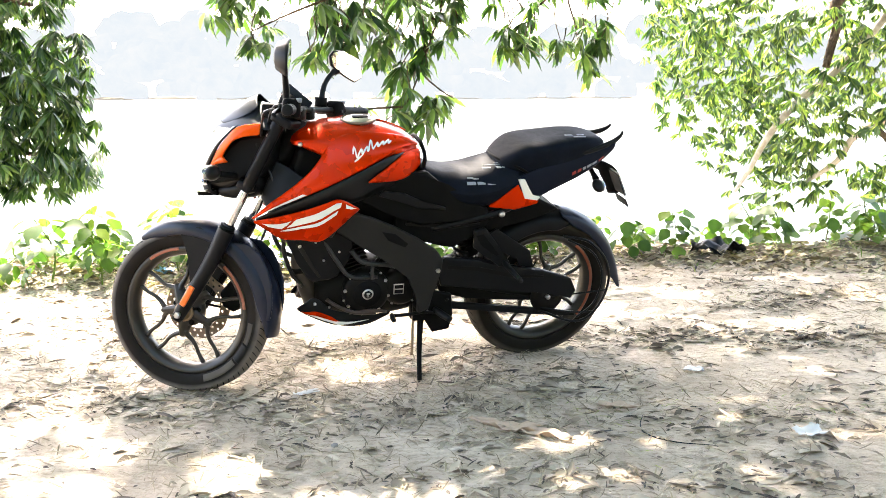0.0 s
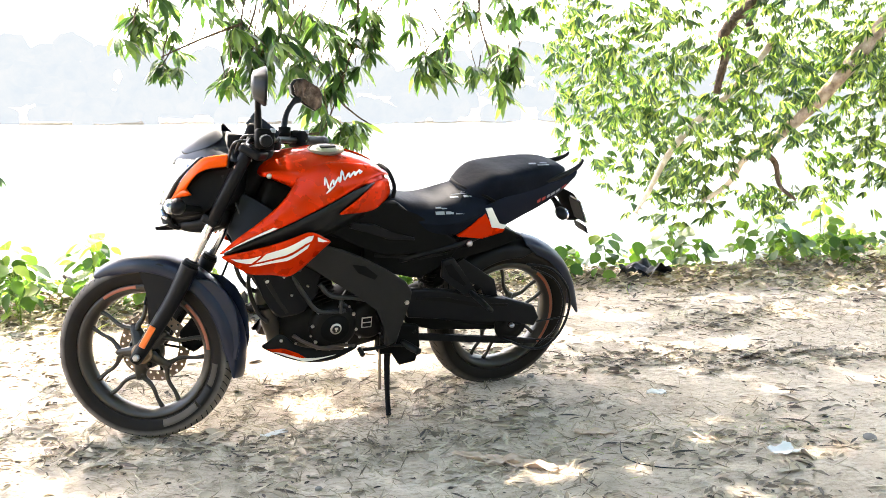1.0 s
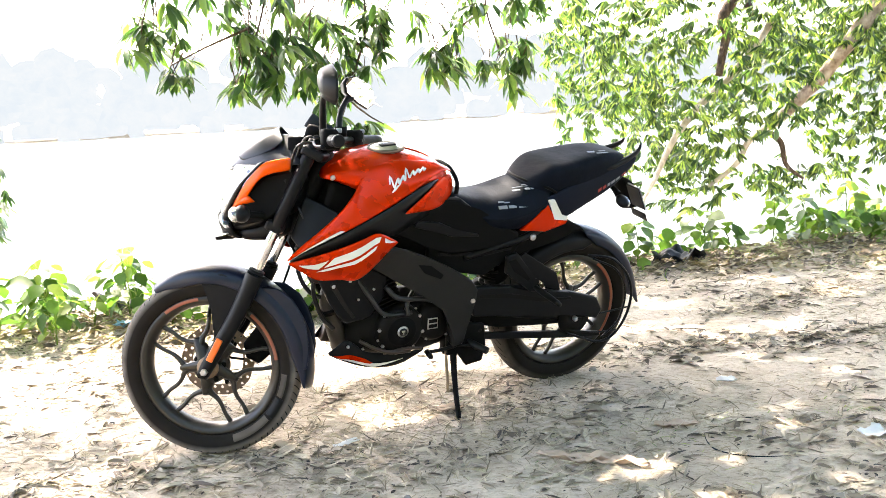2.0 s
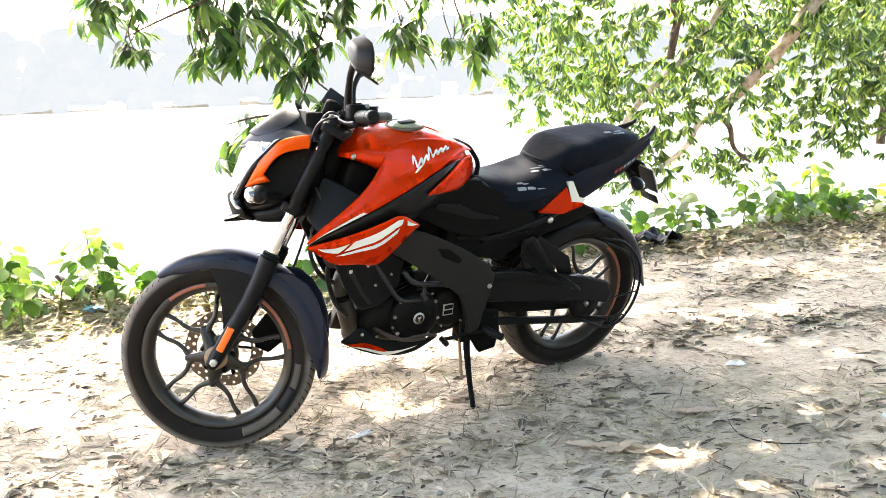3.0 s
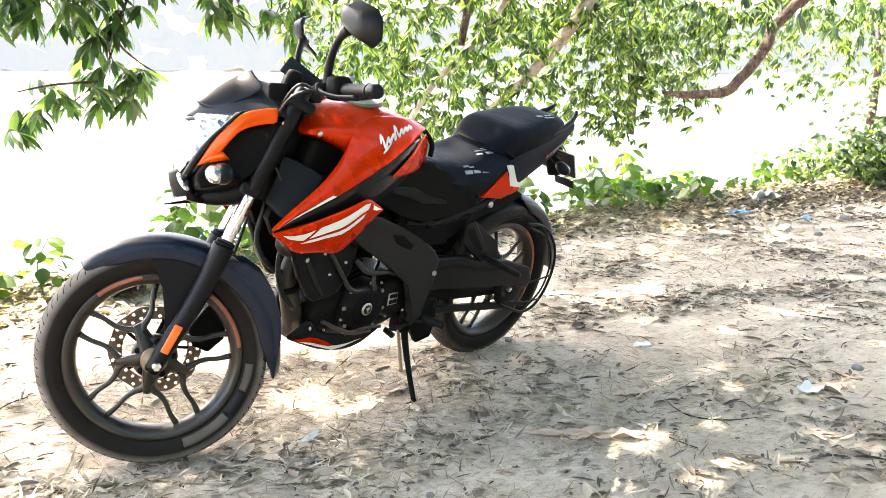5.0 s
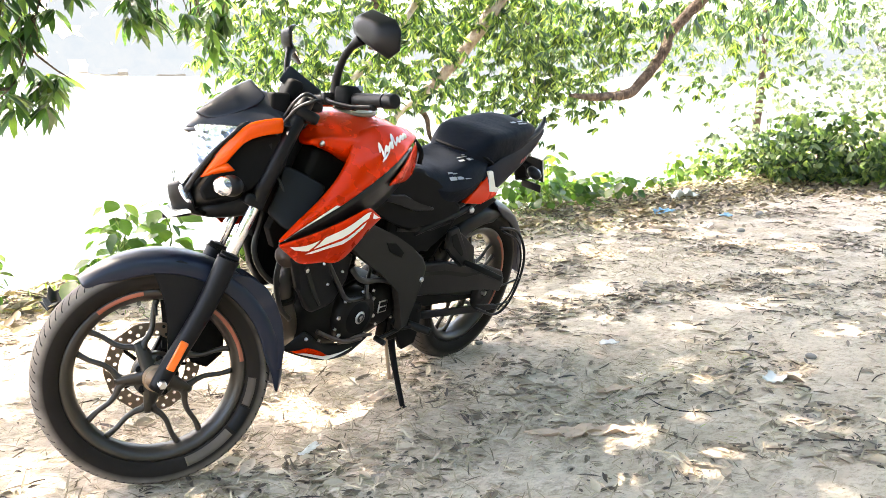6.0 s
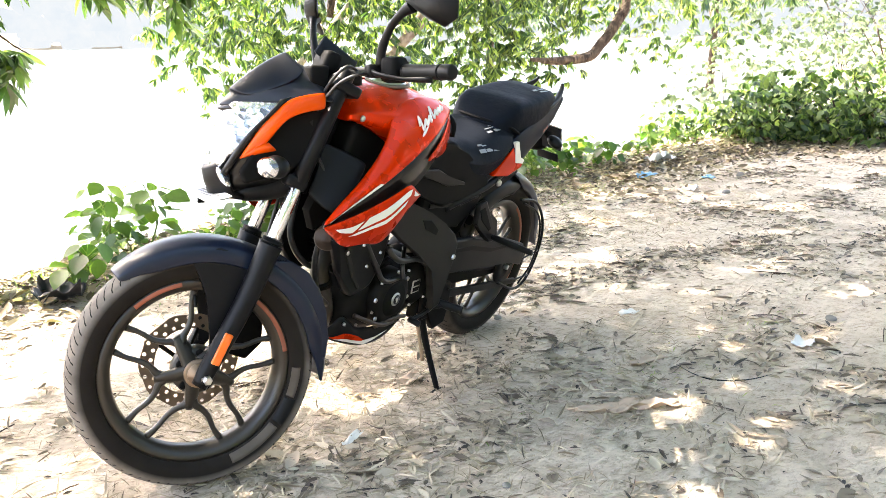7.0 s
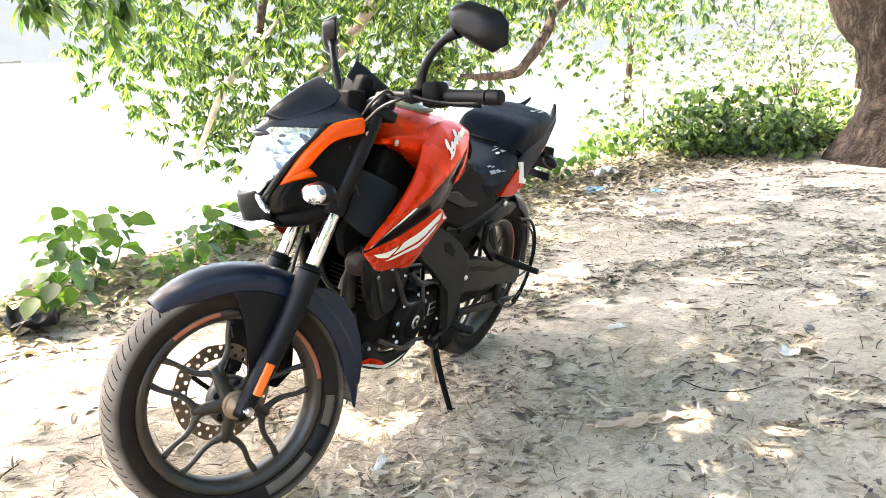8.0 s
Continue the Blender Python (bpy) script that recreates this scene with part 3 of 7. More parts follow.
def wheel(name, centre, m, half, tyre_mat, phase, disc_y, disc_r, tape, radius=R_WHEEL):
    hub = bmesh.new()
    lathe([(0.0001, -0.045), (0.030, -0.045), (0.036, -0.030), (0.036, 0.030), (0.030, 0.045), (0.0001, 0.045)], 32, bm=hub, closed=False)
    w = part(name, hub, RIM, bike, "black five-spoke alloy wheel", m=m @ Matrix.Translation(centre))
    r, h = radius, half
    prof = [(0.231, h * 0.62), (0.238, h * 0.80), (0.254, h * 0.97), (0.270, h), (r - 0.018, h * 0.95), (r - 0.010, h * 0.78), (r - 0.003, h * 0.46), (r, 0.0)]
    prof += [(a, -b) for a, b in reversed(prof[:-1])]
    part("tyre", lathe(prof, 96), tyre_mat, w, "dusty black rubber tyre")
    k = h * 0.74
    rim = lathe([(0.234, k), (0.234, k - 0.005), (0.221, k - 0.010), (0.213, k - 0.022), (0.209, 0.0), (0.213, -k + 0.022), (0.221, -k + 0.010), (0.234, -k + 0.005), (0.234, -k),
                 (0.226, -k - 0.0015), (0.218, -k - 0.0005), (0.212, -k + 0.006), (0.204, -k + 0.014), (0.199, 0.0), (0.204, k - 0.014), (0.212, k - 0.006), (0.218, k + 0.0005), (0.226, k + 0.0015)], 96)
    part("rim", rim, RIM, w, "dark grey alloy rim with a paler worn lip")
    for i in range(5):
        a = radians(phase + 72 * i)
        def at(rad, deg, y):
            return (rad * math.cos(a + radians(deg)), y, rad * math.sin(a + radians(deg)))
        sp = tube([at(0.022, 0, 0.020), at(0.050, 0, 0.020), at(0.080, 0, 0.018), at(0.102, 0, 0.016)], [0.036, 0.027, 0.020, 0.013], 10, 3, flat=0.62)
        for s in (-1, 1):
            tube([at(0.078, s * 2, 0.018), at(0.094, s * 9, 0.016), at(0.110, s * 18, 0.015), at(0.134, s * 23, 0.013), at(0.170, s * 24.5, 0.009), at(0.204, s * 27, 0.006)], [0.013, 0.0100, 0.0080, 0.0072, 0.0068, 0.0090], 8, 4, sp, flat=1.0)
        part("spoke", sp, RIM, w)
    for i in range(5):
        q = radians(phase + 36 + 72 * i)
        part("hub_pocket", lathe([(0.0001, 0.003), (0.0085, 0.003), (0.010, 0.0), (0.0001, 0.0)], 12, closed=False, m=Matrix.Translation((0.047 * math.cos(q), 0.031, 0.047 * math.sin(q)))), MATT_BLACK, w)
    part("hub_flange", lathe([(0.0001, 0.030), (0.052, 0.030), (0.060, 0.024), (0.062, 0.0), (0.052, -0.020), (0.0001, -0.020)], 32, closed=False), RIM, w)
    if disc_r:
        d = bmesh.new()
        for row in range(2):
            r0, r1 = disc_r * (0.70 + 0.15 * row), disc_r * (0.85 + 0.15 * row)
            for i in range(24):
                q0 = radians(15 * i + 7.5 * row)
                def rim_at(u, v):
                    q = q0 + radians(15 * u)
                    r = r0 + (r1 - r0) * v
                    if row and v == 1:
                        r += 0.0022 * math.cos(10 * q)
                    return (r * math.cos(q), 0.002, r * math.sin(q))
                outer = [d.verts.new(rim_at(u, v)) for u, v in ((0, 0), (0.5, 0), (1, 0), (1, 0.5), (1, 1), (0.5, 1), (0, 1), (0, 0.5))]
                cx, _, cz = rim_at(0.5, 0.5)
                inner = [d.verts.new((cx + 0.0050 * math.cos(q0 + radians(7.5 + g)), 0.002, cz + 0.0050 * math.sin(q0 + radians(7.5 + g)))) for g in (225, 270, 315, 0, 45, 90, 135, 180)]
                inner = [min(inner, key=lambda v, o=o: (v.co - o.co).length) for o in outer]
                for e in range(8):
                    ring = []
                    for v in (outer[e], outer[(e + 1) % 8], inner[(e + 1) % 8], inner[e]):
                        if v not in ring:
                            ring.append(v)
                    if len(ring) > 2 and not d.faces.get(ring):
                        d.faces.new(ring)
        bmesh.ops.remove_doubles(d, verts=d.verts, dist=0.0002)
        disc = part("brake_disc", d, ALU_DULL, w, "perforated brown-stained brake disc", m=Matrix.Translation((0, disc_y, 0)), smooth=False, thick=0.004)
        for i in range(5):
            c = bmesh.new()
            q = radians(i * 72 + 20)
            tube([(0.03 * math.cos(q), 0, 0.03 * math.sin(q)), (disc_r * 0.72 * math.cos(q + 0.25), 0, disc_r * 0.72 * math.sin(q + 0.25))], 0.008, 6, 1, c, flat=0.4)
            part("disc_arm", c, ENGINE, disc)
    for a0, a1 in tape:
        t = lathe([(0.2305, k + 0.0024), (0.2225, k + 0.0024), (0.2195, k + 0.0010), (0.2195, k - 0.001), (0.2305, k - 0.001)], 24, arc=(a0, a1))
        part("rim_stripe", t, ORANGE_TAPE, w, "orange rim stripe")
    return w


ORANGE_TAPE = painted("orange_tape", (0.24, 0.045, 0.012), 0.5, dust=0.35)
front_wheel = wheel("front_wheel", (WHEELBASE + 0.005, 0.004, R_WHEEL - 0.003), STEER, 0.047, TYRE_F, 64, -0.062, 0.124, ((51, 82), (129, 173)))
rear_wheel = wheel("rear_wheel", (REAR_X, 0.004, REAR_Z), Matrix.Identity(4), 0.052, TYRE_R, 40, -0.07, 0.1, ((126, 216),), 0.308)
nut = lathe([(0.0001, 0.0), (0.036, 0.0), (0.036, 0.006), (0.031, 0.008), (0.0255, 0.008), (0.0255, 0.012), (0.029, 0.013), (0.029, 0.017), (0.0215, 0.019), (0.0215, 0.028), (0.018, 0.030), (0.018, 0.040), (0.012, 0.043), (0.0001, 0.043)], 24, closed=False)
part("bearing_cap", nut, RUST, front_wheel, "brown greased hub cap", m=Matrix.Translation((0, 0.046, 0)))
MUD = painted("dried_mud", (0.055, 0.045, 0.038), 0.85, dust=0.25, spec=0.1)
for a0, a1, r0, r1, mat, name, words in ((184, 202, 0.241, 0.262, MUD, "dried_mud", "pale dried mud on the tyre wall"), (221, 252, 0.240, 0.264, MUD, "dried_mud", "pale dried mud on the tyre wall"), (203, 219, 0.240, 0.268, SATIN_BLACK, "black_patch", "clean black patch on the tyre wall")):
    part(name, lathe([(r0, 0.047 * 0.80 + 0.0015), (0.254, 0.047 * 0.97 + 0.0015), (r1, 0.0483), (r1, 0.043), (r0, 0.034)], 24, arc=(a0, a1)), mat, front_wheel, words)
part("valve", tube([(0.0, 0.02, 0.19), (0.0, 0.035, 0.165)], 0.004, 8, 1), RUBBER_GRIP, front_wheel)

# fork
FD = Vector((-math.sin(CASTER), 0, math.cos(CASTER)))
for s in (1, -1):
    base = Vector((1.352, 0.092 * s, 0.300))
    leg = bmesh.new()
    high = base + Vector((-0.018, 0, 0))
    tube([base - FD * 0.02 + Vector((0.004, 0, 0)), base + FD * 0.03, high + FD * 0.20, high + FD * 0.33, high + FD * 0.355], [0.020, 0.023, 0.026, 0.029, 0.031], 16, 3, leg)
    leg_ob = fork("fork_leg", leg, SATIN_BLACK, "black fork slider with dusty foot")
    part("stanchion", tube([high + FD * 0.33, high + FD * 0.60], 0.0165, 16, 1), CHROME, leg_ob, "chromed fork tube")
    part("dust_seal", tube([high + FD * 0.350, high + FD * 0.368], 0.026, 16, 1), RUBBER_GRIP, leg_ob)
    part("fork_upper", tube([high + FD * 0.52, high + FD * 0.82], 0.0215, 16, 1), SATIN_BLACK, leg_ob, "satin black upper fork cover")
    part("axle_nut", lathe([(0.0001, 0.016), (0.008, 0.016), (0.0115, 0.012), (0.0115, 0.0), (0.0001, 0.0)], 6, closed=False, m=Matrix.Translation((1.350, 0.112 * s, 0.302)) @ Matrix.Rotation(0 if s > 0 else math.pi, 4, "X")), STEEL, leg_ob, smooth=False)
    ref = box((0.022, 0.010, 0.082), 0.004, m=Matrix.Translation(base + FD * 0.083 + Vector((-0.003, 0.027 * s, 0.0))) @ Matrix.Rotation(-CASTER - 0.04, 4, "Y"))
    part("reflector", ref, AMBER, leg_ob, "amber reflector")
fork("axle", tube([(1.353, -0.11, 0.302), (1.353, 0.112, 0.302)], 0.010, 12, 1), STEEL)
fork("lower_clamp", box((0.055, 0.222, 0.032), 0.010, m=Matrix.Translation((1.122, 0, 0.772)) @ Matrix.Rotation(-CASTER, 4, "Y")), SATIN_BLACK)
fork("upper_clamp", box((0.075, 0.235, 0.03), 0.010, m=Matrix.Translation((0.995, 0, 1.002)) @ Matrix.Rotation(-CASTER, 4, "Y")), SATIN_BLACK)
fork("steering_stem", tube([(1.09, 0, 0.74), (0.97, 0, 1.01)], 0.026, 14, 1), SATIN_BLACK)
fork("brake_caliper", prism([(1.27, 0.36), (1.215, 0.43), (1.165, 0.41), (1.17, 0.33), (1.215, 0.29), (1.26, 0.31)], -0.105, -0.045, 0.010), MATT_BLACK, "black brake caliper")
fork("brake_hose", tube([(1.21, -0.09, 0.40), (1.16, -0.12, 0.52), (1.10, -0.13, 0.70), (1.06, -0.11, 0.88), (1.0, -0.12, 1.04)], 0.005, 8), CABLE)


def arc_fender(centre, radius, a0, a1, half, drop, taper0, taper1, flare=0.0):
    """A mudguard of hollow section swept over the wheel between two angles from straight ahead."""
    bm = bmesh.new()
    n, prof = 30, []
    rings = []
    for i in range(n + 1):
        f = i / n
        a = radians(a0 + (a1 - a0) * f)
        w = half * min(1.0, taper0 + (1 - taper0) * min(1, f * 4)) * min(1.0, taper1 + (1 - taper1) * min(1, (1 - f) * 5))
        d = drop * min(1.0, 0.45 + f * 4) * min(1.0, 0.3 + (1 - f) * 5)
        rr = radius + flare * max(0.0, 1 - f * 3.0) ** 2
        ring = []
        for y, dr in ((1.0, -d), (1.02, -d * 0.4), (0.88, -0.008), (0.5, 0.004), (0.0, 0.009), (-0.5, 0.004), (-0.88, -0.008), (-1.02, -d * 0.4), (-1.0, -d)):
            q = rr + dr
            ring.append(bm.verts.new((centre[0] + q * math.cos(a), y * w, centre[1] + q * math.sin(a))))
        rings.append(ring)
    for a, b in zip(rings, rings[1:]):
        for j in range(len(a) - 1):
            bm.faces.new((a[j], a[j + 1], b[j + 1], b[j]))
    return bm


front_fender = fork("front_mudguard", arc_fender((WHEELBASE, R_WHEEL), 0.330, 53, 192, 0.070, 0.055, 0.62, 0.75, -0.012), NAVY, "dark blue-black front mudguard", thick=0.004, levels=1)
for s in (1, -1):
    stay = prism([(1.38, 0.605), (1.30, 0.615), (1.20, 0.575), (1.225, 0.50), (1.265, 0.445), (1.310, 0.345), (1.335, 0.350), (1.328, 0.43), (1.335, 0.50), (1.352, 0.555)], 0.058 * s, 0.068 * s, 0.004)
    part("mudguard_stay", stay, SATIN_BLACK, front_fender, "black mudguard side stay")
    back = prism([(1.18, 0.575), (1.12, 0.568), (1.075, 0.535), (1.045, 0.485), (1.028, 0.43), (1.022, 0.36), (1.030, 0.305), (1.052, 0.300), (1.066, 0.37), (1.085, 0.43), (1.115, 0.48), (1.16, 0.525)], 0.050 * s, 0.0605 * s, 0.006)
    part("mudguard_side", back, NAVY, front_fender)

# headlamp nacelle
def cross_sheet(rows, cols=9, power=2.1):
    """A sheet across the bike from rows of (x, z, half width, set back at the sides, drop at the sides)."""
    bm = bmesh.new()
    grid = []
    for x, z, w, back, drop in rows:
        grid.append([bm.verts.new((x - back * s * s, w * s, z - drop * abs(s) ** power)) for s in np.linspace(-1, 1, cols)])
    for a, b in zip(grid, grid[1:]):
        for j in range(cols - 1):
            bm.faces.new((a[j], a[j + 1], b[j + 1], b[j]))
    return bm


rings = []
for x, zt, zb, w in ((1.02, 0.985, 0.84, 0.098), (1.08, 0.985, 0.805, 0.105), (1.15, 0.965, 0.765, 0.098), (1.21, 0.925, 0.745, 0.080), (1.26, 0.865, 0.742, 0.056), (1.295, 0.815, 0.748, 0.038)):
    m_ = (zt + zb) / 2
    rings.append(half_ring(x, [(0, zt), (w * 0.75, zt - 0.004), (w * 0.97, zt - 0.03), (w, m_), (w * 0.85, zb + 0.02), (w * 0.5, zb), (0, zb)]))
lamp = fork("headlamp", loft(rings), GLOSS_BLACK, "black headlamp nacelle with orange flashes and smoked fly screen", levels=1)
part("headlamp_lens", cross_sheet([(1.266, 0.968, 0.108, 0.118, 0.0), (1.284, 0.940, 0.112, 0.112, 0.004), (1.302, 0.89, 0.103, 0.083, 0.004), (1.314, 0.855, 0.086, 0.052, 0.002), (1.321, 0.826, 0.066, 0.032, 0.0), (1.323, 0.806, 0.058, 0.024, 0.0)], 13), LENS, lamp, "clear headlamp lens", thick=0.008, levels=1)
part("lens_surround", cross_sheet([(1.324, 0.810, 0.060, 0.030, -0.016), (1.330, 0.800, 0.062, 0.040, -0.014), (1.326, 0.772, 0.060, 0.046, -0.008), (1.314, 0.738, 0.052, 0.046, 0.0), (1.27, 0.726, 0.05, 0.03, 0.0)], 9), SATIN_BLACK, lamp, thick=0.012)
part("cowl", cross_sheet([(1.288, 0.955, 0.030, 0.030, 0.004), (1.262, 0.984, 0.085, 0.085, 0.040), (1.215, 1.026, 0.110, 0.088, 0.066), (1.16, 1.060, 0.124, 0.070, 0.090), (1.11, 1.070, 0.126, 0.050, 0.098), (1.05, 1.050, 0.118, 0.025, 0.085)], 13, 1.45), COWL, lamp, "satin dark grey upper cowl", thick=0.006, levels=1)
part("cowl_lip", cross_sheet([(1.290, 0.948, 0.055, 0.050, 0.005), (1.250, 0.968, 0.100, 0.090, 0.012), (1.20, 0.985, 0.118, 0.110, 0.016)], 11), GLOSS_BLACK, lamp, thick=0.006)
part("fly_screen", cross_sheet([(1.264, 0.992, 0.046, 0.034, 0.016), (1.210, 1.038, 0.078, 0.050, 0.040), (1.158, 1.072, 0.088, 0.045, 0.052), (1.118, 1.090, 0.074, 0.030, 0.044)], 11, 1.3), SCREEN, lamp, "smoked fly screen", thick=0.003, levels=1)
for s in (1, -1):
    flash = Patch([(1.058, 0.128, 0.992), (1.11, 0.128, 0.984), (1.149, 0.123, 0.972), (1.180, 0.117, 0.942), (1.210, 0.110, 0.911), (1.235, 0.096, 0.872), (1.257, 0.083, 0.835)],
                  [(1.058, 0.131, 0.950), (1.11, 0.135, 0.942), (1.150, 0.133, 0.927), (1.168, 0.130, 0.910), (1.188, 0.121, 0.884), (1.200, 0.112, 0.866), (1.252, 0.085, 0.831)], 0.004, 15)
    part("flash_panel", flash.mesh(4, s), ORANGE_SKYLIT, lamp, "orange flash panel", thick=0.005, levels=1)
    barb = Patch([(1.258, 0.084, 0.834), (1.228, 0.101, 0.857), (1.196, 0.116, 0.870)], [(1.257, 0.086, 0.830), (1.216, 0.102, 0.842), (1.178, 0.119, 0.851)], 0.003, 7)
    part("flash_barb", barb.mesh(2, s), ORANGE_SKYLIT, lamp, thick=0.004)
    trim = Patch([(1.165, 0.112, 0.972), (1.192, 0.114, 0.942), (1.228, 0.106, 0.906), (1.262, 0.088, 0.862), (1.285, 0.074, 0.822), (1.300, 0.060, 0.795)],
                 [(1.140, 0.121, 0.978), (1.176, 0.117, 0.945), (1.206, 0.110, 0.914), (1.234, 0.097, 0.875), (1.258, 0.084, 0.836), (1.286, 0.066, 0.786)], 0.003, 11)
    part("lens_trim", trim.mesh(3, s), GLOSS_BLACK, lamp, thick=0.006)
    part("side_panel", prism([(1.05, 0.955), (1.15, 0.930), (1.19, 0.880), (1.235, 0.838), (1.262, 0.800), (1.25, 0.770), (1.15, 0.790), (1.06, 0.850)], 0.080 * s, 0.100 * s, 0.010), MATT_BLACK, lamp)
    pil = bmesh.new()
    bmesh.ops.create_uvsphere(pil, u_segments=16, v_segments=10, radius=1.0)
    bmesh.ops.transform(pil, matrix=Matrix.Translation((1.290, 0.058 * s, 0.785)) @ Matrix.Rotation(radians(-38 * s), 4, "Z") @ Matrix.Rotation(radians(35), 4, "Y") @ Matrix.Diagonal((0.009, 0.017, 0.028, 1)), verts=pil.verts)
    part("pilot_lamp", pil, LENS, lamp, "clear pilot lamp")
    stalk = fork("turn_signal", tube([(1.15, 0.085 * s, 0.805), (1.185, 0.14 * s, 0.812), (1.20, 0.165 * s, 0.815)], [0.012, 0.012, 0.016], 10), MATT_BLACK, "black turn signal with clear lens")
    lens = bmesh.new()
    bmesh.ops.create_uvsphere(lens, u_segments=18, v_segments=12, radius=1.0)
    bmesh.ops.transform(lens, matrix=Matrix.Translation((1.217, 0.188 * s, 0.818)) @ Matrix.Rotation(radians(14 * s), 4, "Z") @ Matrix.Diagonal((0.022, 0.040, 0.024, 1)), verts=lens.verts)
    part("lens", lens, LENS, stalk, "clear lens")
    cup = bmesh.new()
    bmesh.ops.create_uvsphere(cup, u_segments=18, v_segments=12, radius=1.0)
    bmesh.ops.transform(cup, matrix=Matrix.Translation((1.198, 0.186 * s, 0.819)) @ Matrix.Rotation(radians(14 * s), 4, "Z") @ Matrix.Diagonal((0.026, 0.044, 0.027, 1)), verts=cup.verts)
    part("housing", cup, SATIN_BLACK, stalk)
    part("side_bolt", lathe([(0.0001, 0.005), (0.007, 0.005), (0.009, 0.0), (0.0001, 0.0)], 12, closed=False, m=Matrix.Translation((1.038, 0.106 * s, 0.950)) @ Matrix.Rotation(0 if s > 0 else math.pi, 4, "X")), STEEL, lamp)
part("lamp_chin", loft([half_ring(x, [(0, zt), (w * 0.8, zt), (w, (zt + zb) / 2), (w * 0.7, zb), (0, zb)]) for x, zt, zb, w in ((1.07, 0.84, 0.745, 0.085), (1.14, 0.80, 0.722, 0.074), (1.20, 0.77, 0.716, 0.060), (1.265, 0.76, 0.722, 0.048))]), SATIN_BLACK, lamp, levels=1)
# front number plate, lying back under the lamp
fp = fork("front_number_plate", box((0.060, 0.225, 0.003), 0.001, m=Matrix.Translation((1.312, 0.0, 0.738)) @ Matrix.Rotation(radians(12), 4, "Y")), PLATE, "white number plate with dark characters as plain bars", smooth=False)
for i in range(8):
    part("character_bar", box((0.024, 0.012, 0.001), 0, m=Matrix.Translation((1.312, -0.087 + i * 0.025, 0.738)) @ Matrix.Rotation(radians(12), 4, "Y") @ Matrix.Translation((0, 0, 0.0022))), PLATE_INK, fp)
fork("plate_bracket", tube([(1.22, 0.0, 0.745), (1.27, 0.0, 0.730), (1.34, 0.0, 0.722)], 0.010, 8, flat=0.5), MATT_BLACK)
cluster = fork("instrument_panel", box((0.044, 0.100, 0.060), 0.014, m=Matrix.Translation((1.012, 0.0, 1.062)) @ Matrix.Rotation(radians(-20), 4, "Y")), MATT_BLACK, "black instrument cluster")
part("dial_glass", box((0.006, 0.11, 0.05), 0.004, m=Matrix.Translation((0.985, 0.0, 1.078)) @ Matrix.Rotation(radians(55), 4, "Y") @ Matrix.Rotation(radians(90), 4, "X") @ Matrix.Rotation(radians(90), 4, "Y")), SCREEN, cluster)
fork("cluster_bracket", box((0.05, 0.06, 0.09), 0.008, m=Matrix.Translation((1.055, 0.05, 1.01))), MATT_BLACK)

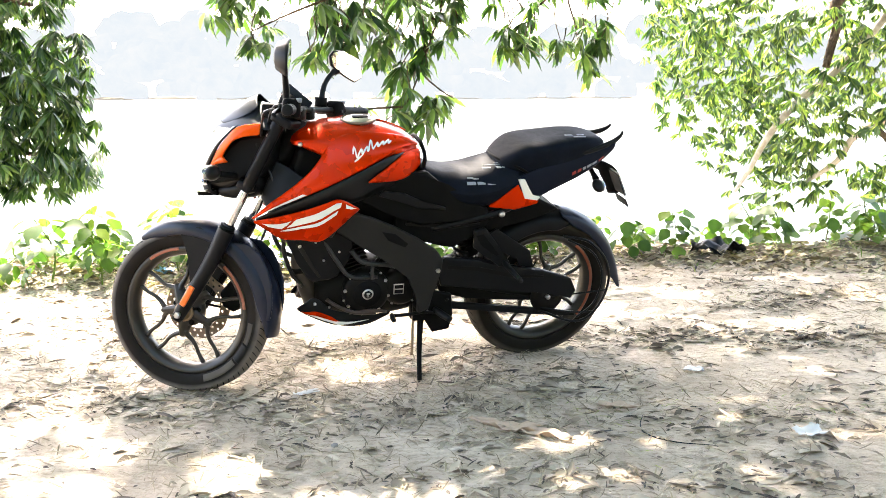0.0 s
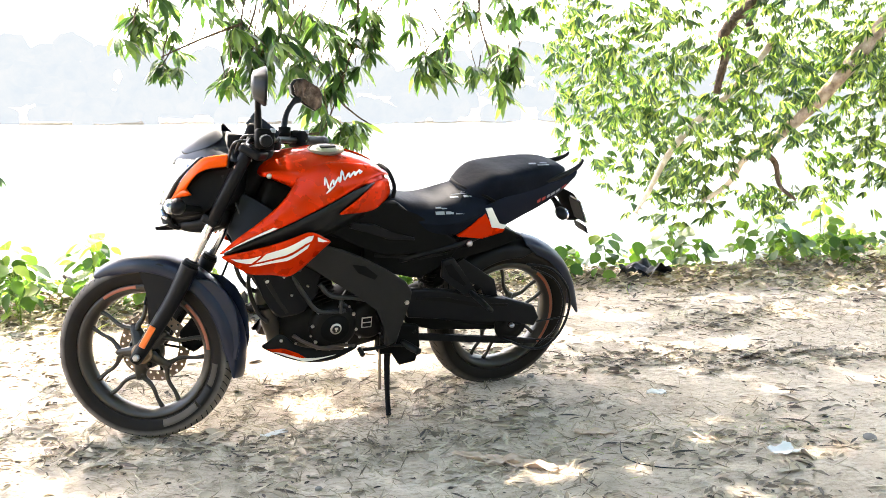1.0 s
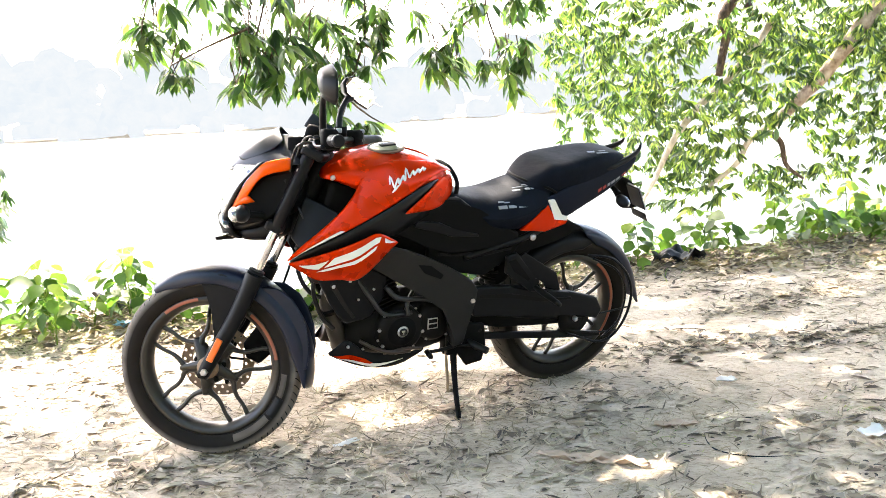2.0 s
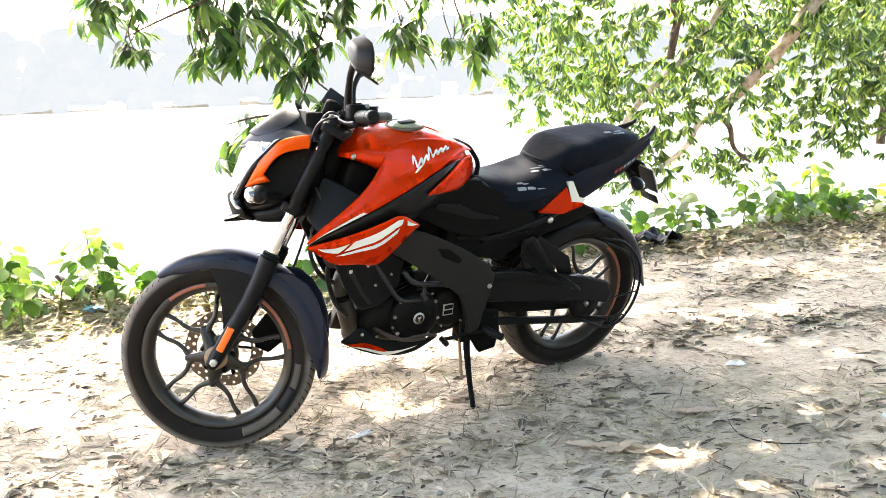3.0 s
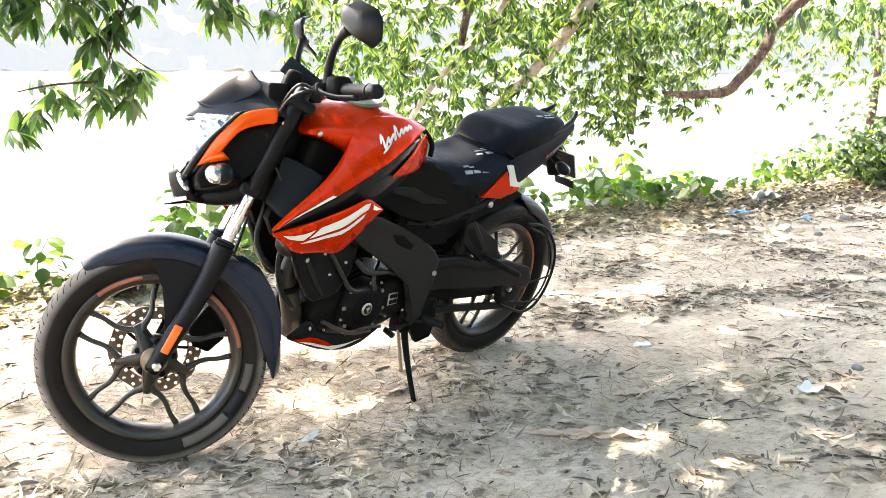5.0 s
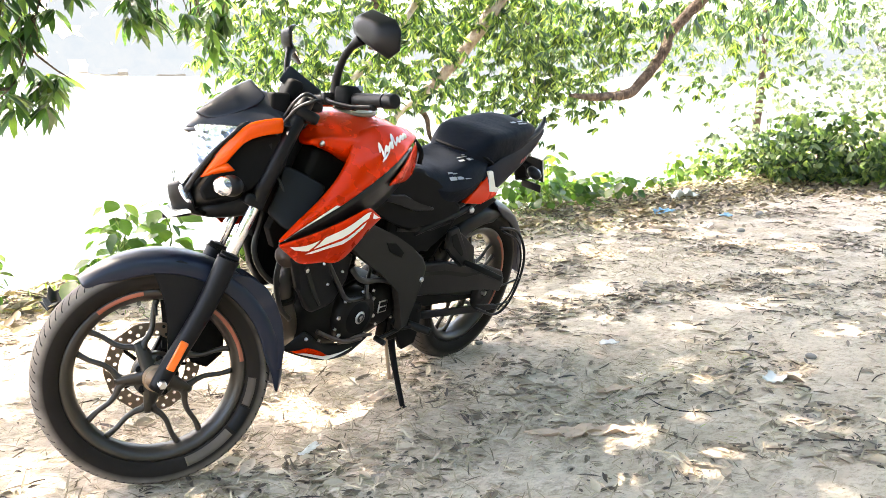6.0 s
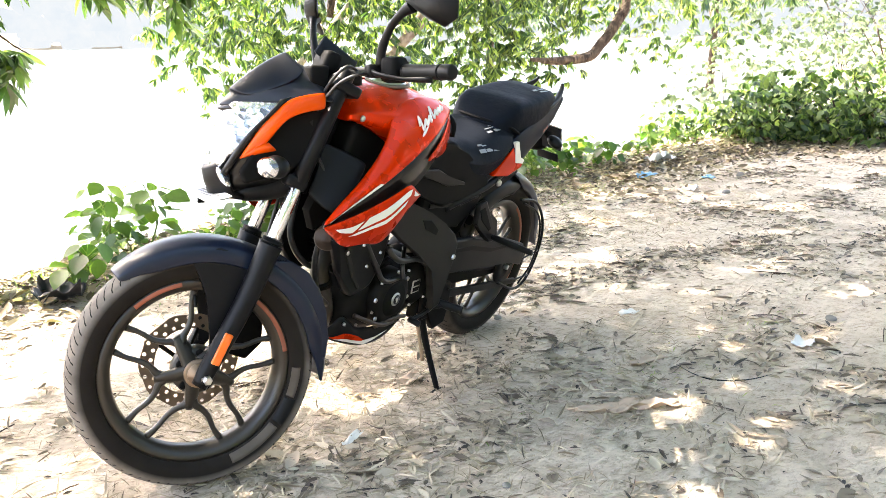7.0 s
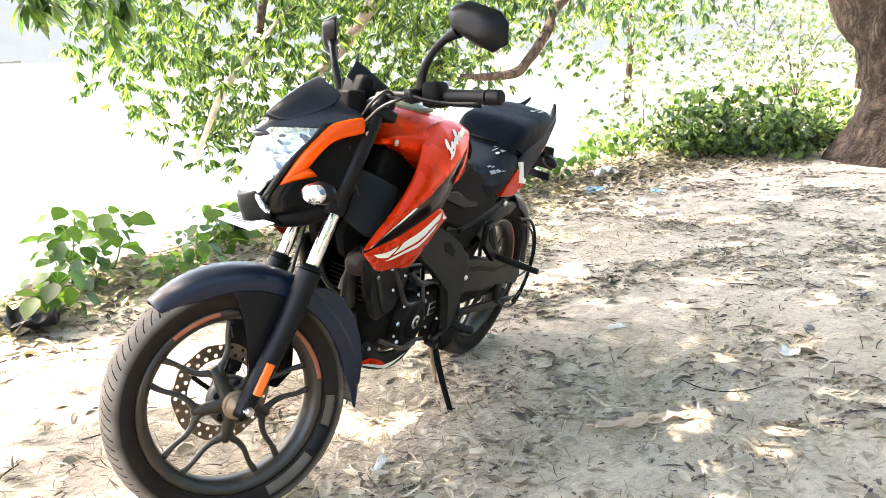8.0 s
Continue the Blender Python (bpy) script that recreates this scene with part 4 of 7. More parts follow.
# handlebar
bar = fork("handlebar", tube([(0.864, 0.392, 1.044), (0.896, 0.285, 1.044), (0.924, 0.195, 1.044), (0.945, 0.10, 1.044), (0.95, 0.0, 1.044), (0.945, -0.10, 1.044), (0.924, -0.195, 1.044), (0.896, -0.285, 1.044), (0.864, -0.392, 1.044)], 0.0115, 12), SATIN_BLACK, "black handlebar turned to full lock")
for s in (1, -1):
    g0, g1 = Vector((0.864, 0.392 * s, 1.044)), Vector((0.905, 0.258 * s, 1.044))
    d = (g0 - g1).normalized()
    fork("hand_grip", tube([g1, g1 + d * 0.004, g1 + d * 0.10, g1 + d * 0.118], [0.019, 0.0175, 0.017, 0.019], 16, 2), RUBBER_GRIP, "black rubber grip")
    fork("bar_end", tube([g0 - d * 0.024, g0 - d * 0.018, g0 + d * 0.012, g0 + d * 0.016], [0.015, 0.0185, 0.018, 0.013], 16, 1), SATIN_BLACK)
    sw = fork("switch_housing", box((0.058, 0.05, 0.062), 0.014, m=Matrix.Translation((0.918, 0.220 * s, 1.048)) @ Matrix.Rotation(radians(26 * s), 4, "Z")), MATT_BLACK, "black switch housing")
    part("switch_button", box((0.016, 0.016, 0.014), 0.004, m=Matrix.Translation((0.891, 0.226 * s, 1.074))), INK_WHITE, sw)
    part("switch_button", box((0.012, 0.022, 0.010), 0.003, m=Matrix.Translation((0.893, 0.214 * s, 1.042))), DARK_PLASTIC, sw)
    lv = fork("lever", tube([(0.962, 0.185 * s, 1.042), (0.962, 0.24 * s, 1.034), (0.938, 0.32 * s, 1.026), (0.906, 0.392 * s, 1.026)], [0.010, 0.0075, 0.0065, 0.009], 8, flat=0.6), SATIN_BLACK, "black hand lever")
    fork("perch", box((0.04, 0.035, 0.032), 0.008, m=Matrix.Translation((0.955, 0.180 * s, 1.044))), ENGINE)
    fork("bar_clamp", box((0.045, 0.038, 0.045), 0.010, m=Matrix.Translation((0.958, 0.045 * s, 1.030))), SATIN_BLACK)
    # mirror
    way = [(0.945, 0.192, 1.055), (0.944, 0.202, 1.098), (0.938, 0.232, 1.142), (0.928, 0.268, 1.172), (0.912, 0.302, 1.192)] if s > 0 else [(0.962, -0.200, 1.050), (0.968, -0.212, 1.096), (0.966, -0.235, 1.140), (0.954, -0.268, 1.176), (0.942, -0.292, 1.192)]
    stem = fork("mirror", tube(way, [0.012, 0.0115, 0.0095, 0.010, 0.017], 12), SATIN_BLACK, "black rear-view mirror on a curved stem")
    hx = Matrix.Translation((0.900, 0.348, 1.208) if s > 0 else (0.930, -0.326, 1.216)) @ Matrix.Rotation(radians(-20 * s), 4, "X") @ Matrix.Rotation(radians(17 * s if s > 0 else -27), 4, "Z") @ Matrix.Rotation(radians(-6 if s > 0 else -9), 4, "Y")
    rings = []
    outline = [(-0.078, -0.004), (-0.060, -0.030), (0.004, -0.041), (0.058, -0.042), (0.084, -0.016), (0.072, 0.022), (0.046, 0.038), (-0.034, 0.036), (-0.070, 0.016)]
    for x, k in ((0.027, 0.42), (0.020, 0.80), (-0.009, 1.12), (-0.015, 1.12), (-0.017, 1.09)):
        rings.append([hx @ Vector((x, s * y * k, z * k)) for y, z in outline])
    part("mirror_housing", loft(rings), SATIN_BLACK, stem)
    gl = bmesh.new()
    gl.faces.new([gl.verts.new(hx @ Vector((-0.0185, s * y * 1.04, z * 1.04))) for y, z in outline])
    part("mirror_glass", gl, MIRROR, stem, "silvered mirror glass", thick=0.002, smooth=False)
fork("brake_reservoir", tube([(0.955, -0.165, 1.045), (0.955, -0.165, 1.088)], 0.022, 14, 1), MATT_BLACK, "black brake fluid reservoir")
for k, (y0, dy) in enumerate(((0.16, 0.06), (0.13, -0.02), (-0.14, -0.05), (0.10, 0.04))):
    fork("control_cable", tube([(0.955, y0, 1.035), (1.005, y0 * 0.9 + dy, 1.035 + 0.006 * k), (1.045, y0 * 0.55 + dy, 1.000), (1.075, y0 * 0.4, 0.90), (1.03, y0 * 0.35, 0.78)], 0.0042, 7), CABLE)
fork("ignition_switch", tube([(0.985, 0.0, 1.01), (0.972, 0.0, 1.04)], 0.017, 12, 1), MATT_BLACK)

# tank and its side wings
rings = []
for x, zt, zl, w in ((0.548, 0.928, 0.858, 0.070), (0.57, 0.950, 0.848, 0.104), (0.64, 0.983, 0.838, 0.142), (0.73, 1.004, 0.838, 0.164), (0.81, 1.009, 0.856, 0.170), (0.88, 1.004, 0.898, 0.158), (0.94, 0.996, 0.926, 0.122), (0.985, 0.984, 0.940, 0.096), (1.01, 0.965, 0.940, 0.082)):
    zm = zt * 0.52 + zl * 0.48
    w *= 0.90
    rings.append(half_ring(x, [(0, zt), (w * 0.42, zt - 0.004), (w * 0.78, zt - 0.024), (w * 0.96, zt - 0.062 * (zt - zl) / 0.14), (w, zm - 0.02), (w * 0.97, zl), (w * 0.6, zl - 0.012), (0, zl - 0.012)]))
tank = body("fuel_tank", loft(rings), ORANGE, "glossy orange fuel tank", levels=2)
cap_m = Matrix.Translation((0.766, 0.0, 1.004)) @ Matrix.Rotation(radians(3), 4, "Y") @ Matrix.Rotation(radians(90), 4, "X")
cap = part("fuel_cap", lathe([(0.0001, 0.012), (0.036, 0.012), (0.040, 0.009), (0.050, 0.008), (0.054, 0.003), (0.054, -0.004), (0.0001, -0.004)], 40, closed=False, m=cap_m), STEEL, tank, "grey metal fuel cap")
part("cap_flap", box((0.055, 0.030, 0.006), 0.003, m=Matrix.Translation((0.760, 0.0, 1.0175)) @ Matrix.Rotation(radians(3), 4, "Y")), ENGINE, cap)
part("cap_ring", lathe([(0.055, 0.010), (0.062, 0.007), (0.063, 0.0), (0.055, 0.0)], 40, m=cap_m), ALU_DULL, cap)
UPPER = Patch([(0.566, 0.062, 0.948), (0.62, 0.080, 0.972), (0.70, 0.098, 0.990), (0.79, 0.108, 0.996), (0.868, 0.112, 0.978), (0.903, 0.128, 0.948), (0.926, 0.142, 0.914), (0.962, 0.152, 0.872), (1.004, 0.158, 0.836), (1.050, 0.160, 0.800), (1.100, 0.158, 0.763), (1.154, 0.154, 0.714)],
              [(0.560, 0.088, 0.936), (0.61, 0.122, 0.948), (0.67, 0.156, 0.938), (0.73, 0.176, 0.911), (0.80, 0.187, 0.877), (0.88, 0.191, 0.839), (0.95, 0.190, 0.806), (1.02, 0.184, 0.777), (1.09, 0.174, 0.746), (1.153, 0.156, 0.710)], 0.012, 31)
LOWER = Patch([(1.150, 0.156, 0.704), (1.07, 0.176, 0.722), (0.98, 0.190, 0.748), (0.91, 0.200, 0.774), (0.866, 0.204, 0.788), (0.794, 0.188, 0.748)],
              [(1.147, 0.155, 0.695), (1.10, 0.152, 0.660), (1.054, 0.154, 0.628), (0.98, 0.166, 0.625), (0.910, 0.176, 0.625), (0.790, 0.184, 0.740)], 0.008, 21)
REAR = Patch([(0.560, 0.090, 0.930), (0.615, 0.128, 0.932), (0.69, 0.163, 0.886), (0.766, 0.178, 0.837)],
             [(0.552, 0.098, 0.872), (0.58, 0.120, 0.850), (0.64, 0.145, 0.826), (0.764, 0.177, 0.830)], 0.004, 11)
for s in (1, -1):
    wing = body("tank_wing", UPPER.mesh(6, s), ORANGE, "glossy orange tank wing with a white flash", thick=0.006, levels=1)
    part("white_flash", UPPER.mesh(2, s, lift=0.0022, cols=12, shape=quad_shape((0.985, 0.55), (0.72, 0.72), (0.70, 0.90), (0.98, 0.86))), WHITE, wing, "white flash")
    low = body("fairing", LOWER.mesh(7, s), ORANGE, "glossy orange side fairing with white flashes", thick=0.006, levels=1)
    for q in (quad_shape((0.08, 0.40), (0.34, 0.24), (0.26, 0.50), (0.13, 0.55)), quad_shape((0.38, 0.22), (0.80, 0.10), (0.78, 0.26), (0.30, 0.46)),
              quad_shape((0.30, 0.52), (0.76, 0.34), (0.74, 0.44), (0.24, 0.62)), quad_shape((0.84, 0.12), (0.97, 0.25), (0.90, 0.34), (0.84, 0.30))):
        part("white_flash", LOWER.mesh(2, s, lift=0.0022, cols=9, shape=q), WHITE, low, "white flash")
    body("tank_side_cover", REAR.mesh(3, s), ORANGE, "orange tank side cover", thick=0.006, levels=1)
    # black infill between the wings
    fill = Patch([(0.63, 0.124, 0.925), (0.70, 0.154, 0.914), (0.80, 0.174, 0.870), (0.90, 0.177, 0.822), (1.0, 0.172, 0.778), (1.14, 0.148, 0.710)],
                 [(0.66, 0.126, 0.810), (0.74, 0.150, 0.780), (0.82, 0.168, 0.758), (0.90, 0.170, 0.745), (1.0, 0.160, 0.722), (1.135, 0.142, 0.694)], 0.0, 15)
    body("infill_panel", fill.mesh(3, s), GLOSS_BLACK, "black infill panel", thick=0.006)
    # dark cavity panel behind the fork
    body("inner_panel", prism([(0.885, 0.93), (0.97, 0.935), (0.985, 0.88), (0.985, 0.80), (1.07, 0.74), (1.09, 0.70), (1.06, 0.64), (0.93, 0.70), (0.87, 0.83)], 0.030 * s, 0.055 * s, 0.004), MATT_BLACK, "matt black inner panel", smooth=False)
    scoop = Patch([(1.060, 0.048, 0.880), (1.035, 0.060, 0.872), (1.000, 0.092, 0.856), (0.962, 0.122, 0.834)], [(1.115, 0.060, 0.752), (1.108, 0.082, 0.740), (1.098, 0.112, 0.725), (1.075, 0.140, 0.715)], 0.004, 9)
    body("air_scoop", scoop.mesh(4, s), SATIN_BLACK, "dark grey air scoop", thick=0.006, levels=1)
    # script badge as plain strokes
    line = []
    for k in range(57):
        f = k / 56
        u, v = 0.405 - 0.215 * f, 0.60 - 0.15 * f
        tall = 0.16 if f < 0.13 or 0.42 < f < 0.53 else 0.075
        w = math.sin(f * 14 * math.pi)
        p = UPPER.point(u - 0.012 * w, v - tall * (w + 0.6), 0.004)
        line.append((p.x, p.y * s, p.z))
    badge = body("badge", tube(line, [0.0022 + 0.0014 * abs(math.sin(k * 0.9)) for k in range(57)], 6, 1), WHITE, "silver-white flowing script badge")
    tail = [UPPER.point(0.415 - 0.02 * k, 0.70 - 0.035 * k, 0.004) for k in range(4)]
    part("badge_stroke", tube([(p.x, p.y * s, p.z) for p in tail], [0.002, 0.004, 0.003, 0.001], 6, 3), WHITE, badge)
    body("tank_bolt", lathe([(0.0001, 0.005), (0.007, 0.005), (0.009, 0.0), (0.0001, 0.0)], 12, closed=False, m=Matrix.Translation((0.985, 0.097 * s, 0.948)) @ Matrix.Rotation(0 if s > 0 else math.pi, 4, "X")), STEEL)
body("tank_trim", tube([(0.548, 0.108, 0.86), (0.543, 0.100, 0.90), (0.545, 0.05, 0.932), (0.545, 0.0, 0.936), (0.545, -0.05, 0.932), (0.543, -0.100, 0.90), (0.548, -0.108, 0.86)], 0.008, 8), MATT_BLACK)

# seats
def cushion(stations):
    rings = []
    for x, zt, zb, w in stations:
        rings.append(half_ring(x, [(0, zt), (w * 0.66, zt + 0.001), (w * 0.93, zt - 0.005), (w * 1.03, zt - 0.024), (w * 1.04, zt * 0.45 + zb * 0.55), (w * 1.0, zb), (w * 0.5, zb - 0.006), (0, zb - 0.006)]))
    return loft(rings)


def sloped(stations):
    """The rider's cushion: a flat middle, sloping shoulders, a seam, then tucked-in sides."""
    rings = []
    for x, zt, zb, w in stations:
        k = min(1.0, (zt - zb) / 0.16)
        rings.append(half_ring(x, [(0, zt), (w * 0.45, zt - 0.001), (w * 0.70, zt - 0.010 * k), (w * 0.90, zt - 0.038 * k), (w * 1.04, zt - 0.082 * k), (w * 1.05, zt - 0.090 * k), (w * 1.02, zt - 0.096 * k), (w * 0.95, zb), (w * 0.5, zb - 0.006), (0, zb - 0.006)]))
    return loft(rings)


rider = body("rider_seat", sloped(((0.556, 0.868, 0.80, 0.070), (0.53, 0.852, 0.765, 0.098), (0.46, 0.829, 0.725, 0.122), (0.39, 0.822, 0.706, 0.134), (0.32, 0.838, 0.700, 0.138), (0.25, 0.858, 0.710, 0.136), (0.19, 0.873, 0.740, 0.128), (0.13, 0.872, 0.80, 0.108))), SEAT, "black leathercloth rider seat with white print", levels=2)
pillion = body("pillion_seat", cushion(((0.252, 0.866, 0.83, 0.070), (0.232, 0.880, 0.825, 0.092), (0.200, 0.906, 0.82, 0.108), (0.165, 0.929, 0.815, 0.117), (0.11, 0.938, 0.815, 0.121), (0.04, 0.943, 0.82, 0.121), (-0.05, 0.955, 0.845, 0.112), (-0.12, 0.957, 0.87, 0.098), (-0.17, 0.946, 0.89, 0.078), (-0.195, 0.932, 0.90, 0.056))), SEAT, "black leathercloth pillion seat, raised behind the rider", levels=2)
body("seat_seam", tube([(0.150, 0.126, 0.836), (0.190, 0.112, 0.856), (0.240, 0.062, 0.868), (0.252, 0.0, 0.870), (0.240, -0.062, 0.868), (0.190, -0.112, 0.856), (0.150, -0.126, 0.836)], 0.005, 8), MATT_BLACK)
def print_bars(name, x0, y0, z0, turn, tilt, rows, parent):
    for dx, dy, w, h in rows:
        m = Matrix.Translation((x0, y0, z0)) @ Matrix.Rotation(radians(turn), 4, "Z") @ Matrix.Rotation(radians(tilt), 4, "X") @ Matrix.Translation((dx, dy, 0))
        part(name, box((w, h, 0.002), 0.0005, m=m), INK_WHITE, parent, smooth=False)
print_bars("print_bar", 0.345, 0.116, 0.8065, -3, -42, [(-0.058, 0.010, 0.034, 0.013), (-0.018, 0.010, 0.030, 0.011), (0.020, 0.010, 0.034, 0.013), (-0.020, -0.008, 0.060, 0.004), (0.022, -0.012, 0.022, 0.006)], rider)
print_bars("print_bar", 0.265, 0.080, 0.8530, 6, -14, [(-0.035, 0.014, 0.020, 0.012), (-0.010, 0.014, 0.020, 0.012), (0.040, 0.014, 0.034, 0.008), (0.005, -0.004, 0.080, 0.003), (-0.02, -0.014, 0.036, 0.003)], rider)
print_bars("print_bar", -0.05, 0.062, 0.9560, 0, -6, [(-0.02, 0.012, 0.05, 0.007), (0.02, -0.004, 0.03, 0.010), (-0.03, -0.006, 0.03, 0.006)], pillion)

# tail
TAIL = Patch([(0.215, 0.120, 0.800), (0.16, 0.127, 0.834), (0.03, 0.120, 0.872), (-0.08, 0.106, 0.897), (-0.16, 0.094, 0.915), (-0.225, 0.080, 0.936)],
             [(0.205, 0.134, 0.770), (0.120, 0.135, 0.737), (0.02, 0.124, 0.772), (-0.08, 0.110, 0.812), (-0.15, 0.097, 0.850), (-0.220, 0.082, 0.905)], 0.008, 17)
for s in (1, -1):
    tp = body("tail_panel", TAIL.mesh(5, s), TAIL_NAVY, "dark blue-black tail panel with a white chevron", thick=0.006, levels=1)
    part("orange_corner", prism([(0.292, 0.710), (0.240, 0.750), (0.186, 0.796), (0.156, 0.744), (0.096, 0.730), (0.104, 0.717), (0.189, 0.696)], 0.120 * s, 0.1385 * s, 0.004), ORANGE, tp, "orange corner")
    part("chevron", prism([(0.188, 0.814), (0.163, 0.815), (0.128, 0.754), (0.094, 0.744), (0.104, 0.731), (0.156, 0.740)], 0.130 * s, 0.1412 * s, 0.002), WHITE, tp, "white chevron")
    for u0, u1, col in ((0.55, 0.585, RED), (0.60, 0.635, RED), (0.65, 0.68, INK_WHITE), (0.69, 0.735, INK_WHITE), (0.745, 0.79, INK_WHITE), (0.81, 0.86, RED)):
        part("tail_mark", TAIL.mesh(1, s, lift=0.003, cols=4, shape=quad_shape((u0, 0.58), (u1, 0.56), (u1, 0.70), (u0, 0.72))), col, tp)
    rail = body("grab_rail", tube([(-0.02, 0.102 * s, 0.890), (-0.10, 0.096 * s, 0.902), (-0.18, 0.080 * s, 0.920), (-0.232, 0.064 * s, 0.938), (-0.258, 0.054 * s, 0.956), (-0.262, 0.050 * s, 0.968)], [0.010, 0.016, 0.017, 0.014, 0.010, 0.006], 10, flat=0.7), SATIN_BLACK, "black grab rail")
body("tail_cowl", loft([half_ring(x, [(0, zt), (w * 0.7, zt - 0.006), (w, (zt + zb) / 2), (w * 0.7, zb), (0, zb)]) for x, zt, zb, w in ((0.0, 0.925, 0.82, 0.09), (-0.10, 0.925, 0.83, 0.085), (-0.16, 0.922, 0.86, 0.072), (-0.20, 0.920, 0.89, 0.055))]), ORANGE, "orange tail cowl", levels=1)
body("tail_lamp", box((0.018, 0.10, 0.035), 0.006, m=Matrix.Translation((-0.198, 0, 0.895)) @ Matrix.Rotation(radians(35), 4, "Y")), TAIL_RED, "red tail lamp")
body("under_seat_panel", prism([(0.31, 0.80), (0.31, 0.71), (0.235, 0.742), (0.19, 0.79), (0.12, 0.80), (0.10, 0.83)], -0.128, 0.128, 0.008), SATIN_BLACK)
body("inner_rear_guard", prism([(0.44, 0.64), (0.25, 0.69), (0.06, 0.71), (-0.03, 0.665), (0.10, 0.625), (0.22, 0.60), (0.33, 0.565), (0.42, 0.575)], -0.075, 0.075, 0.012), MATT_BLACK)
body("seat_subframe", prism([(0.30, 0.80), (0.12, 0.76), (-0.12, 0.84), (-0.15, 0.87), (0.2, 0.83)], -0.09, 0.09, 0.01), MATT_BLACK)
PLATE_M = Matrix.Translation((-0.276, 0.012, 0.764)) @ Matrix.Rotation(radians(28), 4, "Y")
holder = body("plate_holder", tube([(-0.10, 0, 0.835), (-0.17, 0, 0.825), (-0.225, 0, 0.812), (-0.262, 0, 0.780), (-0.300, 0, 0.700)], [0.035, 0.03, 0.03, 0.04, 0.03], 10, flat=0.35), MATT_BLACK, "black number plate holder")
part("rear_number_plate", box((0.004, 0.170, 0.105), 0.0015, m=PLATE_M), PLATE, holder, "white number plate with dark characters as plain bars", smooth=False)
part("plate_backing", box((0.004, 0.166, 0.102), 0.0015, m=PLATE_M @ Matrix.Translation((0.0055, 0, 0))), DARK_PLASTIC, holder)
for j in range(2):
    for i in range(4):
        part("character_bar", box((0.001, 0.022, 0.028), 0, m=PLATE_M @ Matrix.Translation((-0.0032, -0.045 + 0.030 * i, 0.02 - 0.042 * j))), PLATE_INK, holder)
part("rear_reflector", box((0.006, 0.09, 0.035), 0.002, m=Matrix.Translation((-0.318, 0.035, 0.680)) @ Matrix.Rotation(radians(28), 4, "Y")), SATIN_BLACK, holder)
for s in (1, -1):
    st = body("rear_turn_signal", tube([(-0.16, 0.02 * s, 0.815), (-0.155, 0.06 * s, 0.806), (-0.152, 0.10 * s, 0.792)], [0.010, 0.010, 0.014], 8), MATT_BLACK, "black rear turn signal")
    for nm, dx, mat, sc in (("housing", 0.0, SATIN_BLACK, (0.024, 0.032, 0.020)), ("lens", -0.014, LENS, (0.017, 0.027, 0.016))):
        b_ = bmesh.new()
        bmesh.ops.create_uvsphere(b_, u_segments=16, v_segments=10, radius=1.0)
        bmesh.ops.transform(b_, matrix=Matrix.Translation((-0.150 + dx, 0.126 * s, 0.776)) @ Matrix.Rotation(radians(-25 * s), 4, "X") @ Matrix.Diagonal((*sc, 1)), verts=b_.verts)
        part(nm, b_, mat, st)

# frame, side panels, engine
SPAR = [(0.880, 0.655), (0.836, 0.706), (0.790, 0.712), (0.735, 0.690), (0.650, 0.652), (0.560, 0.602), (0.488, 0.556), (0.458, 0.515), (0.462, 0.470), (0.484, 0.400), (0.500, 0.312), (0.545, 0.300), (0.548, 0.385), (0.582, 0.460), (0.690, 0.532), (0.790, 0.598)]
